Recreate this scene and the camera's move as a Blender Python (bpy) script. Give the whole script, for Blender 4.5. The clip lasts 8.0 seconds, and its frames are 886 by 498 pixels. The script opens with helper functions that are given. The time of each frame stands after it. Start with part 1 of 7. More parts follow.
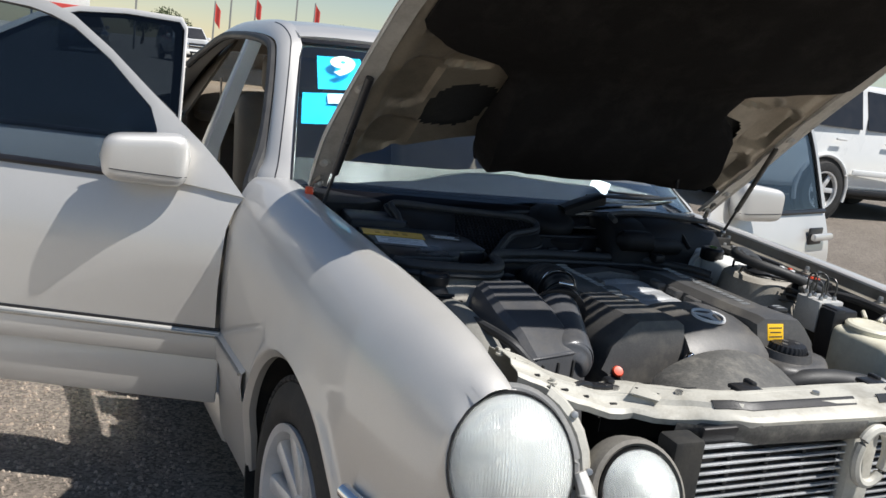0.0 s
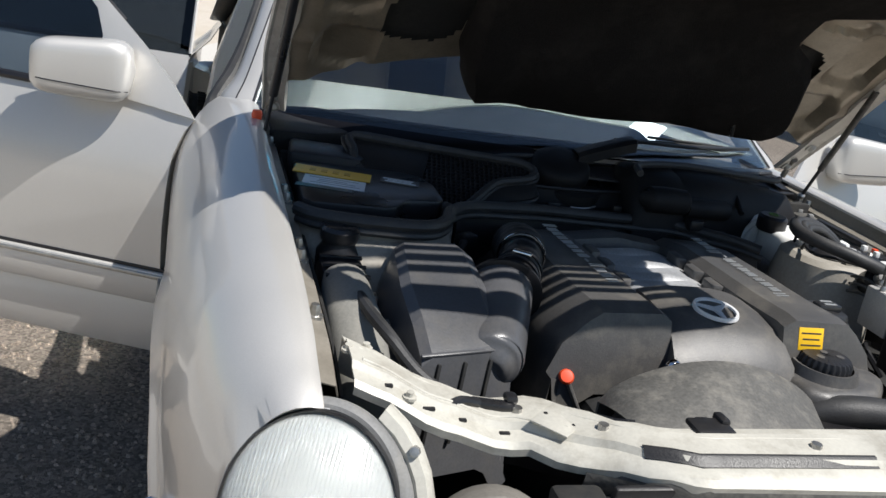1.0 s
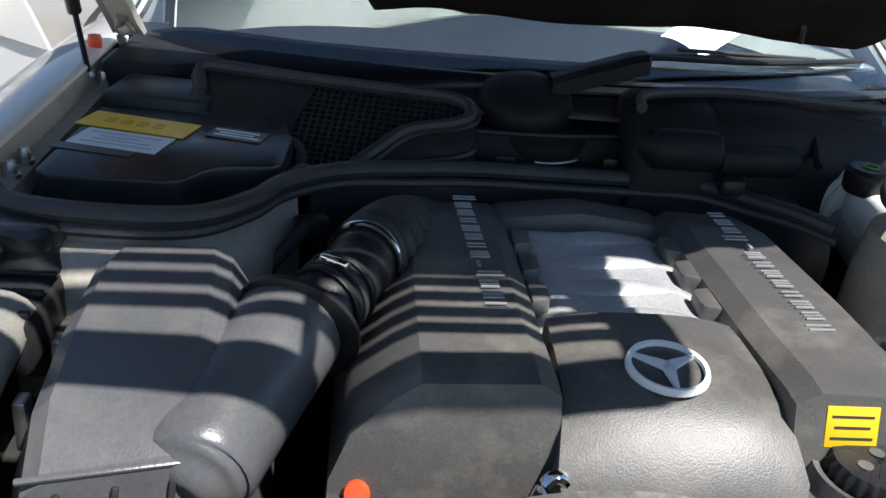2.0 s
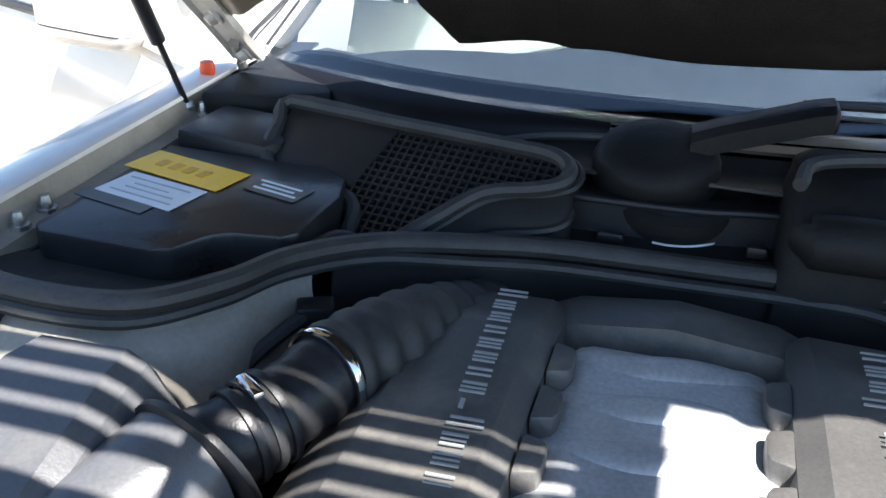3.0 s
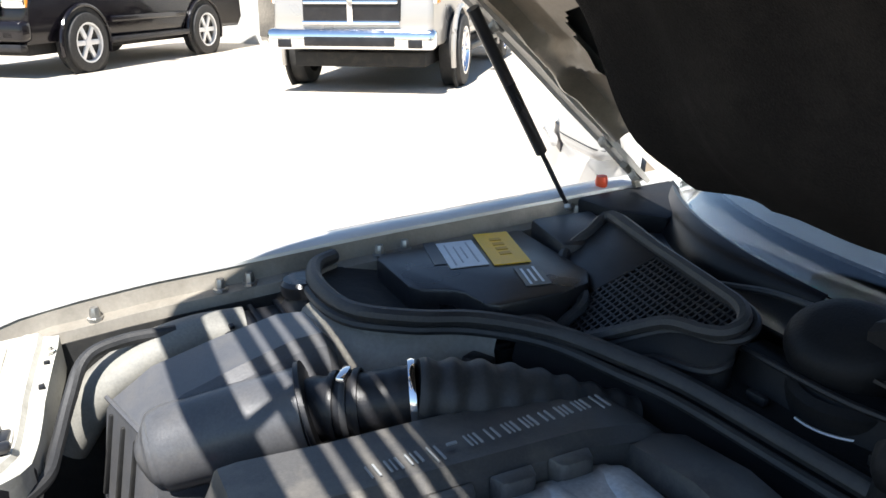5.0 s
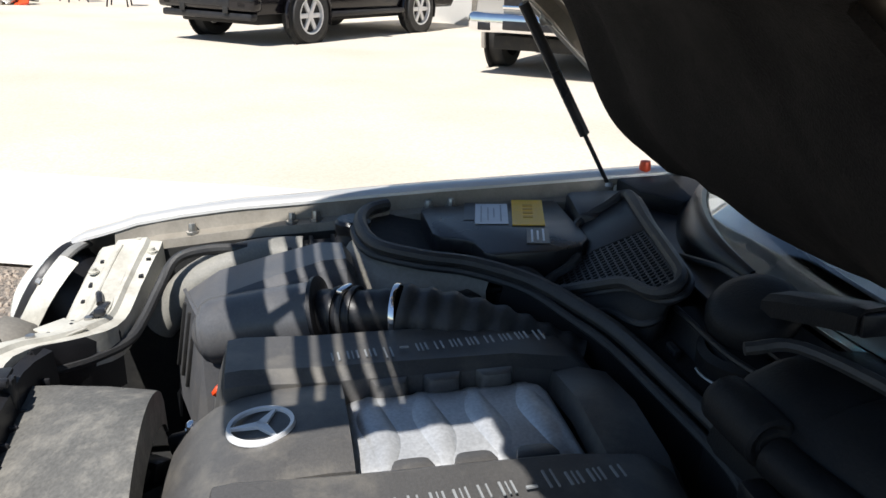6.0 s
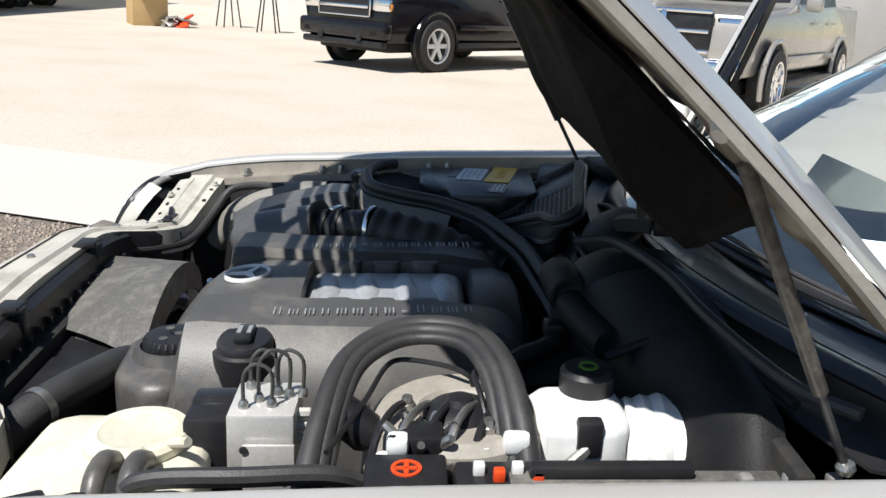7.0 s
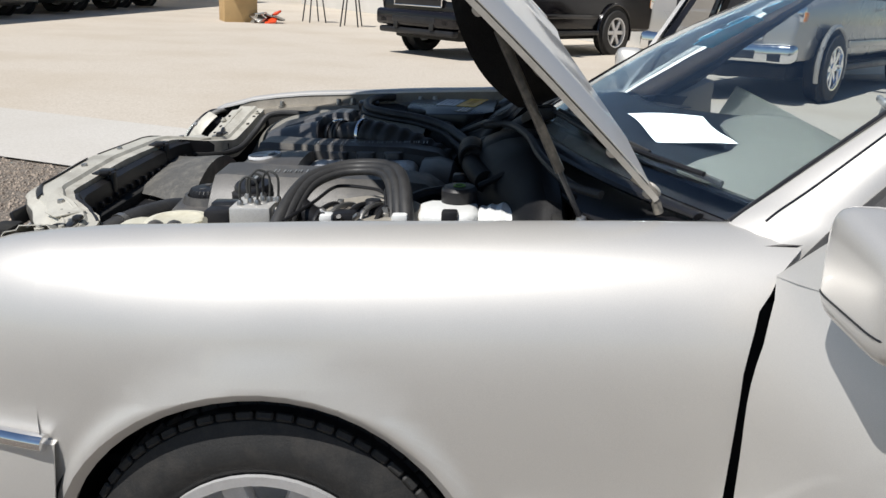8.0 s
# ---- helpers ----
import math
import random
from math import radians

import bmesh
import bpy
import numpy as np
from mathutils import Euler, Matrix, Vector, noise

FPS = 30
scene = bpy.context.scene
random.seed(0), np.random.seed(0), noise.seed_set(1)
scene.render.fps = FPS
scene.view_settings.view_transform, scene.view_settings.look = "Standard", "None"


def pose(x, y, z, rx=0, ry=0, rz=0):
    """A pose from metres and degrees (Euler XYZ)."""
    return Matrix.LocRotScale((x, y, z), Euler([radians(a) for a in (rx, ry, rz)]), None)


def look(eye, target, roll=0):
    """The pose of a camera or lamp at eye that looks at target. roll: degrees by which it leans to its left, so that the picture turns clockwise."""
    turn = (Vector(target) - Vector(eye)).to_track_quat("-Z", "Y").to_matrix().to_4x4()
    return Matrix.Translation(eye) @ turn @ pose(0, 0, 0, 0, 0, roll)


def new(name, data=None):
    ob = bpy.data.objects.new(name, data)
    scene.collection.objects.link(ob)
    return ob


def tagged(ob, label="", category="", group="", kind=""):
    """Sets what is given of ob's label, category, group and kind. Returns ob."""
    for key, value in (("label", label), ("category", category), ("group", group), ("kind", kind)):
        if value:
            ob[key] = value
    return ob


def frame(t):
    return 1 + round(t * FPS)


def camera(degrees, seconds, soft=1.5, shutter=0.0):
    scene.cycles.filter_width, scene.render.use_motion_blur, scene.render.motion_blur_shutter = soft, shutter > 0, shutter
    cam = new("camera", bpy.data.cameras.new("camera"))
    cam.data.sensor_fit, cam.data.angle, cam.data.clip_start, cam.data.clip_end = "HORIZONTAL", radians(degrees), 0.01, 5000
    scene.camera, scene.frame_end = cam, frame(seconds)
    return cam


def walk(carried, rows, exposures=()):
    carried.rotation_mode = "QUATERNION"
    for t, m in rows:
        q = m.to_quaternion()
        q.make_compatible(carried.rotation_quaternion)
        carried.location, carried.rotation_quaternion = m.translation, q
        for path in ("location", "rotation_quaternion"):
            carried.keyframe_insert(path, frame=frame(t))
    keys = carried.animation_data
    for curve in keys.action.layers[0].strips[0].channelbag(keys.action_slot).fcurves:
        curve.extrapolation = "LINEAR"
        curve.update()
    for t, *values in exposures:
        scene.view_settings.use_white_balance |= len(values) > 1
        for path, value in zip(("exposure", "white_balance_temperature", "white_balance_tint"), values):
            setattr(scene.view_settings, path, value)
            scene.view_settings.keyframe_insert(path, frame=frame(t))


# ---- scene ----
cam = camera(53.1, 8.0)
PATH = [
    (0, (-1.443, -1.654, 1.324), (-0.56, 0.097, 0.932), 7.7),
    (0.5, (-1.17, -1.524, 1.338), (-0.419, 0.265, 0.853), 9.1),
    (1, (-0.888, -1.391, 1.316), (-0.303, 0.432, 0.739), 9.5),
    (1.2, (-0.745, -1.319, 1.308), (-0.222, 0.507, 0.682), 8.6),
    (2.3, (-0.182, -0.728, 1.263), (-0.202, 1.091, 0.432), 3.5),
    (2.5, (-0.125, -0.666, 1.272), (-0.31, 1.136, 0.424), 2.2),
    (3, (-0.002, -0.571, 1.297), (-0.522, 1.162, 0.444), 1.2),
    (3.5, (0.136, -0.527, 1.371), (-0.75, 1.085, 0.585), 1.4),
    (4, (0.32, -0.467, 1.381), (-0.963, 0.889, 0.663), -0.2),
    (4.5, (0.466, -0.419, 1.378), (-1.067, 0.661, 0.683), 0.1),
    (4.7, (0.516, -0.392, 1.359), (-1.107, 0.574, 0.701), -0.2),
    (5.8, (0.841, -0.178, 1.404), (-0.993, 0.245, 0.728), 1.3),
    (6, (0.916, -0.145, 1.397), (-0.934, 0.22, 0.729), 1.7),
    (6.5, (1.151, -0.032, 1.381), (-0.737, 0.178, 0.755), 2.4),
    (7, (1.434, 0.095, 1.369), (-0.472, 0.178, 0.768), 3.3),
    (7.5, (1.791, 0.225, 1.359), (-0.115, 0.221, 0.754), 2.5),
    (8, (2.088, 0.394, 1.321), (0.189, 0.281, 0.704), 1.9),
]
walk(cam, [(t, look(eye, target, roll)) for t, eye, target, roll in PATH],
     [(0, .22), (1.2, .25), (2.3, 1.25), (3, 2.05), (3.5, 2.42), (4.5, 1.80), (5.8, .66), (6.5, .42), (7, .36), (7.5, .24), (8, -.06)])

# ---------------------------------------------------------------- light
SUN = Vector((0.44, -0.39, 1.0)).normalized()
elev = math.asin(SUN.z)
world = bpy.data.worlds.new("daylight")
scene.world = world
world.use_nodes = True
wn = world.node_tree
sky = wn.nodes.new("ShaderNodeTexSky")
sky.sky_type = 'NISHITA'
sky.sun_disc = False
sky.sun_elevation = elev
sky.sun_rotation = math.atan2(SUN.x, SUN.y)
sky.dust_density = 0.0
sky.ozone_density = 1.2
wn.links.new(sky.outputs[0], wn.nodes["Background"].inputs[0])
wn.nodes["Background"].inputs[1].default_value = 0.074
sun = new("sun", bpy.data.lights.new("sun", 'SUN'))
sun.data.energy, sun.data.angle, sun.data.color = 5.0, radians(0.5), (1.0, 0.97, 0.93)
sun.matrix_world = look(SUN * 30, (0, 0, 0))


# ---------------------------------------------------------------- materials
def material(name, color, rough=0.5, metal=0.0, vary=0.12, scale=8.0, fine=0.05, fine_scale=90.0, bump=0.05, bump_scale=120.0,
             coat=0.0, dirt=None, dirt_amount=0.0, dirt_scale=5.0, rough_vary=0.12, island=0.0, spec=0.5):
    """A surface with colour at two scales, uneven gloss, relief and optional dirt."""
    m = bpy.data.materials.new(name)
    m.use_nodes = True
    nt = m.node_tree
    N, L = nt.nodes, nt.links
    b = N["Principled BSDF"]
    b.inputs["Metallic"].default_value = metal
    b.inputs["Specular IOR Level"].default_value = spec
    b.inputs["Coat Weight"].default_value = coat
    b.inputs["Coat Roughness"].default_value = 0.06
    co = N.new("ShaderNodeTexCoord")
    big, small = N.new("ShaderNodeTexNoise"), N.new("ShaderNodeTexNoise")
    big.inputs["Scale"].default_value, big.inputs["Detail"].default_value = scale, 6
    small.inputs["Scale"].default_value, small.inputs["Detail"].default_value = fine_scale, 3
    for n in (big, small):
        L.new(co.outputs["Object"], n.inputs["Vector"])

    def scaled(src, lo, hi):
        r = N.new("ShaderNodeMapRange")
        r.inputs["From Min"].default_value, r.inputs["From Max"].default_value = 0.3, 0.7
        r.inputs["To Min"].default_value, r.inputs["To Max"].default_value = lo, hi
        L.new(src, r.inputs["Value"])
        return r.outputs[0]
    f1, f2 = scaled(big.outputs[0], 1 - vary, 1 + vary), scaled(small.outputs[0], 1 - fine, 1 + fine)
    mul = N.new("ShaderNodeMath")
    mul.operation = 'MULTIPLY'
    L.new(f1, mul.inputs[0]), L.new(f2, mul.inputs[1])
    value = mul.outputs[0]
    if island:
        info = N.new("ShaderNodeObjectInfo")
        m3 = N.new("ShaderNodeMapRange")
        m3.inputs["To Min"].default_value, m3.inputs["To Max"].default_value = 1 - island, 1 + island
        L.new(info.outputs["Random"], m3.inputs["Value"])
        mul2 = N.new("ShaderNodeMath")
        mul2.operation = 'MULTIPLY'
        L.new(value, mul2.inputs[0]), L.new(m3.outputs[0], mul2.inputs[1])
        value = mul2.outputs[0]
    tint = N.new("ShaderNodeVectorMath")
    tint.operation = 'SCALE'
    tint.inputs[0].default_value = color
    L.new(value, tint.inputs["Scale"])
    out = tint.outputs[0]
    if dirt:
        dn = N.new("ShaderNodeTexNoise")
        dn.inputs["Scale"].default_value, dn.inputs["Detail"].default_value, dn.inputs["Roughness"].default_value = dirt_scale, 8, 0.7
        L.new(co.outputs["Object"], dn.inputs["Vector"])
        ramp = N.new("ShaderNodeMapRange")
        ramp.inputs["From Min"].default_value, ramp.inputs["From Max"].default_value = 0.48, 0.72
        ramp.inputs["To Max"].default_value = dirt_amount
        L.new(dn.outputs[0], ramp.inputs["Value"])
        mix = N.new("ShaderNodeMix")
        mix.data_type = 'RGBA'
        L.new(ramp.outputs[0], mix.inputs[0]), L.new(out, mix.inputs[6])
        mix.inputs[7].default_value = (*dirt, 1)
        out = mix.outputs[2]
    L.new(out, b.inputs["Base Color"])
    L.new(scaled(big.outputs[0], max(0.02, rough - rough_vary * 0.5), min(1, rough + rough_vary * 0.5)), b.inputs["Roughness"])
    if bump:
        bn, bp = N.new("ShaderNodeTexNoise"), N.new("ShaderNodeBump")
        bn.inputs["Scale"].default_value, bn.inputs["Detail"].default_value = bump_scale, 4
        L.new(co.outputs["Object"], bn.inputs["Vector"])
        bp.inputs["Strength"].default_value, bp.inputs["Distance"].default_value = bump, 0.004
        L.new(bn.outputs[0], bp.inputs["Height"])
        L.new(bp.outputs[0], b.inputs["Normal"])
    return m


def glass_material(name, color, rough=0.0, alpha=None):
    m = bpy.data.materials.new(name)
    m.use_nodes = True
    b = m.node_tree.nodes["Principled BSDF"]
    b.inputs["Base Color"].default_value = (*color, 1)
    b.inputs["Roughness"].default_value = rough
    b.inputs["Transmission Weight"].default_value = 1.0
    b.inputs["IOR"].default_value = 1.12 if alpha is None else alpha
    return m


def ground_material(name, light, dark, scale, bump, stain, stain_amount=0.5, rough=0.9):
    """Loose, speckled ground: grains in two sizes under broad stains."""
    m = bpy.data.materials.new(name)
    m.use_nodes = True
    N, L = m.node_tree.nodes, m.node_tree.links
    b = N["Principled BSDF"]
    b.inputs["Roughness"].default_value = rough
    b.inputs["Specular IOR Level"].default_value = 0.2
    co = N.new("ShaderNodeTexCoord")
    vo = N.new("ShaderNodeTexVoronoi")
    vo.inputs["Scale"].default_value = scale
    fine = N.new("ShaderNodeTexNoise")
    fine.inputs["Scale"].default_value, fine.inputs["Detail"].default_value = scale * 2.5, 5
    big = N.new("ShaderNodeTexNoise")
    big.inputs["Scale"].default_value, big.inputs["Detail"].default_value = 0.55, 9
    for n in (vo, fine, big):
        L.new(co.outputs["Object"], n.inputs["Vector"])
    sep = N.new("ShaderNodeSeparateColor")
    L.new(vo.outputs["Color"], sep.inputs[0])
    add = N.new("ShaderNodeMath")
    L.new(sep.outputs[0], add.inputs[0]), L.new(fine.outputs[0], add.inputs[1])
    mr = N.new("ShaderNodeMapRange")
    mr.inputs["From Min"].default_value, mr.inputs["From Max"].default_value = 0.35, 1.4
    L.new(add.outputs[0], mr.inputs["Value"])
    mix = N.new("ShaderNodeMix")
    mix.data_type = 'RGBA'
    mix.inputs[6].default_value, mix.inputs[7].default_value = (*dark, 1), (*light, 1)
    L.new(mr.outputs[0], mix.inputs[0])
    st = N.new("ShaderNodeMapRange")
    st.inputs["From Min"].default_value, st.inputs["From Max"].default_value, st.inputs["To Max"].default_value = 0.45, 0.7, stain_amount
    L.new(big.outputs[0], st.inputs["Value"])
    mix2 = N.new("ShaderNodeMix")
    mix2.data_type = 'RGBA'
    L.new(st.outputs[0], mix2.inputs[0]), L.new(mix.outputs[2], mix2.inputs[6])
    mix2.inputs[7].default_value = (*stain, 1)
    L.new(mix2.outputs[2], b.inputs["Base Color"])
    bp = N.new("ShaderNodeBump")
    bp.inputs["Strength"].default_value, bp.inputs["Distance"].default_value = bump, 0.01
    L.new(add.outputs[0], bp.inputs["Height"]), L.new(bp.outputs[0], b.inputs["Normal"])
    return m


PAINT = material("champagne_paint", (0.66, 0.64, 0.605), 0.50, 0.50, 0.03, 3, 0.05, 900, 0.0, coat=0.8, rough_vary=0.06)
# inner paint darkened to carry the shade under the raised hood
HOOD_SHADED = material("shaded_hood_inner_paint", (0.27, 0.228, 0.172), 0.38, 0.45, 0.12, 9, 0.06, 200, 0.06, 90, dirt=(0.12, 0.10, 0.075), dirt_amount=0.6, dirt_scale=8)
SILVER = material("satin_silver_badge", (0.80, 0.80, 0.80), 0.35, 0.1, 0.03, 12, 0.02, 200, 0.0)
PAINT_EDGE = material("champagne_edge_paint", (0.50, 0.47, 0.42), 0.45, 0.25, 0.08, 20, 0.05, 200, 0.05, 90, dirt=(0.25, 0.22, 0.18), dirt_amount=0.5, dirt_scale=18)
PAINT_INNER = material("dusty_inner_paint", (0.46, 0.395, 0.305), 0.5, 0.2, 0.10, 10, 0.05, 200, 0.06, 90, dirt=(0.12, 0.10, 0.075), dirt_amount=0.6, dirt_scale=9)
PAINT_FRONT = material("dusty_crossmember_paint", (0.55, 0.53, 0.465), 0.5, 0.1, 0.10, 10, 0.05, 200, 0.06, 90, dirt=(0.20, 0.17, 0.12), dirt_amount=0.55, dirt_scale=14)
COVER = material("dusty_grey_plastic", (0.076, 0.073, 0.070), 0.44, 0, 0.15, 7, 0.12, 300, 0.12, 500, dirt=(0.22, 0.20, 0.165), dirt_amount=0.55, dirt_scale=11, spec=0.6)
BLACK = material("black_plastic", (0.016, 0.016, 0.018), 0.40, 0, 0.2, 9, 0.1, 250, 0.10, 400, dirt=(0.045, 0.041, 0.035), dirt_amount=0.35, dirt_scale=15, spec=0.35)
AIRBOX = material("dusty_black_plastic", (0.086, 0.087, 0.092), 0.34, 0, 0.15, 8, 0.1, 260, 0.08, 400, dirt=(0.14, 0.13, 0.115), dirt_amount=0.5, dirt_scale=13)
GLOSSY = material("glossy_black_plastic", (0.018, 0.018, 0.020), 0.30, 0, 0.2, 9, 0.1, 250, 0.05, 300, dirt=(0.08, 0.075, 0.065), dirt_amount=0.25, dirt_scale=20)
TRIMGLOSS = material("gloss_black_trim", (0.007, 0.007, 0.009), 0.30, 0, 0.1, 9, 0.05, 200, 0.0, rough_vary=0.06, spec=0.12)
RUBBER = material("weathered_rubber", (0.030, 0.030, 0.031), 0.55, 0, 0.2, 14, 0.15, 260, 0.12, 350, dirt=(0.09, 0.085, 0.075), dirt_amount=0.3, dirt_scale=22)
GREYRUBBER = material("grey_lamp_rubber", (0.20, 0.20, 0.195), 0.6, 0, 0.15, 14, 0.1, 260, 0.08, 350, dirt=(0.32, 0.30, 0.26), dirt_amount=0.4, dirt_scale=20)
PAD = material("hood_fibre_mat", (0.0135, 0.0122, 0.0115), 0.95, 0, 0.2, 4, 0.25, 350, 0.6, 420, dirt=(0.036, 0.032, 0.029), dirt_amount=0.6, dirt_scale=7, spec=0.1)
SLEEVE = material("dusty_strut_sleeve", (0.055, 0.05, 0.043), 0.35, 0, 0.3, 40, 0.2, 200, 0.1, 200, dirt=(0.16, 0.14, 0.11), dirt_amount=0.6, dirt_scale=40)
DUSTBLACK = material("dusty_black_moulding", (0.012, 0.012, 0.013), 0.55, 0, 0.25, 7, 0.15, 250, 0.15, 300, dirt=(0.024, 0.021, 0.018), dirt_amount=0.6, dirt_scale=7, spec=0.2)
SCUFFED = material("scuffed_grey_plastic", (0.105, 0.102, 0.094), 0.6, 0, 0.25, 5, 0.2, 200, 0.25, 120, dirt=(0.30, 0.28, 0.24), dirt_amount=0.55, dirt_scale=26)
# near-black for dark parts, and for shade put into hollows and gaps
SHADE = material("bay_and_shade_black", (0.012, 0.012, 0.012), 0.8, 0, 0.3, 6, 0.2, 120, 0.2, 80, dirt=(0.05, 0.045, 0.035), dirt_amount=0.6, dirt_scale=9)
ALLOY = material("cast_aluminium", (0.58, 0.59, 0.60), 0.45, 0.55, 0.12, 12, 0.12, 220, 0.06, 300, dirt=(0.14, 0.13, 0.11), dirt_amount=0.4)
PIPE = material("dark_brake_pipe", (0.10, 0.10, 0.095), 0.4, 0.5, 0.15, 30, 0.1, 300, 0.05, 200)
PALEMETAL = material("pale_machined_metal", (0.62, 0.61, 0.58), 0.4, 0.35, 0.1, 30, 0.06, 300, 0.05, 200, dirt=(0.3, 0.27, 0.22), dirt_amount=0.4, dirt_scale=30)
# darker copy of the inner paint, carrying the shade below the fender lip
FLANGE_SHADED = material("dusty_shaded_flange_paint", (0.27, 0.245, 0.205), 0.5, 0.25, 0.12, 10, 0.06, 200, 0.06, 90, dirt=(0.12, 0.105, 0.08), dirt_amount=0.6, dirt_scale=9)
INLET = material("sun_bleached_plastic", (0.20, 0.195, 0.175), 0.6, 0, 0.15, 8, 0.1, 260, 0.08, 400, dirt=(0.34, 0.32, 0.27), dirt_amount=0.5, dirt_scale=12)
DUSTGREY = material("dust_grey_underseal", (0.20, 0.185, 0.16), 0.7, 0, 0.2, 9, 0.12, 160, 0.15, 120, dirt=(0.09, 0.08, 0.065), dirt_amount=0.6, dirt_scale=12)
STEEL = material("dull_steel", (0.45, 0.44, 0.42), 0.38, 0.9, 0.15, 30, 0.1, 300, 0.05, 200)
CHROME = material("bright_chrome", (0.85, 0.85, 0.86), 0.09, 1.0, 0.03, 12, 0.02, 200, 0.0)
TANK = material("yellowed_white_tank", (0.72, 0.69, 0.56), 0.45, 0, 0.06, 8, 0.04, 90, 0.04, 60, dirt=(0.35, 0.30, 0.18), dirt_amount=0.5, dirt_scale=10)
WHITE = material("white_plastic", (0.78, 0.79, 0.77), 0.4, 0, 0.04, 8, 0.03, 90, 0.03, 60, dirt=(0.4, 0.38, 0.33), dirt_amount=0.3, dirt_scale=14)
YELLOW = material("yellow_label", (0.86, 0.50, 0.012), 0.4, 0, 0.06, 30, 0.03, 200, 0.0)
LABEL = material("pale_label", (0.62, 0.66, 0.70), 0.35, 0, 0.06, 30, 0.03, 200, 0.0)
INK = material("dark_print", (0.03, 0.03, 0.03), 0.5, 0, 0.05, 30, 0.03, 200, 0.0)
RED = material("orange_red_plastic", (0.75, 0.07, 0.015), 0.4, 0, 0.06, 30, 0.03, 200, 0.0)
BLUE = material("pale_blue_plastic", (0.45, 0.60, 0.72), 0.4, 0, 0.06, 30, 0.03, 200, 0.0)
STICKER = material("cyan_price_film", (0.02, 0.46, 0.78), 0.35, 0, 0.05, 20, 0.03, 200, 0.0)
PAPERW = material("white_paper", (0.70, 0.74, 0.73), 0.7, 0, 0.03, 6, 0.02, 90, 0.03, 30)
TYRE = material("tyre_rubber", (0.022, 0.022, 0.022), 0.7, 0, 0.2, 14, 0.15, 260, 0.2, 300, dirt=(0.08, 0.07, 0.06), dirt_amount=0.4, dirt_scale=16)
WHEEL = material("silver_wheel", (0.72, 0.72, 0.72), 0.35, 0.35, 0.05, 12, 0.03, 200, 0.0, dirt=(0.2, 0.18, 0.15), dirt_amount=0.25)
LENS = glass_material("headlamp_lens", (0.92, 0.95, 0.93), 0.16, 1.45)
LENS.node_tree.nodes["Principled BSDF"].inputs["Transmission Weight"].default_value = 0.76
GLASS = glass_material("clear_glass", (0.80, 0.90, 0.95), 0.0, 1.52)
TINT = glass_material("tinted_glass", (0.19, 0.245, 0.30), 0.0, 1.45)
PRIVACY = glass_material("dark_rear_glass", (0.030, 0.040, 0.052), 0.0, 1.45)
INTERIOR = material("beige_leather", (0.21, 0.168, 0.12), 0.6, 0, 0.08, 9, 0.06, 200, 0.12, 160)
DASH = material("olive_grey_dash_plastic", (0.105, 0.107, 0.093), 0.6, 0, 0.08, 9, 0.06, 200, 0.12, 300)
DARKTRIM = material("dark_trim", (0.015, 0.015, 0.018), 0.35, 0, 0.1, 9, 0.06, 200, 0.03, 160)
ASPHALT = ground_material("chip_seal_asphalt", (0.38, 0.325, 0.27), (0.075, 0.068, 0.060), 110, 0.9, (0.16, 0.135, 0.11))
CONCRETE = ground_material("pale_concrete", (0.60, 0.57, 0.52), (0.52, 0.49, 0.44), 90, 0.15, (0.48, 0.44, 0.38), 0.4)
LOT = ground_material("sandy_concrete_lot", (0.60, 0.54, 0.46), (0.50, 0.44, 0.36), 60, 0.25, (0.47, 0.395, 0.30), 0.5)
PEBBLE = material("tan_gravel", (0.36, 0.295, 0.235), 0.9, 0, 0.45, 45, 0.3, 220, 0.2, 200)
STUCCO = material("white_stucco", (0.72, 0.71, 0.68), 0.9, 0, 0.06, 1.2, 0.05, 60, 0.3, 90)
BLACKPAINT = material("black_car_paint", (0.008, 0.007, 0.009), 0.16, 0.0, 0.05, 3, 0.03, 400, 0.0, coat=0.3, spec=0.3)
WHITEPAINT = material("white_car_paint", (0.76, 0.76, 0.74), 0.3, 0.0, 0.03, 3, 0.02, 400, 0.0, coat=0.8)
TANPAINT = material("pewter_truck_paint", (0.36, 0.34, 0.31), 0.3, 0.3, 0.03, 3, 0.02, 400, 0.0, coat=0.8)
CARDBOARD = material("cardboard", (0.50, 0.34, 0.16), 0.85, 0, 0.08, 4, 0.05, 120, 0.1, 60)
LEAF = material("dusty_foliage", (0.075, 0.10, 0.045), 0.8, 0, 0.3, 1.5, 0.2, 30, 0.0)
BARK = material("grey_bark", (0.14, 0.11, 0.08), 0.9, 0, 0.2, 3, 0.2, 40, 0.4, 30)
REDPAINT = material("red_sign_paint", (0.55, 0.06, 0.05), 0.5, 0, 0.05, 4, 0.03, 90, 0.0)


TOWERPAINT = material("pale_tower_paint", (.35, .325, .28), .6, 0, .15, 9, .08, 160, .10, 120, dirt=(.20, .175, .135), dirt_amount=.5, dirt_scale=12)
TRIM_BROWN = material("brown_pillar_trim", (.10, .075, .055), .7, 0, .1, 6, .05, 120, .05, 150)


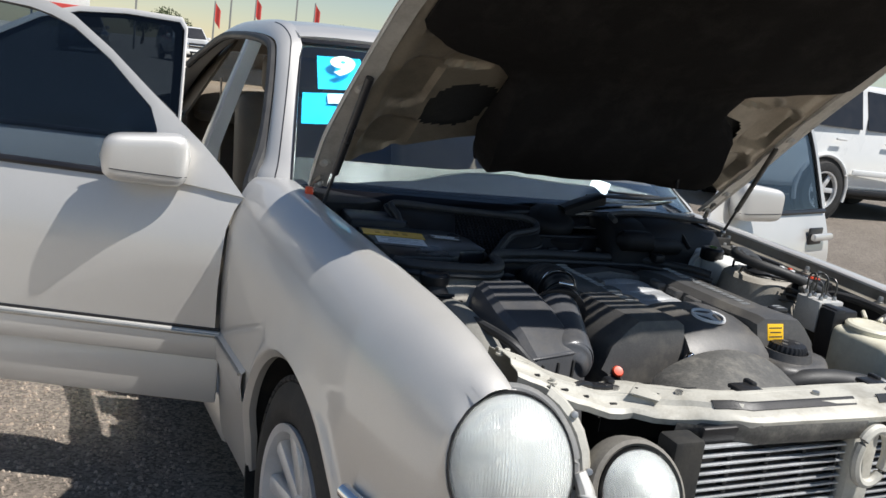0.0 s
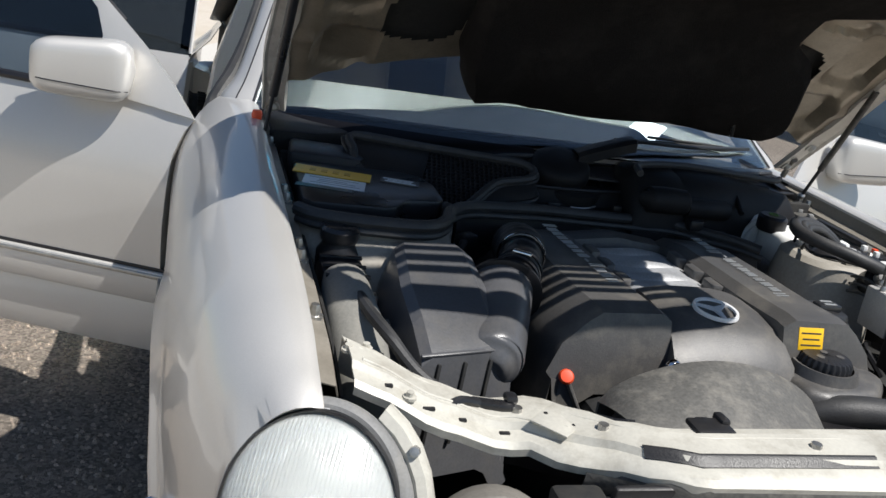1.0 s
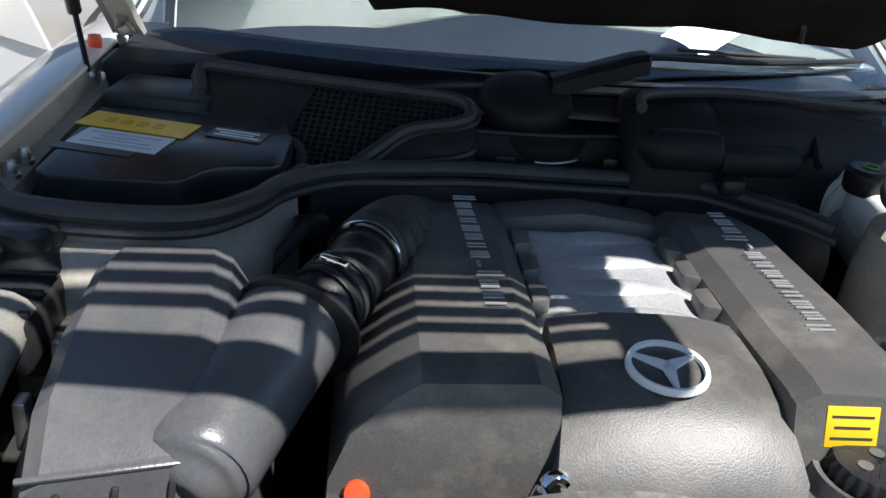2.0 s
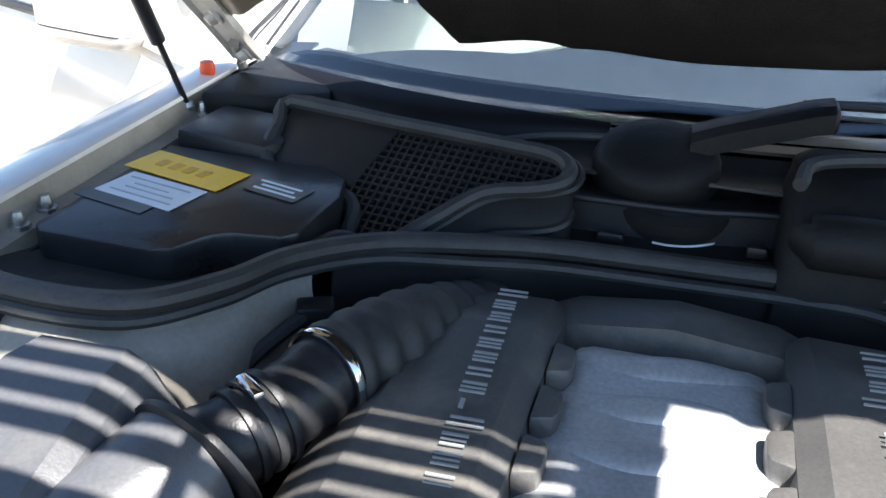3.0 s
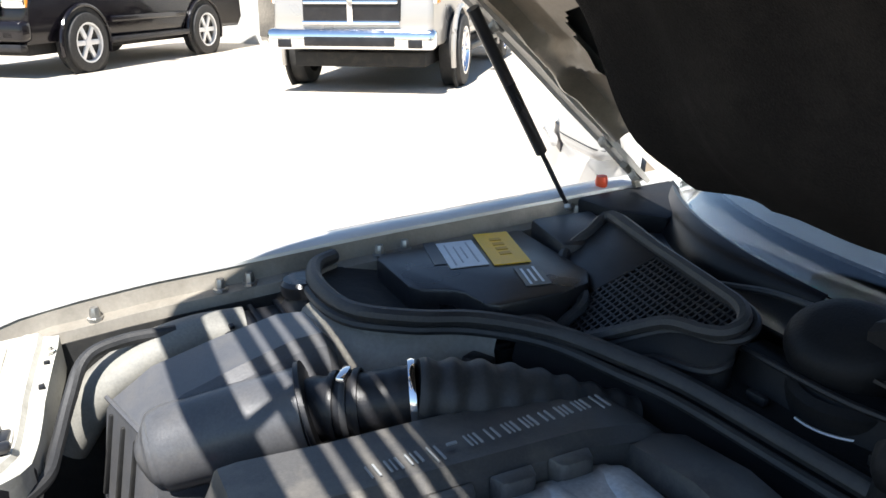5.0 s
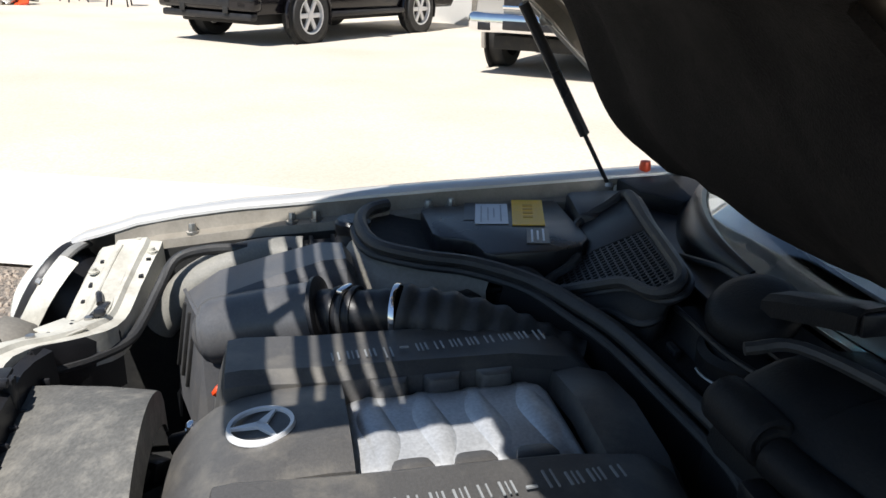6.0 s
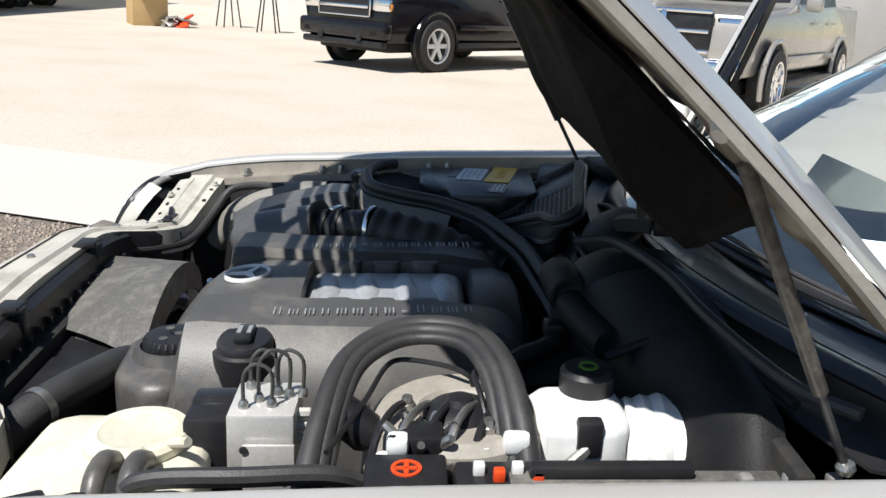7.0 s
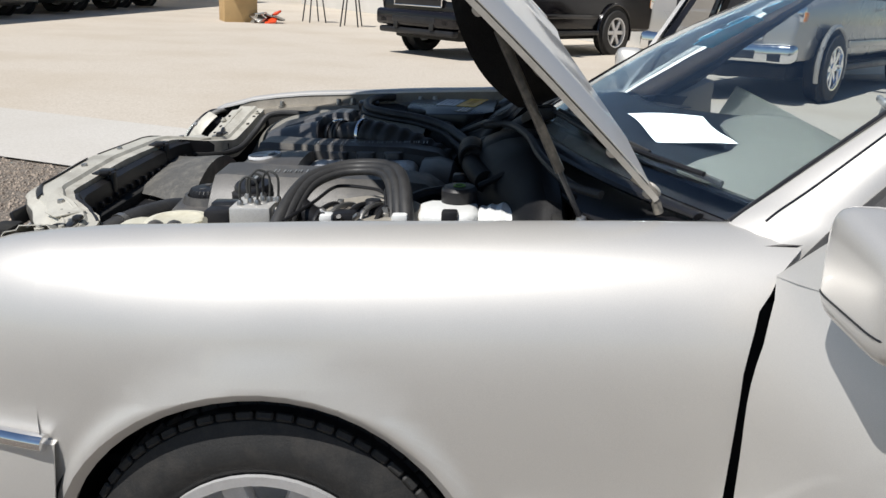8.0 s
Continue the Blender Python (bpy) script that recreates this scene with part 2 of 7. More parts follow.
# ---------------------------------------------------------------- mesh helpers
def catmull(points, steps=8):
    p = [Vector(q) for q in points]
    p = [p[0] * 2 - p[1], *p, p[-1] * 2 - p[-2]]
    out = []
    for i in range(1, len(p) - 2):
        for k in range(steps):
            t = k / steps
            out.append(0.5 * ((2 * p[i]) + (p[i + 1] - p[i - 1]) * t + (2 * p[i - 1] - 5 * p[i] + 4 * p[i + 1] - p[i + 2]) * t * t
                              + (3 * p[i] - p[i - 1] - 3 * p[i + 1] + p[i + 2]) * t ** 3))
    return out + [p[-2]]


def add_box(bm, c, s, bevel=0.004, m=None, seg=2):
    r = bmesh.ops.create_cube(bm, size=1, matrix=Matrix.Translation(c) @ (m or Matrix()) @ Matrix.Diagonal((*s, 1)))
    if bevel:
        edges = list({e for v in r["verts"] for e in v.link_edges})
        bmesh.ops.bevel(bm, geom=edges, offset=min(bevel, min(s) * 0.45), segments=seg, affect='EDGES', profile=0.5)
    return bm


def add_prism(bm, poly, depth, m, bevel=0.004, seg=2):
    """A polygon in the plane of m's x and y, from 0 to depth along m's z."""
    lo = [bm.verts.new(m @ Vector((x, y, 0))) for x, y in poly]
    hi = [bm.verts.new(m @ Vector((x, y, depth))) for x, y in poly]
    n = len(poly)
    fs = [bm.faces.new(lo[::-1]), bm.faces.new(hi)]
    fs += [bm.faces.new((lo[i], lo[(i + 1) % n], hi[(i + 1) % n], hi[i])) for i in range(n)]
    bmesh.ops.recalc_face_normals(bm, faces=fs)
    if bevel:
        bmesh.ops.bevel(bm, geom=list({e for f in fs for e in f.edges}), offset=bevel, segments=seg, affect='EDGES', profile=0.5)
    return bm


def add_tube(bm, points, r, n=10, steps=8, flat=1.0, caps=True, ripple=None):
    """A round tube along a smooth way. r: a number, or one for each given point. ripple: (rings, depth)."""
    path = catmull(points, steps)
    radii = r if isinstance(r, (list, tuple)) else [r] * len(points)
    rings, up = [], Vector((0, 0, 1))
    total = len(path) - 1
    for i, p in enumerate(path):
        d = (path[min(i + 1, total)] - path[max(i - 1, 0)]).normalized()
        side = d.cross(up if abs(d.z) < 0.9 else Vector((1, 0, 0))).normalized()
        top = side.cross(d).normalized()
        k = i / steps
        a = min(int(k), len(radii) - 2)
        rr = radii[a] * (1 - (k - a)) + radii[a + 1] * (k - a)
        if ripple:
            rr *= 1 + ripple[1] * math.sin(2 * math.pi * ripple[0] * i / total)
        rings.append([bm.verts.new(p + side * math.cos(2 * math.pi * j / n) * rr + top * math.sin(2 * math.pi * j / n) * rr * flat) for j in range(n)])
    for a, b in zip(rings, rings[1:]):
        for j in range(n):
            bm.faces.new((a[j], a[(j + 1) % n], b[(j + 1) % n], b[j]))
    if caps:
        bm.faces.new(rings[0][::-1]), bm.faces.new(rings[-1])
    return bm


def add_lathe(bm, profile, m, n=24, scale=(1, 1)):
    """(radius, height) pairs turned about m's z axis."""
    rings = []
    for r, h in profile:
        if r < 1e-5:
            rings.append([bm.verts.new(m @ Vector((0, 0, h)))])
        else:
            rings.append([bm.verts.new(m @ Vector((r * scale[0] * math.cos(2 * math.pi * j / n), r * scale[1] * math.sin(2 * math.pi * j / n), h))) for j in range(n)])
    for a, b in zip(rings, rings[1:]):
        for j in range(n):
            k = (j + 1) % n
            if len(a) == 1 and len(b) == 1:
                continue
            if len(a) == 1:
                bm.faces.new((a[0], b[k], b[j]))
            elif len(b) == 1:
                bm.faces.new((a[j], a[k], b[0]))
            else:
                bm.faces.new((a[j], a[k], b[k], b[j]))
    return bm


def add_grid(bm, rows, thick=0.0, keep=None):
    """Rows of points joined into a sheet, thickened against its normals."""
    vs = [[bm.verts.new(p) for p in row] for row in rows]
    fs = []
    for i in range(len(vs) - 1):
        for j in range(len(vs[0]) - 1):
            if keep and not keep(i, j):
                continue
            q = (vs[i][j], vs[i][j + 1], vs[i + 1][j + 1], vs[i + 1][j])
            if (q[0].co - q[2].co).length > 1e-6 and (q[1].co - q[3].co).length > 1e-6:
                fs.append(bm.faces.new(q))
    if thick:
        bm.normal_update()
        own = {v for row in vs for v in row if v.link_faces}
        twin = {v: bm.verts.new(v.co - v.normal * thick) for row in vs for v in row if v in own}
        edges = [e for f in fs for e in f.edges if len(e.link_faces) == 1]
        for f in fs:
            bm.faces.new([twin[v] for v in reversed(f.verts)])
        for e in edges:
            a, b = e.verts
            bm.faces.new((a, b, twin[b], twin[a]))
    return bm


def rake(y, z):
    """How far the sedan's body lines rise towards the rear; sills and wheels stay level."""
    return .040 * (max(-.75, min(.75, y)) + .08) * smooth01((z - .50) / .28)


def part(name, bm, mat, parent=None, label="", smooth=35):
    root, hung = parent, None
    while root and root.parent:
        if root.type == 'EMPTY':
            hung = root
        root = root.parent
    if root and root.name == "sedan" and name not in ("tyre", "tread", "rim"):
        for v in bm.verts:
            v.co.z += rake(hung.matrix_basis.translation.y, 1.0) if hung else rake(v.co.y, v.co.z)
    bmesh.ops.remove_doubles(bm, verts=bm.verts, dist=1e-5)
    bmesh.ops.recalc_face_normals(bm, faces=bm.faces)
    me = bpy.data.meshes.new(name)
    bm.to_mesh(me)
    bm.free()
    me.materials.append(mat)
    ob = new(name, me)
    if smooth:
        me.polygons.foreach_set("use_smooth", [True] * len(me.polygons))
        me.set_sharp_from_angle(angle=radians(smooth))
    if parent:
        ob.parent = parent
    if label:
        ob["label"] = label
    return ob


def thing(name, label, category, group="", m=None, kind=""):
    ob = new(name)
    ob.empty_display_size = 0.1
    if m:
        ob.matrix_basis = m
    return tagged(ob, label, category, group, kind)


def B():
    return bmesh.new()


def lerp(a, b, t):
    return a + (b - a) * t


def smooth01(t):
    t = max(0.0, min(1.0, t))
    return t * t * (3 - 2 * t)


def curve1(x, keys):
    """Smooth steps through (x, value) keys."""
    if x <= keys[0][0]:
        return keys[0][1]
    for (x0, v0), (x1, v1) in zip(keys, keys[1:]):
        if x <= x1:
            t = (x - x0) / (x1 - x0)
            return lerp(v0, v1, t * t * (3 - 2 * t) * 0.5 + t * 0.5)
    return keys[-1][1]


# ---------------------------------------------------------------- ground
ALONG = Vector((0.30, 0.954, 0)).normalized()          # the way in which the concrete strip runs
EDGE = Vector((-3.17, -2.05, 0))                       # a point on its near edge
ACROSS = Vector((-ALONG.y, ALONG.x, 0))


KERB, FALL = 1.42, 0.02                                # width of the strip; fall of the lot behind it


def lot_z(v):
    """Height of the ground at a distance v across from the strip's near edge: level, then falling gently."""
    return -FALL * max(0.0, v - KERB)


def lot_pose(x, y, turn=0.0):
    """A place on the ground, tilted as the ground is."""
    v = (Vector((x, y, 0)) - EDGE).dot(ACROSS)
    tilt = Matrix.Rotation(math.atan(FALL), 4, -ALONG) if v > KERB else Matrix()
    return Matrix.Translation((x, y, lot_z(v))) @ tilt @ Matrix.Rotation(radians(turn), 4, 'Z')


def strip_sheet(name, across, z, mat, label, length=(-400, 400)):
    rows = []
    for u in (length[0], -30, -15, -8, -4, 0, 4, 8, 15, 30, length[1]):
        rows.append([EDGE + ALONG * u + ACROSS * v + Vector((0, 0, z + lot_z(v))) for v in across])
    return tagged(part(name, add_grid(B(), rows), mat, label=label), kind="structure", category="ground")


strip_sheet("ground", (-400, -20, 0, KERB, 20, 60, 400), -0.03, LOT, "wide sandy lot ground under everything")
strip_sheet("road", (-400, -60, -20, -5, 0), 0.0, ASPHALT, "rough grey chip-seal asphalt where the car stands")
strip_sheet("pavement", (0.004, KERB / 2, KERB), 0.012, CONCRETE, "pale concrete strip beside the asphalt")
strip_sheet("pavement", (KERB + .004, 6, 20, 60, 400), 0.004, LOT, "tan sandy concrete of the sales lot")


def gravel(name, label, x0, x1, y0, y1, n, seed, lo, hi):
    """Loose stones strewn over the asphalt, uneven in size and lie."""
    r = random.Random(seed)
    verts, faces = [], []
    for k in range(n):
        c = Vector((r.uniform(x0, x1), r.uniform(y0, y1), 0))
        if (c - EDGE).dot(ACROSS) > -.01:
            continue
        s = r.uniform(lo, hi)
        a = r.uniform(0, 6.28)
        i = len(verts)
        for m, h in ((0, 0), (1, 0), (2, 0), (3, 0)):
            verts.append(c + Vector((math.cos(a + m * 1.57) * s * r.uniform(.7, 1.2), math.sin(a + m * 1.57) * s * r.uniform(.6, 1.1), -.001)))
        for m in range(3):
            verts.append(c + Vector((math.cos(a + m * 2.1) * s * .55, math.sin(a + m * 2.1) * s * .5, s * r.uniform(.5, .9))))
        faces += [(i, i + 1, i + 4), (i + 1, i + 5, i + 4), (i + 1, i + 2, i + 5), (i + 2, i + 6, i + 5), (i + 2, i + 3, i + 6), (i + 3, i, i + 6), (i, i + 4, i + 6), (i + 4, i + 5, i + 6)]
    me = bpy.data.meshes.new(name)
    me.from_pydata(verts, [], faces)
    me.materials.append(PEBBLE)
    return tagged(new(name, me), label, "gravel", kind="stuff")


gravel("gravel", "loose tan gravel on the asphalt edge by the concrete", -6.0, -1.6, -5.0, .4, 26000, 3, .006, .016)
gravel("gravel", "loose grit on the asphalt beside the open door", -2.6, -.9, .2, 3.2, 6000, 4, .004, .010)

# ---------------------------------------------------------------- far vehicles
def add_wheel(parent, c, axis, radius, width, rim_mat, spokes=6):
    """A tyre with its rim and spokes; axis points out of the car."""
    m = Matrix.Translation(c) @ axis.to_track_quat('Z', 'Y').to_matrix().to_4x4()
    w = width / 2
    tyre = part("tyre", add_lathe(B(), [(radius * .66, -w), (radius * .80, -w), (radius * .96, -w * .9), (radius, -w * .6), (radius, w * .6), (radius * .96, w * .9), (radius * .80, w), (radius * .66, w * .95), (radius * .66, -w)], m, 40), TYRE, parent)
    bm = add_lathe(B(), [(radius * .665, -w * .8), (radius * .665, w * .98), (radius * .61, w * .95), (radius * .58, w * .4), (radius * .56, -w * .2), (0, -w * .2)], m, 40)
    for k in range(spokes):
        a = 2 * math.pi * k / spokes
        add_box(bm, (0, 0, 0), (radius * .5, radius * .17, w * .3), 0.006, m @ pose(0, 0, w * .62, 0, 0, math.degrees(a)) @ Matrix.Translation((radius * .33, 0, 0)))
    add_lathe(bm, [(radius * .16, w * .3), (radius * .15, w * .82), (0, w * .85)], m, 20)
    part("rim", bm, rim_mat, tyre)
    return tyre


def vehicle(name, label, x, y, heading, paint, kind):
    """A parked car: side profile swept across, wheel arches, glass, lamps, grille. The origin lies under the middle of the front axle; it faces -y."""
    spec = dict(
        suv=dict(base=2.95, rad=0.40, w=1.0, tread=0.93, prof=[(-.92, .42), (-.98, .60), (-.96, .92), (-.90, 1.08), (.35, 1.22), (.62, 1.27), (1.28, 1.86), (1.6, 1.91), (3.85, 1.88), (4.05, 1.80), (4.2, 1.20), (4.22, .55), (4.1, .40)],
                 glass=[(.80, 1.30), (1.36, 1.80), (2.2, 1.82), (2.2, 1.28)], glass2=[(2.32, 1.28), (2.32, 1.82), (3.2, 1.81), (3.2, 1.28)], glass3=[(3.3, 1.28), (3.3, 1.80), (3.85, 1.78), (4.0, 1.30)], ws=((.66, 1.30), (1.25, 1.83))),
        pickup=dict(base=3.57, rad=0.41, w=1.0, tread=0.93, prof=[(-.98, .50), (-1.06, .70), (-1.02, 1.02), (-.95, 1.17), (.5, 1.27), (.75, 1.31), (1.4, 1.86), (1.7, 1.90), (2.9, 1.88), (3.15, 1.36), (4.75, 1.34), (4.8, .62), (4.7, .52)],
                    glass=[(.95, 1.34), (1.48, 1.80), (2.15, 1.82), (2.15, 1.32)], glass2=[(2.25, 1.32), (2.25, 1.82), (2.85, 1.80), (3.0, 1.34)], glass3=None, ws=((.80, 1.34), (1.37, 1.83))))[kind]
    car = thing(name, label, "car" if kind == "suv" else "truck", "vehicles parked around the lot", lot_pose(x, y, heading))
    W, R = spec["w"], spec["rad"]
    prof = spec["prof"]
    # body: cross-sections along the profile, narrower above the belt
    top = [p for p in prof]
    bm = B()

    def half(z):
        return W * (1.0 - 0.02 * ((z - .8) / .4) ** 2) if z < 1.25 else W * (0.965 - 0.26 * (z - 1.25))
    n = len(top)
    sides = []
    for s in (-1, 1):
        ring = [bm.verts.new((s * half(z) * (0.90 if yy < -.90 else 1), yy, z)) for yy, z in top]
        sides.append(ring)
    for i in range(n):
        j = (i + 1) % n
        bm.faces.new((sides[0][i], sides[0][j], sides[1][j], sides[1][i]))
    arches = [(0, R + .08), (spec["base"], R + .08)]
    for s, ring in zip((-1, 1), sides):
        bm.faces.new(ring if s > 0 else ring[::-1])
    bmesh.ops.recalc_face_normals(bm, faces=bm.faces)
    bmesh.ops.bevel(bm, geom=[e for e in bm.edges if abs(e.verts[0].co.x - e.verts[1].co.x) < .5], offset=0.07, segments=3, affect='EDGES', profile=0.5)
    part("body", bm, paint, car, smooth=50)
    for s in (-1, 1):
        for cy, r in arches:
            m = Matrix.Translation((s * (W - .005), cy, R)) @ Vector((s, 0, 0)).to_track_quat('Z', 'Y').to_matrix().to_4x4()
            # flat near-black disc stands for the shade in the wheel well
            part("wheel_arch", add_lathe(B(), [(0, .008), (r, .008), (r, -.02), (0, -.02)], m, 36), SHADE, car)
            part("arch_lip", add_tube(B(), [(s * W, cy + (r + .01) * math.cos(a), R + (r + .01) * math.sin(a)) for a in [math.pi * (k - 1) / 10 for k in range(13)]], .03, 8, 3), paint, car)
        for g in (spec["glass"], spec["glass2"], spec["glass3"]):
            if not g:
                continue
            bm = B()
            lo = [bm.verts.new((s * (half(z) - .004 + (.012 if k == 0 else 0)), yy, z)) for yy, z in g for k in (0,)]
            f = bm.faces.new(lo)
            bm.normal_update()
            back = [bm.verts.new(v.co - Vector((s * .02, 0, 0))) for v in lo]
            bm.faces.new(back[::-1])
            for k in range(len(lo)):
                q = (k + 1) % len(lo)
                bm.faces.new((lo[k], lo[q], back[q], back[k]))
            part("side_window", bm, DARKTRIM, car, "dark tinted side glass")
        for cy in (0, spec["base"]):
            add_wheel(car, Vector((s * spec["tread"], cy, R)), Vector((s, 0, 0)), R, .26, WHEEL if kind == "suv" else CHROME, 6 if kind == "suv" else 8)
        hz = 1.0 if kind == "suv" else 1.08
        part("headlight", add_box(B(), (s * .74, -.93, hz - .03), (.36, .12, .19), .03), CHROME, car, "clear chrome-backed headlight")
        part("turn_signal", add_box(B(), (s * .90, -.90, hz - .06), (.07, .12, .11), .02), material("amber_lens", (.7, .25, .03), .3, 0, .02, 9, .02, 90, 0), car)
        part("side_mirror", add_box(B(), (s * 1.10, 1.02, 1.34), (.20, .13, .17), .04), paint, car)
        for yy in (1.75, 2.75):
            part("door_handle", add_box(B(), (s * (W + .015), yy, 1.12), (.03, .2, .035), .01), paint, car)
        part("side_moulding", add_box(B(), (s * (W + .008), spec["base"] / 2, .68), (.03, spec["base"] - 1.1, .08), .012), paint, car)
        part("running_board", add_box(B(), (s * (W - .03), spec["base"] / 2, .40), (.14, spec["base"] - 1.0, .08), .02), BLACK, car)
    (y0, z0), (y1, z1) = spec["ws"]
    bm = B()
    add_grid(bm, [[Vector((lerp(-1, 1, u) * lerp(.86, .74, v), lerp(y0, y1, v) - .012 - .05 * (1 - lerp(-1, 1, u) ** 2) * (1 - v), lerp(z0, z1, v) + .012)) for u in [k / 8 for k in range(9)]] for v in (0, .33, .66, 1)], .01)
    part("windshield", bm, DARKTRIM, car, "dark reflecting windshield")
    g = part("grille", add_box(B(), (0, -.965 if kind == "suv" else -1.03, .93 if kind == "suv" else .98), (1.08, .10, .30 if kind == "suv" else .42), .03), BLACK, car, "black front grille")
    if kind == "suv":
        part("grille_bar", add_box(B(), (0, -1.02, .93), (1.04, .03, .05), .01), CHROME, g)
        for zz in (.795, 1.065):
            part("grille_bar", add_box(B(), (0, -1.02, zz), (1.10, .022, .022), .006), CHROME, g)
        for s in (-1, 1):
            part("grille_bar", add_box(B(), (s * .55, -1.01, .93), (.022, .022, .28), .006), CHROME, g)
            part("bumper_slot", add_box(B(), (s * .42, -1.098, .50), (.10, .02, .13), .015), SHADE, car)
        part("air_dam", add_box(B(), (0, -1.0, .40), (1.74, .14, .10), .03), BLACK, car)
    else:
        for s in (-1, 1):
            part("grille_bar", add_box(B(), (s * .27, -1.09, .98), (.50, .03, .04), .01), CHROME, g)
        part("grille_bar", add_box(B(), (0, -1.09, .98), (.07, .04, .42), .015), CHROME, g)
        for zz in (.77, 1.19):
            part("grille_bar", add_box(B(), (0, -1.085, zz), (1.08, .04, .045), .015), CHROME, g)
    bm = add_box(B(), (0, -.99 if kind == "suv" else -1.06, .60), (1.86, .22, .26 if kind == "suv" else .22), .06, seg=3)
    part("bumper", bm, paint if kind == "suv" else CHROME, car)
    part("bumper_intake", add_box(B(), (0, -1.095 if kind == "suv" else -1.165, .58), (1.0, .03, .10), .015), BLACK, car)
    for s in (-1, 1):
        part("fog_lamp", add_box(B(), (s * .72, -1.085 if kind == "suv" else -1.16, .56), (.16, .03, .09), .02), BLACK, car)
    part("underside", add_box(B(), (0, spec["base"] / 2 - .1, .36), (1.5, spec["base"] + 1.4, .16), .02), SHADE, car)
    if kind == "pickup":
        part("cargo_bed", add_box(B(), (0, 3.97, 1.345), (1.66, 1.45, .02), .005), SHADE, car)
    return car


vehicle("suv", "black SUV with chrome wheels parked on the tan lot", -13.17, -0.33, 48, BLACKPAINT, "suv")
vehicle("pickup_truck", "pewter pickup truck with a chrome grille and bumper", -9.48, 3.46, 54, TANPAINT, "pickup")
vehicle("suv", "white SUV with chrome wheels parked behind the car", 11.6, 8.1, 90, WHITEPAINT, "suv")
for k in range(4):
    vehicle("suv", "dark vehicle parked in the shade of the canopy", -17.5 - 2.9 * k, -11.4, 178 + 2 * (k % 2), BLACKPAINT, "suv")

# ---------------------------------------------------------------- lot surroundings
canopy = thing("carport", "wide flat steel carport over a row of parked cars", "carport", m=lot_pose(-24, -13.5))
part("roof", add_box(B(), (0, 0, 3.0), (22, 5.4, .18), .02), STUCCO, canopy)
for px in (-10.5, -3.5, 3.5, 10.5):
    part("post", add_box(B(), (px, -2.3, 1.45), (.14, .14, 2.9), .01), STEEL, canopy)

wall_dir = math.degrees(math.atan2(8.0, 12.9))
building = thing("building", "low white stucco shop building with a roll-up door", "building", m=lot_pose(-24, -1.1, wall_dir), kind="structure")
part("wall", add_box(B(), (0, 2.0, 1.9), (26, 4.0, 3.8), .02), STUCCO, building)
part("roof", add_box(B(), (0, 2.0, 3.88), (26.4, 4.4, .16), .02), STUCCO, building)
part("door", add_box(B(), (9.6, -.02, 1.2), (1.0, .06, 2.1), .01), STEEL, building, "grey steel door")
for k in range(9):
    part("door_slat", add_box(B(), (4.2, -.03, .2 + .27 * k), (3.2, .06, .25), .01), WHITE, building)

box = thing("cardboard_box", "tall open cardboard box standing on the lot", "box", m=lot_pose(-20.5, -6.3, 25))
part("box_wall", add_box(B(), (0, 0, .5), (1.0, .8, 1.0), .01), CARDBOARD, box)
for s in (-1, 1):
    part("flap", add_box(B(), (s * .62, 0, .93), (.36, .78, .012), .002, pose(0, 0, 0, 0, s * 35, 0)), CARDBOARD, box)
for k, (px, py) in enumerate(((-20.3, -3.4), (-21.6, -4.6))):
    st = thing("metal_stand", "thin black metal folding stand on the lot", "stand", "stands by the wall", lot_pose(px, py, 30 * k))
    for sx, sy in ((-.3, -.22), (.3, -.22), (-.3, .22), (.3, .22)):
        part("leg", add_tube(B(), [(sx, sy, 0), (sx * .7, sy * .5, .95)], .018, 8, 2), BLACK, st)
    part("top", add_box(B(), (0, 0, .95), (.5, .34, .03), .008), BLACK, st)
pile = thing("scrap_pile", "small heap of bright metal scrap beside a box", "scrap", m=lot_pose(-20.2, -5.5))
rng = random.Random(5)
for k in range(9):
    part("piece", add_box(B(), (rng.uniform(-.4, .4), rng.uniform(-.3, .3), .08 + .05 * (k % 4)), (rng.uniform(.15, .4), rng.uniform(.1, .3), .05), .01, pose(0, 0, 0, rng.uniform(-25, 25), rng.uniform(-25, 25), rng.uniform(0, 180))), STEEL if k % 3 else RED, pile)


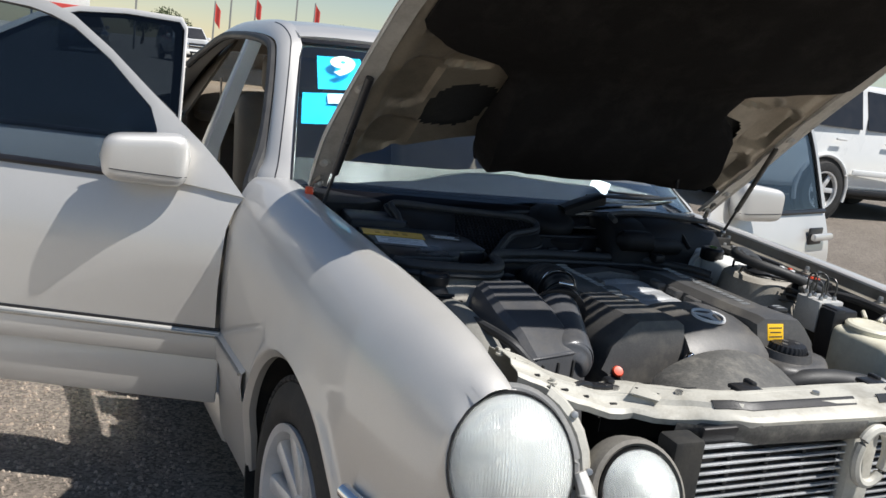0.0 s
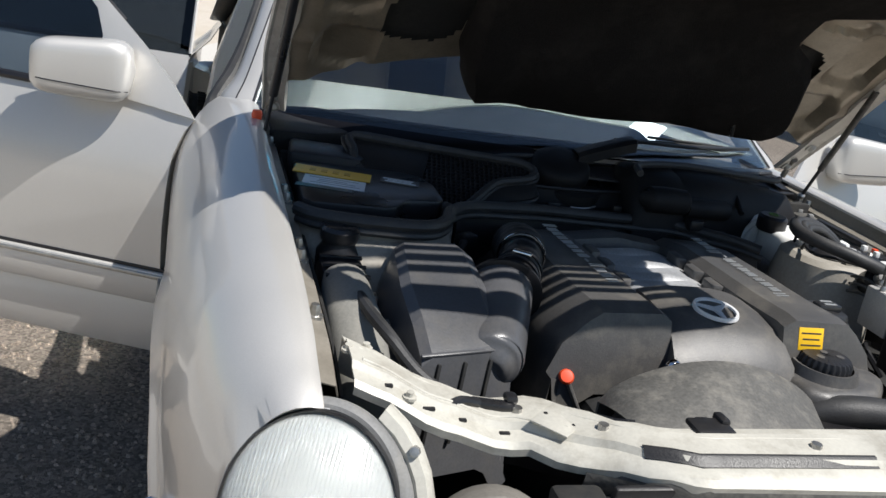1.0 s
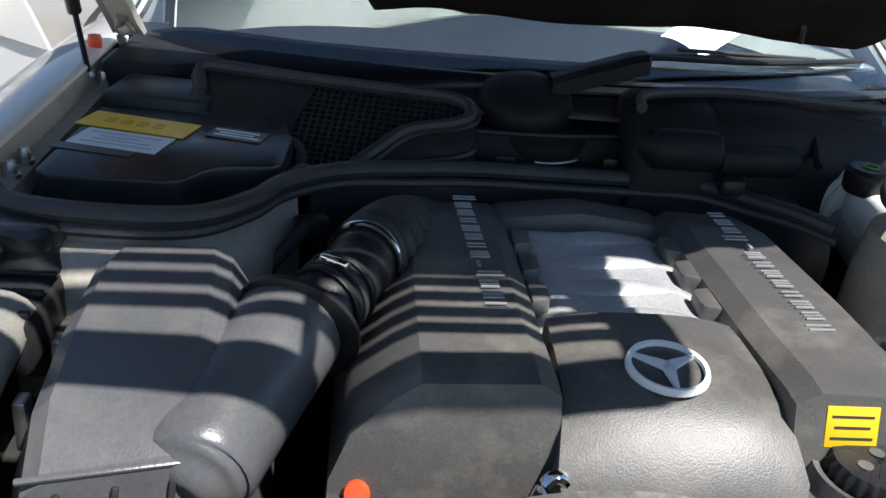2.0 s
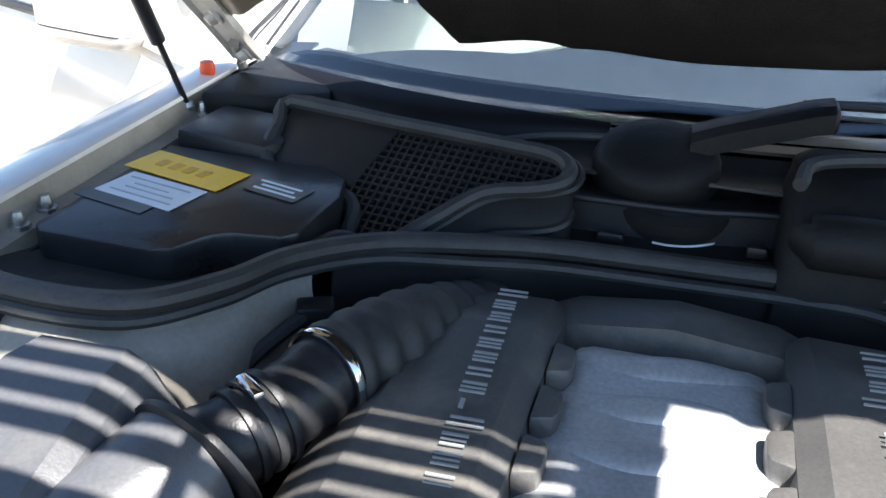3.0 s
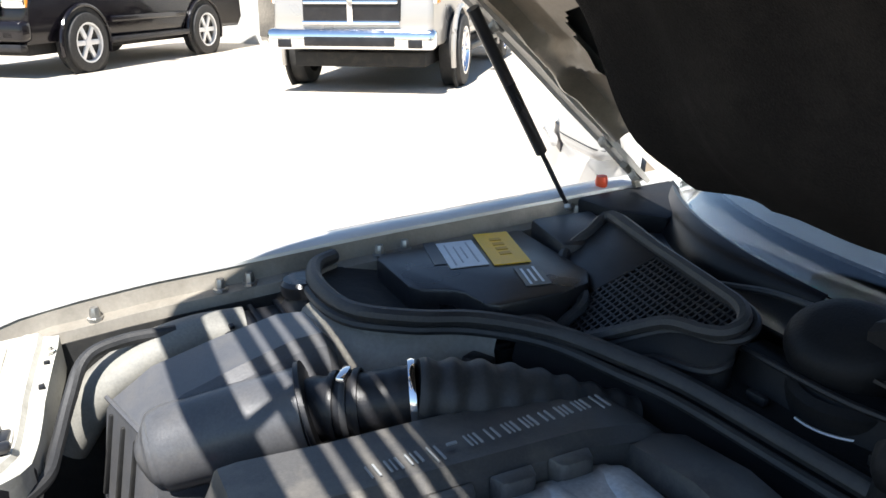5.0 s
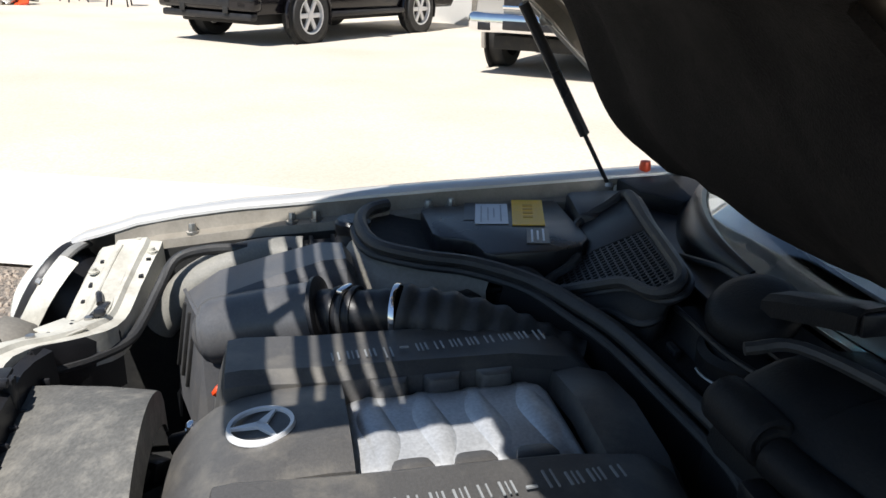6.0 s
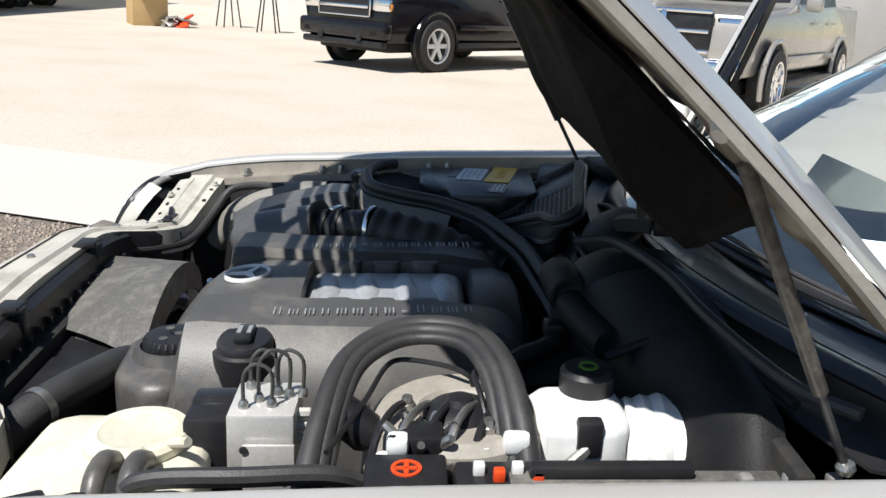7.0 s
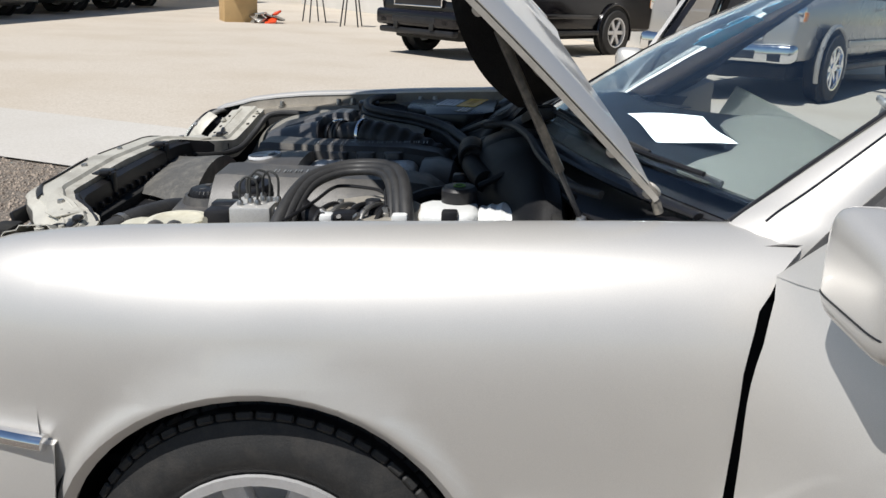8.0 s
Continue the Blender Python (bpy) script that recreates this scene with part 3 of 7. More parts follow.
def tree(x, y, h, seed):
    r = random.Random(seed)
    t = thing("tree", "dusty green desert tree on the skyline", "tree", "trees on the skyline", pose(x, y, 0))
    part("trunk", add_tube(B(), [(0, 0, 0), (.1, .05, h * .3), (-.05, .1, h * .55)], [h * .045, h * .035, h * .02], 8, 4), BARK, t)
    bm = B()
    for k in range(5):
        a = k * 1.26 + r.random()
        add_tube(bm, [(0, 0, h * .4), (math.cos(a) * h * .15, math.sin(a) * h * .15, h * .6), (math.cos(a) * h * .28, math.sin(a) * h * .28, h * .8)], [h * .018, h * .012, h * .005], 6, 3)
    part("limbs", bm, BARK, t)
    verts, faces = [], []
    for k in range(900):
        a, u = r.uniform(0, 6.283), r.random() ** .5
        lump = .8 + .3 * math.sin(a * 3 + seed)
        c = Vector((math.cos(a) * u * h * .42 * lump, math.sin(a) * u * h * .42 * lump, h * (.66 + .34 * r.uniform(-1, 1) * (1 - u * u) ** .5)))
        s = h * r.uniform(.02, .05)
        q = Euler((r.uniform(0, 6), r.uniform(0, 6), r.uniform(0, 6))).to_matrix()
        i = len(verts)
        verts += [c + q @ Vector(v) * s for v in ((-1, -.4, 0), (0, .1, .3), (1, .4, 0), (0, -.6, -.2))]
        faces.append((i, i + 1, i + 2, i + 3))
    me = bpy.data.meshes.new("crown")
    me.from_pydata(verts, [], faces)
    me.materials.append(LEAF)
    c = new("crown", me)
    c.parent = t


for k, (tx, ty, th) in enumerate(((9.6, 90, 3.0), (11.6, 90, 3.8), (13.2, 92, 3.2), (29.5, 90, 4.6), (33, 92, 4.2), (38, 95, 4.0), (52, 90, 4.2), (-30, 96, 4.4))):
    tree(tx, ty, th, k)
for k, (px, py, flag) in enumerate(((2.63, 60, 0), (5.5, 60, 0), (10.45, 60, 3.3), (11.5, 60, 0), (13.15, 60, 4.0), (15.98, 60, 0), (17.27, 60, 4.2))):
    pole = thing("flag_pole", "thin steel pole with a small hanging pennant" if flag else "thin grey steel lamp pole", "pole", "poles along the lot edge", pose(px, py, 0))
    top = flag + .5 if flag else 9
    part("shaft", add_tube(B(), [(0, 0, 0), (0, 0, top / 2), (0, 0, top)], [.07, .06, .045], 8, 2), STEEL, pole)
    if flag:
        bm = B()
        add_grid(bm, [[Vector((.05 + .35 * u, .06 * math.sin(u * 6), flag - .8 + 1.2 * v - .5 * u)) for u in (0, .25, .5, .75, 1)] for v in (0, .5, 1)], .01)
        part("pennant", bm, REDPAINT, pole)
sign = thing("sign_board", "white and red sign board on two posts", "sign", m=pose(.95, 60, 0, 0, 0, -6))
part("panel", add_box(B(), (0, 0, 2.6), (3.6, .12, 1.7), .02), WHITE, sign)
part("panel_band", add_box(B(), (0, -.07, 2.0), (3.4, .03, .5), .01), REDPAINT, sign, "red band across the panel")
part("panel_band", add_box(B(), (0, -.07, 3.2), (3.4, .03, .35), .01), REDPAINT, sign, "red band across the panel")
for s in (-1, 1):
    part("post", add_box(B(), (s * 1.5, .1, .9), (.12, .1, 1.8), .01), STEEL, sign)
for k in range(5):
    vehicle("suv", "pale car parked far across the lot", -9 + 5.4 * k, 47 + (k % 2), 4 * k - 6, WHITEPAINT if k % 2 else TANPAINT, "suv")

# ---------------------------------------------------------------- the sedan
car = thing("sedan", "champagne silver sedan with its hood and doors open, standing on asphalt", "car")
AXLE, REAR, RT = 0.048, 2.87, 0.318
LAMP_C, LAMP_AIM, LAMP_R = Vector((.724, -.562, .752)), Vector((.33, -.86, .42)), .097


def zt(y):
    """Height of the fender's inner edge."""
    return curve1(y, [(-.56, .850), (-.48, .880), (-.36, .907), (-.2, .917), (.2, .927), (.62, .932), (.85, .932)])


def wide(y):
    """Half width of the body at its widest."""
    return curve1(y, [(-.62, .775), (-.54, .808), (-.45, .845), (-.36, .868), (-.2, .886), (0, .895), (1.4, .900), (3.0, .89), (3.9, .80)])


def side_x(y, z):
    w, z0 = wide(y), .66
    if z < z0:
        return w - .03 * ((z0 - z) / .42) ** 2
    t = min(1, (z - z0) / max(.05, zt(y) - z0))
    xi = .730
    return xi + (w - xi) * max(0, 1 - t ** 2.6) ** (1 / 2.3)


def fender(s):
    dip = .019 if s > 0 else 0.0         # left fender set lower to fit the camera's view

    def crest(y):
        return zt(y) - dip

    R, AC = .370, AXLE + .006
    ys = [-.538, -.52, -.495, -.465, -.43, -.40]
    ys += [AC - R * math.cos(math.pi * k / 28) for k in range(29)]
    ys += [.44, .49, .54, .60, .66, .71, .755]
    rows = []
    for y in ys:
        d = abs(y - AC)
        zb = .22
        if d < R:
            zb = .318 + math.sqrt(max(0, R * R - d * d))
        elif y < AXLE:
            zb = .585
        top = crest(y)
        row = [Vector((s * .7145, y, top - .010)), Vector((s * .7155, y, top - .005)), Vector((s * .720, y, top - .002))]
        n = 22
        for k in range(n + 1):
            a = (math.pi / 2) * k / 12
            if k <= 12:
                z = .66 + (top - .66) * math.cos(a) ** .9 if top - .66 > 0 else top
                z = max(z, zb)
            else:
                z = lerp(max(.66, zb), zb, (k - 12) / (n - 12)) if zb < .66 else zb
            x = side_x(y, z + dip * smooth01((z - .66) / .2))
            if d < R + .04:
                x += .013 * smooth01(1.25 - abs((z - zb)) / .035) * smooth01((R + .01 - d) / .03)
            yy = y
            if y > .6:                       # the rear edge sweeps back to the windshield pillar
                yy = lerp(.6, curve1(z, [(.25, .757), (.55, .760), (.735, .764), (.816, .778), (.861, .807), (.926, .882), (.935, .885)]), (y - .6) / .155)
            if y < -.43:                     # the front edge follows the round headlamp
                yy = y - .012 * smooth01((.80 - z) / .12) * smooth01((-.43 - y) / .07)
            row.append(Vector((s * x, yy, z)))
        if d < R:                            # rolled wheel-arch lip
            e = Vector((0, AC - y, .318 - zb)) / R
            row.append(row[-1] + Vector((-s * .004, 0, 0)) + e * .005)
            row.append(row[-2] + Vector((-s * .013, 0, 0)) + e * .015)
            row.append(row[-3] + Vector((-s * .030, 0, 0)) + e * .013)
        else:
            row += [row[-1] + Vector((-s * .007 * k, 0, 0)) for k in (1, 2, 3)]
        rows.append(row)
    lamp = Matrix.Translation((s * LAMP_C.x, LAMP_C.y, LAMP_C.z)) @ Vector((s * LAMP_AIM.x, LAMP_AIM.y, LAMP_AIM.z)).to_track_quat('Z', 'Y').to_matrix().to_4x4()
    back = lamp.inverted()
    for row in rows:                         # the front edge hugs the lamp's rim
        for k, v in enumerate(row):
            q = back @ v
            g = math.hypot(q.x / (LAMP_R * 1.055), q.y / (LAMP_R * 1.16 * 1.055))
            if 0 < g < 1 and q.z > -.14:
                row[k] = lamp @ Vector((q.x / g, q.y / g, min(q.z, .004)))
    f = part("fender", add_grid(B(), rows, -.0015 * s), PAINT, car)
    # flange along the bay with its small bolts
    for y in (-.30, -.118, -.073, .142, .187, .525, .560):
        bm = add_lathe(B(), [(0, .020), (.006, .020), (.008, .013), (.008, .006), (.012, .005), (.012, 0)], pose(s * .700, y, crest(y) - .040), 8)
        part("bolt", bm, STEEL, f)
    bm = B()
    add_grid(bm, [[Vector((s * .7165, y, crest(y) - .009)), Vector((s * .712, y, crest(y) - .024)), Vector((s * .707, y, crest(y) - .036)), Vector((s * .687, y, crest(y) - .041)), Vector((s * .681, y, crest(y) - .060))] for y in [-.44 + .04 * k for k in range(28)]], .002)
    part("inner_flange", bm, FLANGE_SHADED, car, "dusty champagne inner fender flange, darkened for shade")
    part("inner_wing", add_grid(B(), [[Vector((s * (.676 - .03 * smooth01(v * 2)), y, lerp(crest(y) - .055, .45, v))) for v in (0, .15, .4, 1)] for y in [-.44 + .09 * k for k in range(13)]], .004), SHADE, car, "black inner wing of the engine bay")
    # moulding between the wheel and the door
    mould = [[Vector((s * (side_x(y, z) + out), y, z)) for z, out in ((.440, .002), (.444, .012), (.482, .016), (.518, .013), (.526, .002))] for y in [lerp(.430, .750, k / 6) for k in range(7)]]
    part("side_moulding", add_grid(B(), mould, .002), PAINT, f, "wide body-coloured side moulding")
    part("moulding_strip", add_tube(B(), [(s * (side_x(y, .513) + .015), y, .513) for y in (.44, .54, .64, .748)], .006, 8, 4, .8), STEEL, f)
    # wheel house
    m = Matrix.Translation((s * .66, AXLE, .318)) @ Vector((s, 0, 0)).to_track_quat('Z', 'Y').to_matrix().to_4x4()
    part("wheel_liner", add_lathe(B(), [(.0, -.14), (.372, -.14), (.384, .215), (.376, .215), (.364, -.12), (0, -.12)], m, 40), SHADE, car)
    return f


for s in (-1, 1):
    fender(s)


def road_wheel(s, y):
    """205-section tyre with cut tread blocks on a ten-spoke alloy."""
    w = .107
    m = Matrix.Translation((s * .765, y, RT)) @ Vector((s, 0, 0)).to_track_quat('Z', 'Y').to_matrix().to_4x4()
    R = RT
    tyre = part("tyre", add_lathe(B(), [(.205, -w), (.27, -w - .004), (.303, -w * .92), (.312, -w * .75), (.312, w * .75), (.304, w * .92), (.27, w + .006), (.245, w + .009), (.225, w + .004), (.205, w * .9), (.205, -w)], m, 64), TYRE, car, "worn black tyre with cut shoulder blocks")
    bm = B()
    n = 60
    for k in range(n):
        a = 360 * k / n
        mm = m @ pose(0, 0, 0, 0, 0, a)
        add_box(bm, (0, 0, 0), (.014, .028, .030), .003, mm @ pose(.308, 0, w * .80, 0, 28, 0), 1)
        add_box(bm, (0, 0, 0), (.012, .030, .036), .002, mm @ pose(.313, .006, w * .36, 0, 3, 10), 1)
        add_box(bm, (0, 0, 0), (.012, .030, .036), .002, mm @ pose(.314, .012, -w * .06, 0, 0, 0), 1)
        add_box(bm, (0, 0, 0), (.012, .030, .036), .002, mm @ pose(.313, .006, -w * .48, 0, -3, -10), 1)
    part("tread", bm, TYRE, tyre)
    bm = add_lathe(B(), [(.206, -w * .9), (.206, w * .95), (.214, w * 1.0), (.214, w * 1.08), (.196, w * 1.06), (.190, w * .6), (.180, -.02), (.05, -.03), (0, -.03)], m, 48)
    for k in range(10):
        mm = m @ pose(0, 0, 0, 0, 0, 36 * k)
        add_box(bm, (0, 0, 0), (.150, .046, .036), .014, mm @ pose(.122, 0, w * .70, 0, -8, 0))
    add_lathe(bm, [(.062, .0), (.062, w * .72), (.05, w * .82), (0, w * .85)], m, 24)
    part("rim", bm, WHEEL, tyre, "ten-spoke silver alloy rim")


for s in (-1, 1):
    road_wheel(s, AXLE), road_wheel(s, REAR)

# ---------------------------------------------------------------- headlamps and nose
def headlamp(s, c, r, tall, aim):
    """An oval lamp: bowl, fluted glass and a dark gasket."""
    m = Matrix.Translation(c) @ Vector(aim).to_track_quat('Z', 'Y').to_matrix().to_4x4()
    lamp = part("headlight", add_lathe(B(), [(r * 1.0, -.016), (r * 1.045, -.006), (r * 1.05, .010), (r * 1.03, .015), (r * 1.0, .010), (r * .985, -.01), (r * .9, -.10), (r * .7, -.13), (r * .88, -.10), (r * 1.0, -.016)], m, 48, (1, tall)), BLACK, car, "round fluted glass headlight in a black gasket")
    part("reflector", add_lathe(B(), [(r * .985, .0), (r * .9, -.045), (r * .6, -.085), (r * .3, -.10), (0, -.105)], m, 40, (1, tall)), CHROME, lamp)
    part("bulb", add_lathe(B(), [(0, -.105), (.014, -.10), (.014, -.06), (0, -.05)], m, 16), STEEL, lamp)
    bm = B()
    rows = []
    for i in range(169):
        x = r * lerp(-.998, .998, i / 168)
        h = r * tall * math.sqrt(1 - (x / r) ** 2)
        row = []
        for j in range(15):
            y = h * lerp(-1, 1, j / 14)
            q = (x / r) ** 2 + (y / (r * tall)) ** 2
            row.append(m @ Vector((x, y, .006 + .055 * (1 - q) + .0004 * math.cos(i * 2 * math.pi / 4) * (1 - q ** 4))))
        rows.append(row)
    add_grid(bm, rows, .004)
    lens = part("lens", bm, LENS, lamp, "vertically fluted clear lens")
    lens.visible_shadow = False
    return lamp


for s in (-1, 1):
    headlamp(s, (s * LAMP_C.x, LAMP_C.y, LAMP_C.z), LAMP_R, 1.16, (s * LAMP_AIM.x, LAMP_AIM.y, LAMP_AIM.z))
    headlamp(s, (s * .522, -.634, .722), .068, 1.08, (s * .16, -.88, .42))
    mi = Matrix.Translation((s * .522, -.634, .722)) @ Vector((s * .16, -.88, .42)).to_track_quat('Z', 'Y').to_matrix().to_4x4()
    part("lamp_surround", add_lathe(B(), [(.073, .004), (.077, .009), (.083, .004), (.087, -.014), (.088, -.045), (.080, -.06)], mi, 40, (1, 1.08)), DUSTGREY, car, "dusty grey surround of the inner headlight")
    # fairing round the lamps, with the body-coloured web between them
    bm = B()
    add_tube(bm, [(s * .620, -.600, .755), (s * .612, -.62, .72), (s * .608, -.635, .67), (s * .610, -.64, .60)], [.012, .016, .020, .024], 10, 6)
    part("lamp_fairing", bm, PAINT, car)
    # grey rubber strip round the outer lamp and the pale bracket behind it
    m = Matrix.Translation((s * LAMP_C.x, LAMP_C.y, LAMP_C.z)) @ Vector((s * .33, -.86, .42)).to_track_quat('Z', 'Y').to_matrix().to_4x4()
    inner = -1 if (m.to_3x3() @ Vector((1, 0, 0))).x * s > 0 else 1

    def round_lamp(grow, a, back):
        return m @ Vector((inner * .094 * grow * math.cos(a), .109 * grow * math.sin(a), back))

    arc = [radians(118 - 13 * k) for k in range(12)]
    part("lamp_gasket", add_tube(B(), [round_lamp(1.13, a, -.012) for a in arc], [.005] + [.011] * 10 + [.006], 10, 4, .7), GREYRUBBER, car, "grey rubber strip round the headlight")
    arc = [radians(62 - 12 * k) for k in range(10)]
    rows = [[round_lamp(g + .05 * math.sin(3.1 * i / 9), a, b) for g, b in ((1.20, -.018), (1.24, -.014), (1.33, -.015), (1.37, -.022), (1.38, -.05))] for i, a in enumerate(arc)]
    lb = part("lamp_bracket", add_grid(B(), rows, .003), PAINT_FRONT, car, "dusty painted bracket beside the headlight")
    for i in (2, 5, 7):
        part("bolt", add_lathe(B(), [(0, .010), (.006, .009), (.007, 0)], Matrix.Translation(rows[i][2]) @ m.to_3x3().to_4x4(), 8), STEEL, lb)

# front crossmember, from lamp to lamp
def cross_y(x):
    return curve1(abs(x), [(0, -.582), (.28, -.570), (.33, -.543), (.37, -.500), (.415, -.468), (.45, -.444), (.55, -.430), (.67, -.403)])


def cross_z(x):
    return curve1(abs(x), [(0, .846), (.30, .840), (.40, .818), (.48, .806), (.56, .826), (.64, .858), (.67, .868)])


def cross_w(x):
    return curve1(abs(x), [(0, 1.08), (.28, .96), (.33, .92), (.37, 1.08), (.415, 1.30), (.45, .92), (.67, .98)])


rows = []
for k in range(61):
    x = lerp(-.67, .67, k / 60)
    y, z = cross_y(x), cross_z(x)
    w = cross_w(x)
    rows.append([Vector((x, y - .056 * w, z - .020)), Vector((x, y - .058 * w, z - .010)), Vector((x, y - .052 * w, z - .004)), Vector((x, y - .030 * w, z)), Vector((x, y - .024 * w, z + .008)), Vector((x, y + .026 * w, z + .010)), Vector((x, y + .032 * w, z + .003)), Vector((x, y + .052 * w, z + .001)), Vector((x, y + .055 * w, z - .05))])
cross = part("crossmember", add_grid(B(), rows, .002), PAINT_FRONT, car, "dusty pale painted radiator crossmember")
for s in (-1, 1):
    for dy, r in ((-.014, .0035), (.018, .0028)):
        way = [(s * x, cross_y(x) + dy * cross_w(x), cross_z(x) + .009) for x in [lerp(.05 if dy > 0 else .40, .655, k / 9) for k in range(10)]]
        part("ridge", add_tube(B(), way, r, 8, 3), PAINT_FRONT, cross)
    part("joint_plate", add_box(B(), (s * .405, cross_y(.405) - .004, cross_z(.405) + .0105), (.052, .064, .003), .001, pose(0, 0, 0, 0, 0, s * 48)), PAINT_FRONT, cross)
    for q in (-.014, .014):
        part("hole", add_lathe(B(), [(0, .0022), (.0028, .0022), (.003, 0)], pose(s * (.405 + q), cross_y(.405) - .004 + q, cross_z(.405) + .0105), 10), BLACK, cross)
for x in (-.45, .45, -.36, .36, -.10, .10):
    part("bolt", add_lathe(B(), [(0, .008), (.007, .008), (.008, 0)], pose(x, cross_y(x), cross_z(x) + .008), 8), STEEL, cross)
for s in (-1, 1):
    # brackets behind the lamps: hinge bolts, clip and small slots
    for bx, dy in ((.668, .012), (.640, .042), (.60, -.041)):
        part("bolt", add_lathe(B(), [(0, .010), (.005, .0095), (.0055, .004), (.009, .0035), (.009, 0)], pose(s * bx, cross_y(bx) + dy, cross_z(bx) + .002), 10), PAINT_FRONT, cross)
    for bx, wd in ((.475, .014), (.53, .010), (.575, .018), (.625, .010)):
        part("slot", add_box(B(), (s * bx, cross_y(bx) - .038 * cross_w(bx), cross_z(bx) + .0012), (wd, .006, .004), .001, pose(0, 0, 0, 0, 0, 0)), BLACK, cross)
    for bx, wd in ((.585, .014), (.62, .008)):
        part("slot", add_box(B(), (s * bx, cross_y(bx) + .043, cross_z(bx) + .0035), (wd, .008, .004), .001), BLACK, cross)
    bm = add_box(B(), (s * .48, -.432, .822), (.060, .018, .012), .005, pose(0, 0, 0, 0, 0, s * 12))
    add_box(bm, (s * .455, -.428, .830), (.018, .020, .012), .005)
    add_tube(bm, [(s * .50, -.435, .826), (s * .525, -.44, .832), (s * .545, -.445, .826)], .006, 8, 4)
    part("latch_clip", bm, GLOSSY, car, "black plastic hood latch clip")
for s in (-1, 1):
    xs = [s * lerp(.030, .395, k / 12) for k in range(13)]
    part("front_bar", add_grid(B(), [[Vector((x, cross_y(x) - .058 * cross_w(x) + dy, cross_z(x) + dz)) for dy, dz in ((.010, -.056), (.003, -.048), (-.0025, -.020), (.0005, -.0125))] for x in xs], .003), SCUFFED, cross, "dusty grey duct strip along the crossmember")
    part("groove", add_grid(B(), [[Vector((x, cross_y(x) + dy, cross_z(x) + dz)) for dy, dz in ((-.0335, .0028), (-.030, .0050), (-.024, .0118), (-.020, .0128))] for x in xs[:11]], .002), BLACK, cross)
# black duct behind the crossmember: a slotted frame and two hooks
frame_bar = part("duct_frame", add_grid(B(), [[Vector((x, cross_y(x) + .052 * cross_w(x) + dy, .806 + dz)) for dy, dz in ((.004, .020), (.008, .025), (.020, .020), (.024, -.02), (.024, -.08))] for x in [lerp(-.33, .33, k / 20) for k in range(21)]], .004), BLACK, car, "black slotted radiator duct frame")
for k in range(15):
    x = -.30 + .043 * k
    part("tooth", add_box(B(), (x, cross_y(x) + .052 * cross_w(x) + .030, .792), (.006, .016, .014), .003), BLACK, frame_bar)
for x in (-.215, .125):
    bm = add_box(B(), (x, -.520, .846), (.056, .038, .009), .004)
    add_box(bm, (x, -.500, .805), (.022, .012, .085), .004)
    add_box(bm, (x + .022, -.508, .850), (.014, .026, .012), .004)
    part("duct_bracket", bm, BLACK, car)
for s in (-1, 1):
    part("duct_end", add_grid(B(), [[Vector((s * x, cross_y(x) + dy, cross_z(x) - .004 + dz)) for dy, dz in ((.052, .002), (.058, .006), (.064, -.006), (.066, -.10))] for x in [lerp(.31, .43, k / 6) for k in range(7)]], .004), BLACK, car, "black inner duct wall")
    # dark duct panel above the slats, solid shade-black box as shaft beside the lamps
    part("duct_flap", add_box(B(), (s * .205, -.603, .803), (.36, .010, .034), .004, pose(0, 0, 0, 14)), BLACK, car)
    part("side_shaft", add_box(B(), (s * .42, -.60, .67), (.065, .05, .27), .008), SHADE, car)
part("lock_strut", add_box(B(), (0, -.615, .70), (.07, .035, .24), .012), PAINT_FRONT, car)
part("lock_ring", add_tube(B(), [(-.02 + .040 * math.cos(a), -.66, .765 + .055 * math.sin(a)) for a in [2 * math.pi * k / 12 for k in range(13)]], .010, 8, 3), PAINT_FRONT, car, "pale looped tow eye")
# condenser with its slats and the dark core behind
core = part("condenser", add_box(B(), (0, -.575, .60), (.74, .03, .36), .006), SHADE, car, "dark condenser core behind slats")
for k in range(18):
    part("slat", add_box(B(), (0, -.612, .506 + .0165 * k), (.78, .010, .0045), .0012), ALLOY, core)
for k in range(8):
    part("slat", add_box(B(), (-.315 + .09 * k, -.604, .63), (.010, .014, .28), .0015), BLACK, core)
part("front_horn", add_lathe(B(), [(0, .03), (.03, .03), (.045, .02), (.048, 0), (.03, -.03), (0, -.03)], Matrix.Translation((.02, -.72, .60)) @ Vector((0, -1, .2)).to_track_quat('Z', 'Y').to_matrix().to_4x4(), 24), GLOSSY, car)

# bumper with a bright strip
rows, strip = [], []
for k in range(49):
    a = lerp(-1, 1, k / 48)
    x = .872 * math.sin(a * math.pi / 2)
    y = -.80 + .515 * (1 - math.cos(a * math.pi / 2)) ** 1.25
    n = Vector((math.sin(a * 1.35), -math.cos(a * 1.35), 0))
    p = Vector((x, y, 0))
    rows.append([p - n * .05 + Vector((0, 0, .576)), p - n * .012 + Vector((0, 0, .580)), p + n * .014 + Vector((0, 0, .570)), p + n * .026 + Vector((0, 0, .46)), p + n * .01 + Vector((0, 0, .33)), p - n * .03 + Vector((0, 0, .22))])
    strip.append(p + n * .016 + Vector((0, 0, .578)))
bumper = part("bumper", add_grid(B(), rows, .003), PAINT, car)
ends = [Vector((.884, -.34, .577)), Vector((.890, -.300, .576))]
way = [Vector((-v.x, v.y, v.z)) for v in ends[::-1]] + [v for v in strip[::2] if abs(v.x) < .86] + ends
part("bumper_strip", add_tube(B(), way, .015, 12, 2), CHROME, bumper, "bright chrome strip along the bumper")

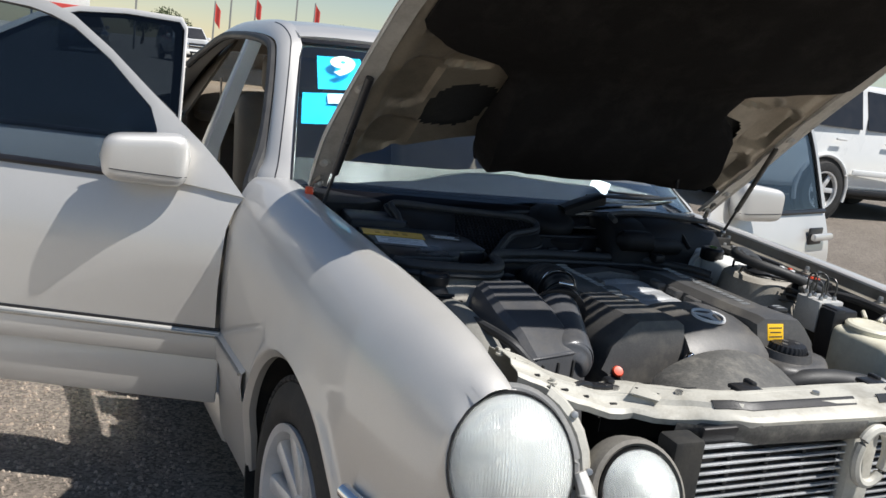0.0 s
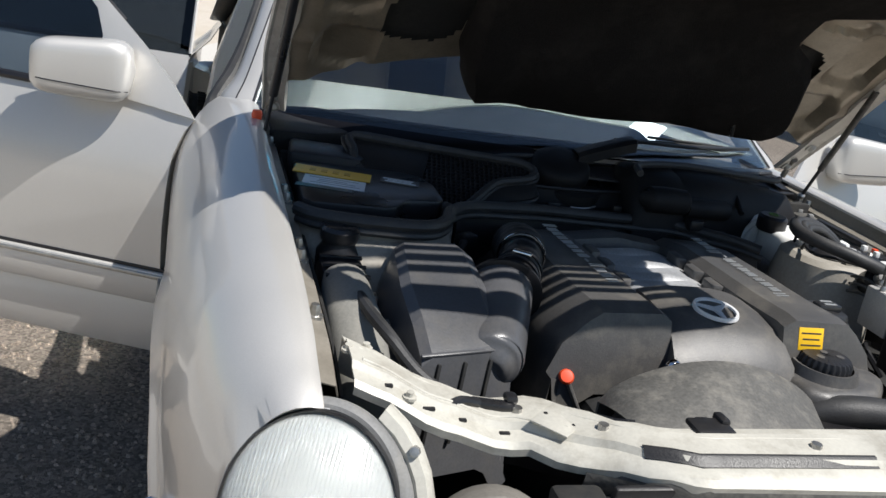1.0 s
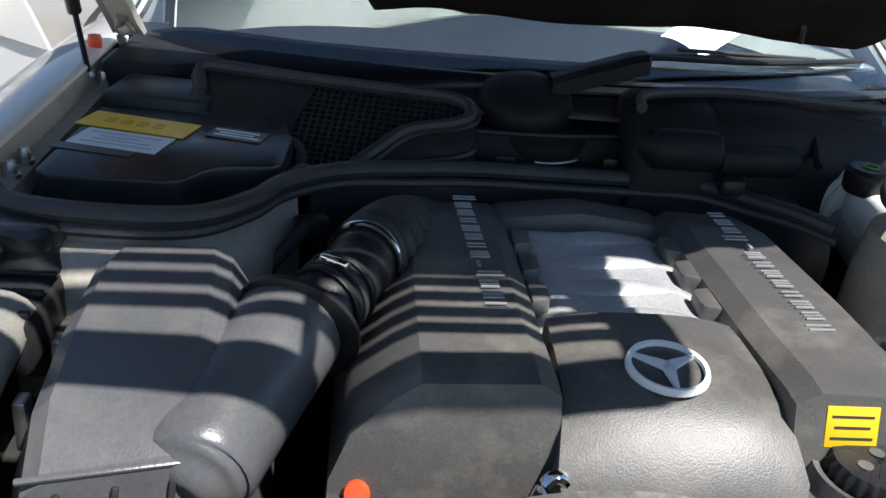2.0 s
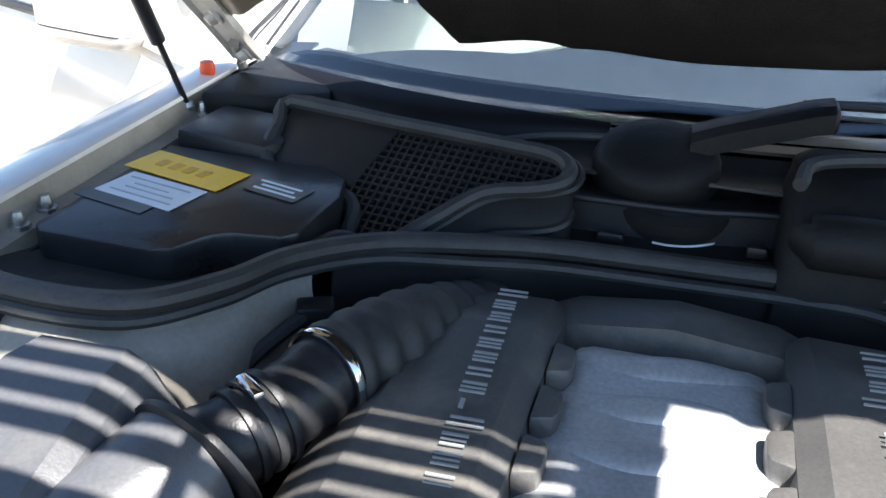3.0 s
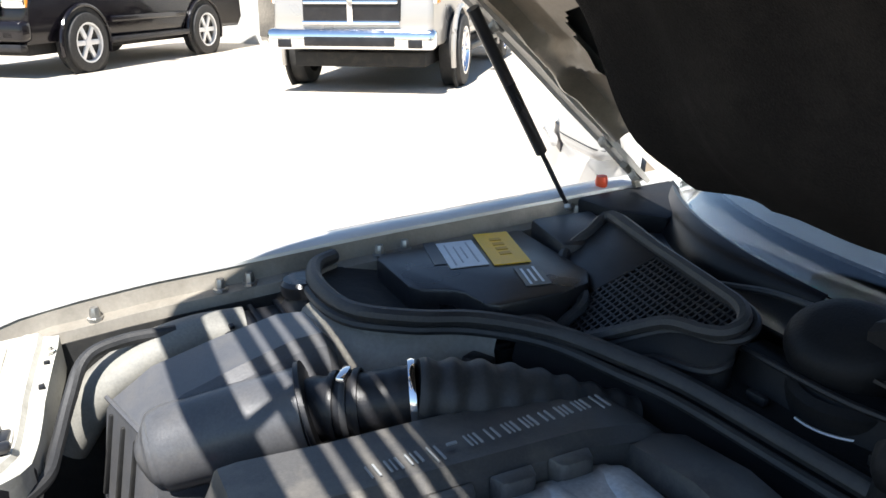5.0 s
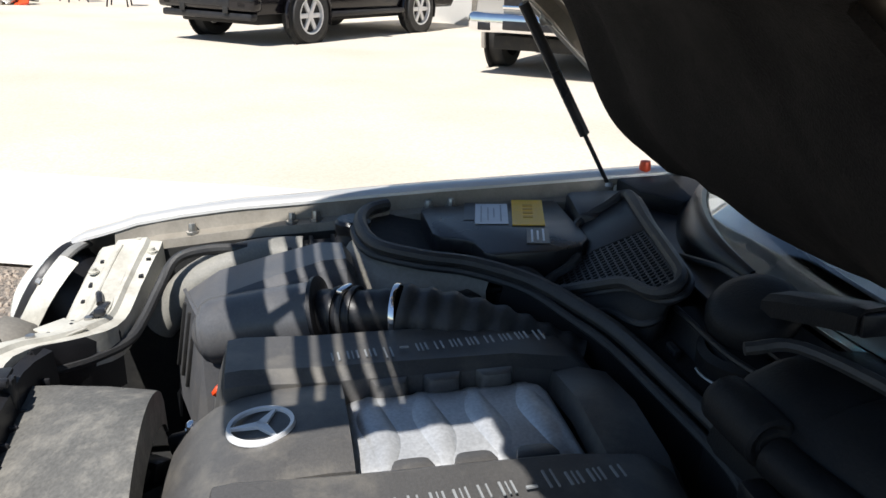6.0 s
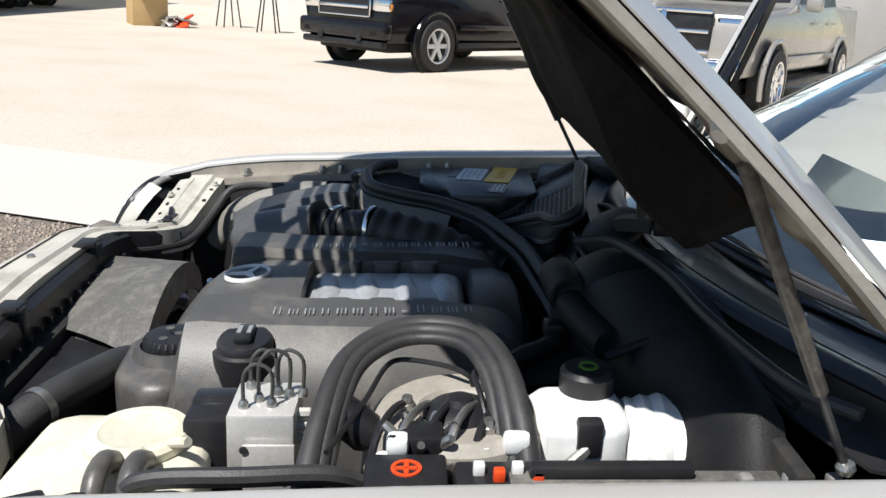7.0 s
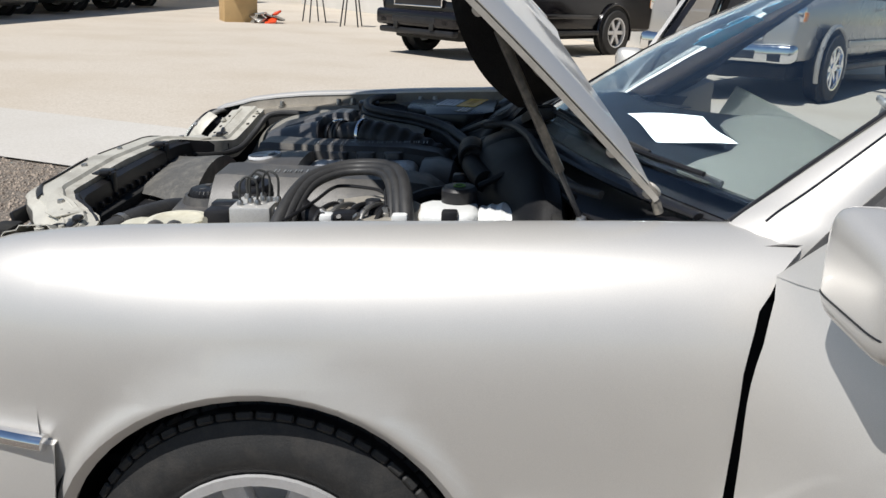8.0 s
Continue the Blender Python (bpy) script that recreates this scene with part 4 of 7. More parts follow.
# ---------------------------------------------------------------- hood, raised
HINGE = (.672, .934)
LEN = 1.22


def hood_line():
    pts, y, z = [], *HINGE
    n = 61
    for k in range(n):
        pts.append((y, z, 0))
        a = radians(47.5 - 13.0 * (k / n) ** 1.0)
        y, z = y - math.cos(a) * LEN / (n - 1), z + math.sin(a) * LEN / (n - 1)
    return pts


LINE = hood_line()


def hood_at(x, f, off=0.0):
    """A point of the hood: x across, f from hinge (0) to nose (1), off metres outwards from its skin."""
    k = max(0.0, min(1.0, f)) * 60
    i = min(int(k), 59)
    (y0, z0, _), (y1, z1, _) = LINE[i], LINE[i + 1]
    y, z = lerp(y0, y1, k - i), lerp(z0, z1, k - i)
    d = Vector((0, y1 - y0, z1 - z0)).normalized()
    n = Vector((0, -d.z, d.y))
    n = n if n.z > 0 else -n
    w = hood_half(f)
    crown = .026 * (1 - min(1.2, abs(x) / .74) ** 2.2) + .008 * smooth01(1 - abs(abs(x) - .22) / .1)
    drop = .012 - .016 * smooth01((abs(x) - w + .02) / .02)
    return Vector((x, y, z)) + n * (crown * (.35 + .65 * math.sin(math.pi * min(1, .15 + f))) + drop + off)


def hood_half(f):
    return curve1(f, [(0, .715), (.2, .735), (.6, .725), (.8, .692), (.88, .645), (.95, .585), (1.0, .50)])


def hood_rear(x):
    """The rear edge bows forward round the windshield."""
    return .255 * max(0, 1 - (abs(x) / .87) ** 2.0) * smooth01((.745 - abs(x)) / .09)


def hood_rows(inset, off, f0, f1, nf=48, nx=36):
    rows = []
    for i in range(nf + 1):
        row = []
        for j in range(nx + 1):
            u = lerp(-1, 1, j / nx)
            f = lerp(max(f0, hood_rear(u * .70) + f0), f1, i / nf)
            row.append(hood_at(u * (hood_half(f) - inset), f, off))
        rows.append(row)
    return rows


hood = part("hood", add_grid(B(), hood_rows(0, 0, 0, 1), -.002), PAINT, car, "raised champagne hood with a black underside mat")


def pressing(u, f):
    """Depth of the pressed hollows and ribs of the inner panel."""
    a = abs(u)
    d = 0.0
    for cu, cf, ru, rf, deep in ((.80, .215, .085, .055, .024), (.82, .385, .075, .075, .026), (.84, .60, .05, .06, .020), (.66, .47, .09, .020, .014)):
        q = ((a - cu) / ru) ** 4 + ((f - cf) / rf) ** 4
        d += deep * smooth01((1.7 - q) / 1.5)
    rib = .010 * smooth01(1 - abs(a - .90) / .05) + .007 * smooth01(1 - abs((f - .29) + .25 * (a - .7)) / .03)
    return d - rib


def hollow(u, f):
    """Cut-outs of the inner panel beside the mat."""
    a = abs(u) * .71
    q = abs((a - .425 - .25 * (.32 - f)) / .085) ** 3 + abs((f - .325) / .072) ** 3
    return q < 1


inner = []
for i, row in enumerate(hood_rows(.020, -.022, .006, .985, 110, 120)):
    out = []
    for j, p in enumerate(row):
        u, f = (j - 60) / 60, lerp(max(.006, hood_rear((j - 60) / 60 * .7)), .985, i / 110)
        out.append(p + Vector((0, .7, .7)) * (min(.017, pressing(u, f)) - .004 + .010 * smooth01((abs(u) - .93) / .07)))
    inner.append(out)
part("inner_panel", add_grid(B(), inner, 0, lambda i, j: not hollow((j - 59.5) / 60, lerp(max(.006, hood_rear((j - 59.5) / 60 * .7)), .985, (i + .5) / 110))), HOOD_SHADED, hood, "dusty pressed inner panel, body colour darkened for shade")
# black sheets painted as the shade inside the inner panel's cut-outs
for s in (-1, 1):
    part("panel_recess", add_grid(B(), [[hood_at(s * lerp(.31, .54, a), lerp(.235, .42, b), -.004) for a in [k / 8 for k in range(9)]] for b in [k / 8 for k in range(9)]], .002), SHADE, hood, "dark sheet standing for shade behind the inner panel")
for s in (-1, 1):
    fs = [.02 + .955 * k / 40 for k in range(41)]
    flange = []
    for f in fs:
        w = hood_half(f)
        wave = .006 * max(0, math.cos(f * 44)) * (1 if f < .45 else 0)
        flange.append([hood_at(s * (w - .001), f, -.004), hood_at(s * (w - .003), f, -.013), hood_at(s * (w - .010), f, -.015), hood_at(s * (w - .014), f, -.021), hood_at(s * (w - .034 - wave), f, -.026), hood_at(s * (w - .050 - wave), f, -.030), hood_at(s * (w - .056), f, -.022)])
    part("hood_edge", add_grid(B(), flange, .0015), PAINT_EDGE, hood, "folded champagne hood edge")
    for f in (.03, .107, .36):
        p = hood_at(s * (hood_half(f) - .026), f, -.024)
        part("edge_buffer", add_lathe(B(), [(0, .013), (.008, .012), (.011, .006), (.012, .002), (.017, 0), (.017, -.004)], Matrix.Translation(p) @ Vector((s * .5, -.6, -.6)).to_track_quat('Z', 'Y').to_matrix().to_4x4(), 14), PAINT_EDGE, hood)
part("hood_edge", add_tube(B(), [hood_at(lerp(-.56, .56, k / 12), .985 - .03 * abs(k / 6 - 1) ** 3, -.012) for k in range(13)], .009, 8, 3), PAINT_EDGE, hood)
# fibre mat: hangs in a soft bulge under the middle, down to the rear edge
mat_rows = []
FS = [.170, .175, .182, .190, .200, .212, .226, .245] + [lerp(.265, .94, k / 50) for k in range(51)] + [.948, .955]
US = [-1, -.995, -.98, -.955, -.92] + [lerp(-.88, .88, k / 28) for k in range(29)] + [.92, .955, .98, .995, 1]
for f in FS:
    w = curve1(f, [(.170, .29), (.24, .32), (.30, .345), (.45, .352), (.49, .40), (.53, .57), (.585, .655), (.72, .65), (.86, .60), (.92, .50), (.955, .36)])
    deep = .104 * (1 - .66 * smooth01((f - .26) / .24))
    wl = curve1(f, [(.170, .42), (.24, .50), (.36, .46), (.42, .37), (.50, .37), (.545, .52), (.585, .655), (.72, .65), (.86, .60), (.92, .50), (.955, .36)])
    row = []
    for u in US:
        wall = smooth01((1 - abs(u)) / .07) * smooth01((f - .165) / .045) * smooth01((.962 - f) / .03)
        sag = -.022 - (deep - .022) * wall
        sag -= (.005 * math.sin(f * 21 + 1) + .004 * math.sin(u * 7 + f * 9) + .004 * smooth01(1 - abs(abs(u) - .5) / .1)) * wall
        row.append(hood_at(u * (wl if u > 0 else w), f, sag - .016))
    mat_rows.append(row)
part("insulation_mat", add_grid(B(), mat_rows, -.010), PAD, hood, "sagging black fibre insulation mat")
part("hood_hook", add_prism(B(), [(0, .03), (.016, .03), (.016, -.008), (.010, -.022), (.003, -.018), (0, 0)], .008, Matrix.Translation((.325, .392, 1.075)) @ pose(0, 0, 0, 90, 0, 60), .003), BLACK, hood, "black hood safety hook")
for i, js in ((14, (11, 22)), (30, (8, 19, 30)), (46, (9, 29)), (54, (12, 26))):
    for j in js:
        part("mat_clip", add_lathe(B(), [(0, .005), (.007, .004), (.010, 0)], Matrix.Translation(mat_rows[i][j]) @ Vector((0, -.7, -.7)).to_track_quat('Z', 'Y').to_matrix().to_4x4(), 10), GLOSSY, hood)
# grille frame at the nose, with slats the sun shines through
tip = hood_at(0, 1.0, -.01)
DOWN = Vector((0, -.86, -.50)).normalized()
fr = [tip + Vector((-.36, 0, -.01)), tip + Vector((-.352, 0, 0)) + DOWN * .14, tip + Vector((-.335, 0, 0)) + DOWN * .255, tip + Vector((-.28, 0, 0)) + DOWN * .278, tip + DOWN * .285, tip + Vector((.27, 0, 0)) + DOWN * .278, tip + Vector((.320, 0, 0)) + DOWN * .255, tip + Vector((.338, 0, 0)) + DOWN * .14, tip + Vector((.36, 0, -.01))]
grille = part("grille", add_tube(B(), fr, .034, 10, 5, .55), PAINT, hood, "champagne grille surround with dark slats at the hood nose")
part("grille_bar", add_tube(B(), [tip, tip + DOWN * .12, tip + DOWN * .27], .010, 8, 3), CHROME, grille)
# out-of-view panel added to cut off the rearmost bars of sunlight
part("grille_header", add_grid(B(), [[tip + Vector((lerp(-.352, .345, j / 8), 0, 0)) + DOWN * d + Vector((0, -.3, .5)) * .012 * math.sin(math.pi * d / .10) for j in range(9)] for d in (0, .025, .05, .075, .100)], .006), PAINT, grille, "unseen champagne panel added to block sun above the slats")
for k in range(3, 7):
    p = tip + DOWN * (.022 + .031 * k)
    part("slat", add_box(B(), p, (.66 - .006 * k, .021, .008), .003, pose(0, 0, 0, 30)), BLACK, grille)
# struts, hinges and the red plug
for s in (-1, 1):
    a, b = (Vector((s * .716, .512, .908)), hood_at(s * .700, .405, -.035)) if s < 0 else (Vector((.680, .535, .900)), Vector((.684, .385, 1.205)))
    mid = lerp(a, b, .30 if s < 0 else .27)
    st = part("gas_strut", add_tube(B(), [mid, lerp(a, b, .65), b], .0105 if s < 0 else .0080, 12, 3), GLOSSY if s < 0 else SLEEVE, car, "black gas strut holding the hood" if s < 0 else "gas strut in a dusty grey sleeve")
    part("rod", add_tube(B(), [a, lerp(a, b, .15), mid], .0045, 8, 3), GLOSSY, st)
    part("ball_joint", add_lathe(B(), [(0, -.010), (.008, -.006), (.010, 0), (.008, .006), (0, .010)], Matrix.Translation(a), 12), STEEL, st)
    bm = add_box(B(), (s * .705, .60, .895 if s < 0 else .872), (.02, .09, .05), .006)
    add_tube(bm, [(s * .70, .655, .92), (s * .702, .64, .955), hood_at(s * .69, .06, -.03)], .008, 8, 4)
    part("hinge", bm, FLANGE_SHADED, car, "dusty hood hinge")
    if s < 0:
        bm = add_lathe(B(), [(0, .016), (.010, .014), (.012, .004), (.010, -.012), (0, -.014)], pose(s * .728, .592, .936), 12)
        part("hinge_plug", bm, RED, car, "orange-red plastic plug at the hinge")

# ---------------------------------------------------------------- cabin shell
def ws_base(u):
    return Vector((.729 * u, .487 + .272 * u * u, .953 - .036 * u * u))


def ws_top(u):
    return Vector((.573 * u, 1.235 + .10 * u * u, 1.335 - .013 * u * u))


def ws_pt(u, v):
    return lerp(ws_base(u), ws_top(u), v) + Vector((0, -.25, .5)) * .05 * (1 - .85 * u * u) * math.sin(math.pi * v)


ws = [[ws_pt(lerp(-1, 1, j / 24), i / 12) for j in range(25)] for i in range(13)]
shield = part("windshield", add_grid(B(), ws, .005), GLASS, car, "clear curved windshield")
shield.visible_shadow = False
part("windshield_seal", add_tube(B(), [ws[i][0] for i in range(0, 13, 3)], .004, 8, 3), DARKTRIM, shield)
part("windshield_seal", add_tube(B(), [ws[i][24] for i in range(0, 13, 3)], .004, 8, 3), DARKTRIM, shield)
part("windshield_seal", add_tube(B(), [ws[12][j] for j in range(0, 25, 3)], .012, 8, 3), DARKTRIM, shield)
# price stickers inside the glass: a big plain shape and two bars
def on_glass(u, v, off=-.012):
    return ws_pt(u, v) + Vector((0, .55, -.85)) * off


def decal(u0, u1, v0, v1, mat, off, parent=None, name="price_sticker", label=""):
    rows = [[on_glass(lerp(u0, u1, j / 4), lerp(v0, v1, i / 3), off) for j in range(5)] for i in range(4)]
    return part(name, add_grid(B(), rows, .001), mat, parent, label)


for u0, u1, v0, v1 in ((-.90, -.66, .68, .95), (-.97, -.70, .43, .65)):
    st = decal(u0, u1, v0, v1, STICKER, .030, shield, "price_sticker", "cyan price film with white figures")
for u0, u1, v0, v1 in ((-.86, -.71, .56, .63), (-.80, -.71, .45, .53), (-.84, -.82, .56, .62)):
    decal(u0, u1, v0, v1, WHITE, .022, shield, "sticker_bar")
digit = bpy.data.curves.new("price_digit", 'FONT')
digit.body, digit.size, digit.extrude, digit.align_x, digit.align_y = "9", .155, .0006, 'CENTER', 'CENTER'
digit.offset = .008
digit.materials.append(WHITE)
dg = new("price_digit", digit)
dg.parent = shield
p0, px, pz = on_glass(-.78, .815, .006), on_glass(-.68, .80, .011) - on_glass(-.88, .80, .011), on_glass(-.78, .92, .011) - on_glass(-.78, .68, .011)
ex, ez = px.normalized(), pz.normalized()
dg.matrix_basis = Matrix.Translation(p0 + Vector((0, 0, rake(p0.y, p0.z)))) @ Matrix((ex, ez, ex.cross(ez))).transposed().to_4x4()

roof_rows = []
for i in range(25):
    v = (i / 24) ** 1.4
    row = []
    for u in [lerp(-1, 1, j / 20) for j in range(21)]:
        y = lerp(1.238, 2.72, v) + .10 * u * u * (1 - v) - .06 * u * u * v
        z = curve1(y - .08 * u * u * (1 - v), [(1.23, 1.338), (1.29, 1.362), (1.40, 1.384), (1.60, 1.396), (1.85, 1.396), (2.2, 1.372), (2.45, 1.335), (2.75, 1.275)])
        row.append(Vector(((.578 + .012 * math.sin(math.pi * v)) * u, y, z + .014 * (1 - u * u) - .010 * abs(u) ** 8)))
    roof_rows.append(row)
part("roof", add_grid(B(), roof_rows, .012), PAINT, car)
for s in (-1, 1):
    # windshield pillar, roof rail and rear pillar: a flat band with a rounded crest and a return into the door opening
    inner = [(.737, .722, .872), (.729, .762, .918), (.710, .83, .967), (.671, .973, 1.067), (.632, 1.116, 1.167), (.594, 1.258, 1.272), (.574, 1.335, 1.330), (.570, 1.50, 1.384), (.572, 1.80, 1.392), (.576, 2.15, 1.368), (.590, 2.45, 1.29), (.630, 2.75, 1.13), (.680, 3.0, .98)]
    outer = [(.806, .838, .866), (.797, .884, .922), (.762, .95, .967), (.724, 1.066, 1.067), (.691, 1.182, 1.167), (.662, 1.298, 1.267), (.650, 1.375, 1.312), (.650, 1.50, 1.330), (.652, 1.72, 1.336), (.658, 2.12, 1.322), (.700, 2.44, 1.222), (.752, 2.55, 1.13), (.800, 2.64, .96)]
    inner, outer = catmull([Vector((s * x, y, z)) for x, y, z in inner], 4), catmull([Vector((s * x, y, z)) for x, y, z in outer], 4)
    rows, seam = [], []
    for k, (a, b) in enumerate(zip(inner, outer)):
        way = (inner[min(k + 1, len(inner) - 1)] - inner[max(k - 1, 0)]).normalized()
        up = (b - a).cross(way).normalized()
        if up.x * s < 0:
            up = -up
        rows.append([a - up * .012, a, lerp(a, b, .12) + up * .006, lerp(a, b, .36) + up * .013, lerp(a, b, .42) + up * .014, lerp(a, b, .7) + up * .013, lerp(a, b, .9) + up * .006, b, b - up * .012 - (b - a) * .08, b - up * .035 - (b - a) * .45])
        seam.append(lerp(a, b, .39) + up * .0135)
    pl = part("pillar", add_grid(B(), rows), PAINT, car, "flat champagne windshield pillar and roof rail", 50)
    part("pillar_seam", add_tube(B(), seam[4:30], .0022, 6, 2), DARKTRIM, pl, "dark joint beside the windshield moulding")
    part("pillar_trim", add_grid(B(), [[a + Vector((0, 0, -.012)), lerp(a, b, .2) + Vector((-s * .014, .010, -.026)), lerp(a, b, .4) + Vector((-s * .016, .012, -.034)), lerp(a, b, .55) + Vector((-s * .012, .008, -.034))] for a, b in zip(inner[6:], outer[6:])], .006), TRIM_BROWN, car, "brown inner pillar trim")
    part("door_seal", add_tube(B(), [b + Vector((s * .010, .014, -.016)) for b in outer[:44:3]], [.024] * 4 + [.016] * 11, 10, 3), RUBBER, car, "black rubber door seal")
    bp = [(.25, .80, 1.74, .060), (.60, .81, 1.74, .055), (.90, .775, 1.74, .048), (1.10, .715, 1.73, .030), (1.25, .667, 1.72, .024), (1.335, .640, 1.715, .021)]
    part("pillar", add_grid(B(), [[Vector((s * (x + dx), y + w * dy, z)) for dx, dy in ((-.035, -1), (.012, -1), (.020, -.6), (.020, .6), (.012, 1), (-.035, 1), (-.035, -1))] for z, x, y, w in bp]), PAINT, car, "champagne centre pillar")
    part("sill", add_box(B(), (s * .80, 1.60, .24), (.14, 1.75, .12), .03), PAINT, car)
    # rear quarter
    rows = []
    for y in [2.45 + .07 * k for k in range(21)]:
        zb = .25
        d = abs(y - REAR)
        if d < .35:
            zb = .318 + math.sqrt(.35 ** 2 - d * d)
        top = lerp(.96, .90, (y - 2.45) / 1.4)
        w = wide(y)
        rows.append([Vector((s * (w - .14 * (1 - math.cos(math.pi / 2 * smooth01((z - .7) / (top - .7))))), y, z)) for z in [lerp(top, zb, k / 10) for k in range(11)]])
    part("quarter_panel", add_grid(B(), rows, .003), PAINT, car)
    part("inner_sill_trim", add_box(B(), (s * .70, 1.6, .30), (.05, 1.7, .06), .015), INTERIOR, car)
    part("door_jamb", add_box(B(), (s * .79, .80, .52), (.06, .10, .60), .01), DARKTRIM, car)
    part("pillar_foot", add_grid(B(), [[Vector((s * .762, y0, z)), Vector((s * .770, (y0 + y1) / 2, z)), Vector((s * .762, y1, z))] for z, y0, y1 in ((.24, .77, .90), (.60, .77, .90), (.80, .79, .92), (.86, .83, .95), (.91, .885, .98))], .020), DARKTRIM, car, "dark pillar foot beside the open door")
    # cowl side closing the gap beside the windshield
    part("cowl_side", add_grid(B(), [[Vector((s * lerp(.665, .80, u), lerp(.60, .86, v) + .02 * u, .898 + .02 * v - .012 * u)) for u in (0, .5, 1)] for v in (0, .25, .5, .75, 1)], .004), DARKTRIM, car)
part("trunk_lid", add_grid(B(), [[Vector((lerp(-.72, .72, j / 12), lerp(3.15, 3.88, i / 8), lerp(.99, .91, i / 8) - .25 * smooth01((i - 6) / 2) + .015 * (1 - abs(j / 6 - 1) ** 2))) for j in range(13)] for i in range(9)], .004), PAINT, car)
part("rear_bumper", add_tube(B(), [(-.84, 3.5, .5), (-.78, 3.8, .5), (-.4, 3.93, .5), (.4, 3.93, .5), (.78, 3.8, .5), (.84, 3.5, .5)], .15, 12, 6), PAINT, car)
rear = part("rear_window", add_grid(B(), [[Vector((lerp(-.56, .56, j / 10) * lerp(1, 1.15, i / 6), lerp(2.70, 3.16, i / 6), lerp(1.275, .985, i / 6))) for j in range(11)] for i in range(7)], .004), PRIVACY, car, "sloping tinted rear window")
rear.visible_shadow = False
part("floor_pan", add_box(B(), (0, 2.1, .26), (1.5, 3.0, .05), .01), SHADE, car)
part("headliner", add_grid(B(), [[p + Vector((0, 0, -.03)) for p in row] for row in roof_rows], .01), INTERIOR, car, "beige headliner")
for s in (-1, 1):
    part("pillar_trim", add_grid(B(), [[lerp(Vector((s * .555, 2.36 + .26 * u, 1.300 - .03 * u)), Vector((s * .73, 2.52 + .50 * u, .93)), v) for v in (0, .25, .5, .75, 1)] for u in (0, .33, .66, 1)], .01), INTERIOR, car, "beige rear pillar trim")
part("firewall", add_box(B(), (0, .66, .55), (1.5, .03, .66), .01), SHADE, car)
part("rear_shelf", add_box(B(), (0, 2.85, .93), (1.3, .45, .04), .01), INTERIOR, car)
DASH_SHADE = material('navy_shaded_dash_plastic', (.006, .008, .011), .8, 0, .1, 9, .06, 200, 0, 200, spec=.1)
# dashboard: dark band painted as shade along the glass, pale padded top behind
def dash_z(x, y):
    far = smooth01((.10 - x) / .75) * smooth01((y - .72) / .28)
    return .955 - .035 * (x / .7) ** 2 + .012 * smooth01((y - .6) / .3) - .11 * far


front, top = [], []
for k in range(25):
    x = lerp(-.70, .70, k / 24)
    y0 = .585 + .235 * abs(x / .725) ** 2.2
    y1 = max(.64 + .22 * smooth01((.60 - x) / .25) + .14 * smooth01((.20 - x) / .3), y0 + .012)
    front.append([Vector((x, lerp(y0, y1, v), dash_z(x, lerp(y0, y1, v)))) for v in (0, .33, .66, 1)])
    top.append([Vector((x, y, dash_z(x, y) + .004)) for y in (y1, lerp(y1, 1.05, .4), lerp(y1, 1.05, .8), 1.05)] + [Vector((x, 1.11, .95)), Vector((x, 1.11, .62))])
dash = part("dashboard", add_grid(B(), top, .006), DASH, car, "pale padded dashboard")
part("defroster_panel", add_grid(B(), front, .006), DASH_SHADE, dash, "dark band painted as shade along the windshield")
wheel_m = Matrix.Translation((.36, 1.30, .95)) @ Vector((0, .85, .5)).to_track_quat('Z', 'Y').to_matrix().to_4x4()
sw = part("steering_wheel", add_tube(B(), [wheel_m @ Vector((.185 * math.cos(a), .185 * math.sin(a), 0)) for a in [2 * math.pi * k / 16 for k in range(17)]], .014, 8, 3), DARKTRIM, car)
part("hub", add_lathe(B(), [(0, .02), (.06, .015), (.07, -.02), (.03, -.06)], wheel_m, 20), DARKTRIM, sw)
for s in (-1, 1):
    seat = part("front_seat", add_box(B(), (s * .36, 1.72, .52), (.50, .52, .20), .06, seg=3), INTERIOR, car, "beige leather front seat")
    part("backrest", add_box(B(), (s * .36, 2.05, .80), (.48, .15, .60), .06, pose(0, 0, 0, -14), 3), INTERIOR, seat)
    part("headrest", add_box(B(), (s * .36, 2.13, 1.18), (.27, .09, .17), .04, pose(0, 0, 0, -10), 3), INTERIOR, seat)
    part("seat_belt", add_tube(B(), [(s * .72, 1.86, 1.15), (s * .70, 1.87, .8), (s * .68, 1.88, .4)], .012, 6, 4, .3), INTERIOR, car)
bench = part("rear_seat", add_box(B(), (0, 2.50, .55), (1.36, .50, .20), .06, seg=3), INTERIOR, car, "beige leather rear bench")
part("backrest", add_box(B(), (0, 2.78, .80), (1.34, .16, .60), .06, pose(0, 0, 0, -20), 3), INTERIOR, bench)
part("rear_view_mirror", add_box(B(), (0, 1.20, 1.27), (.22, .03, .07), .015), DARKTRIM, car)


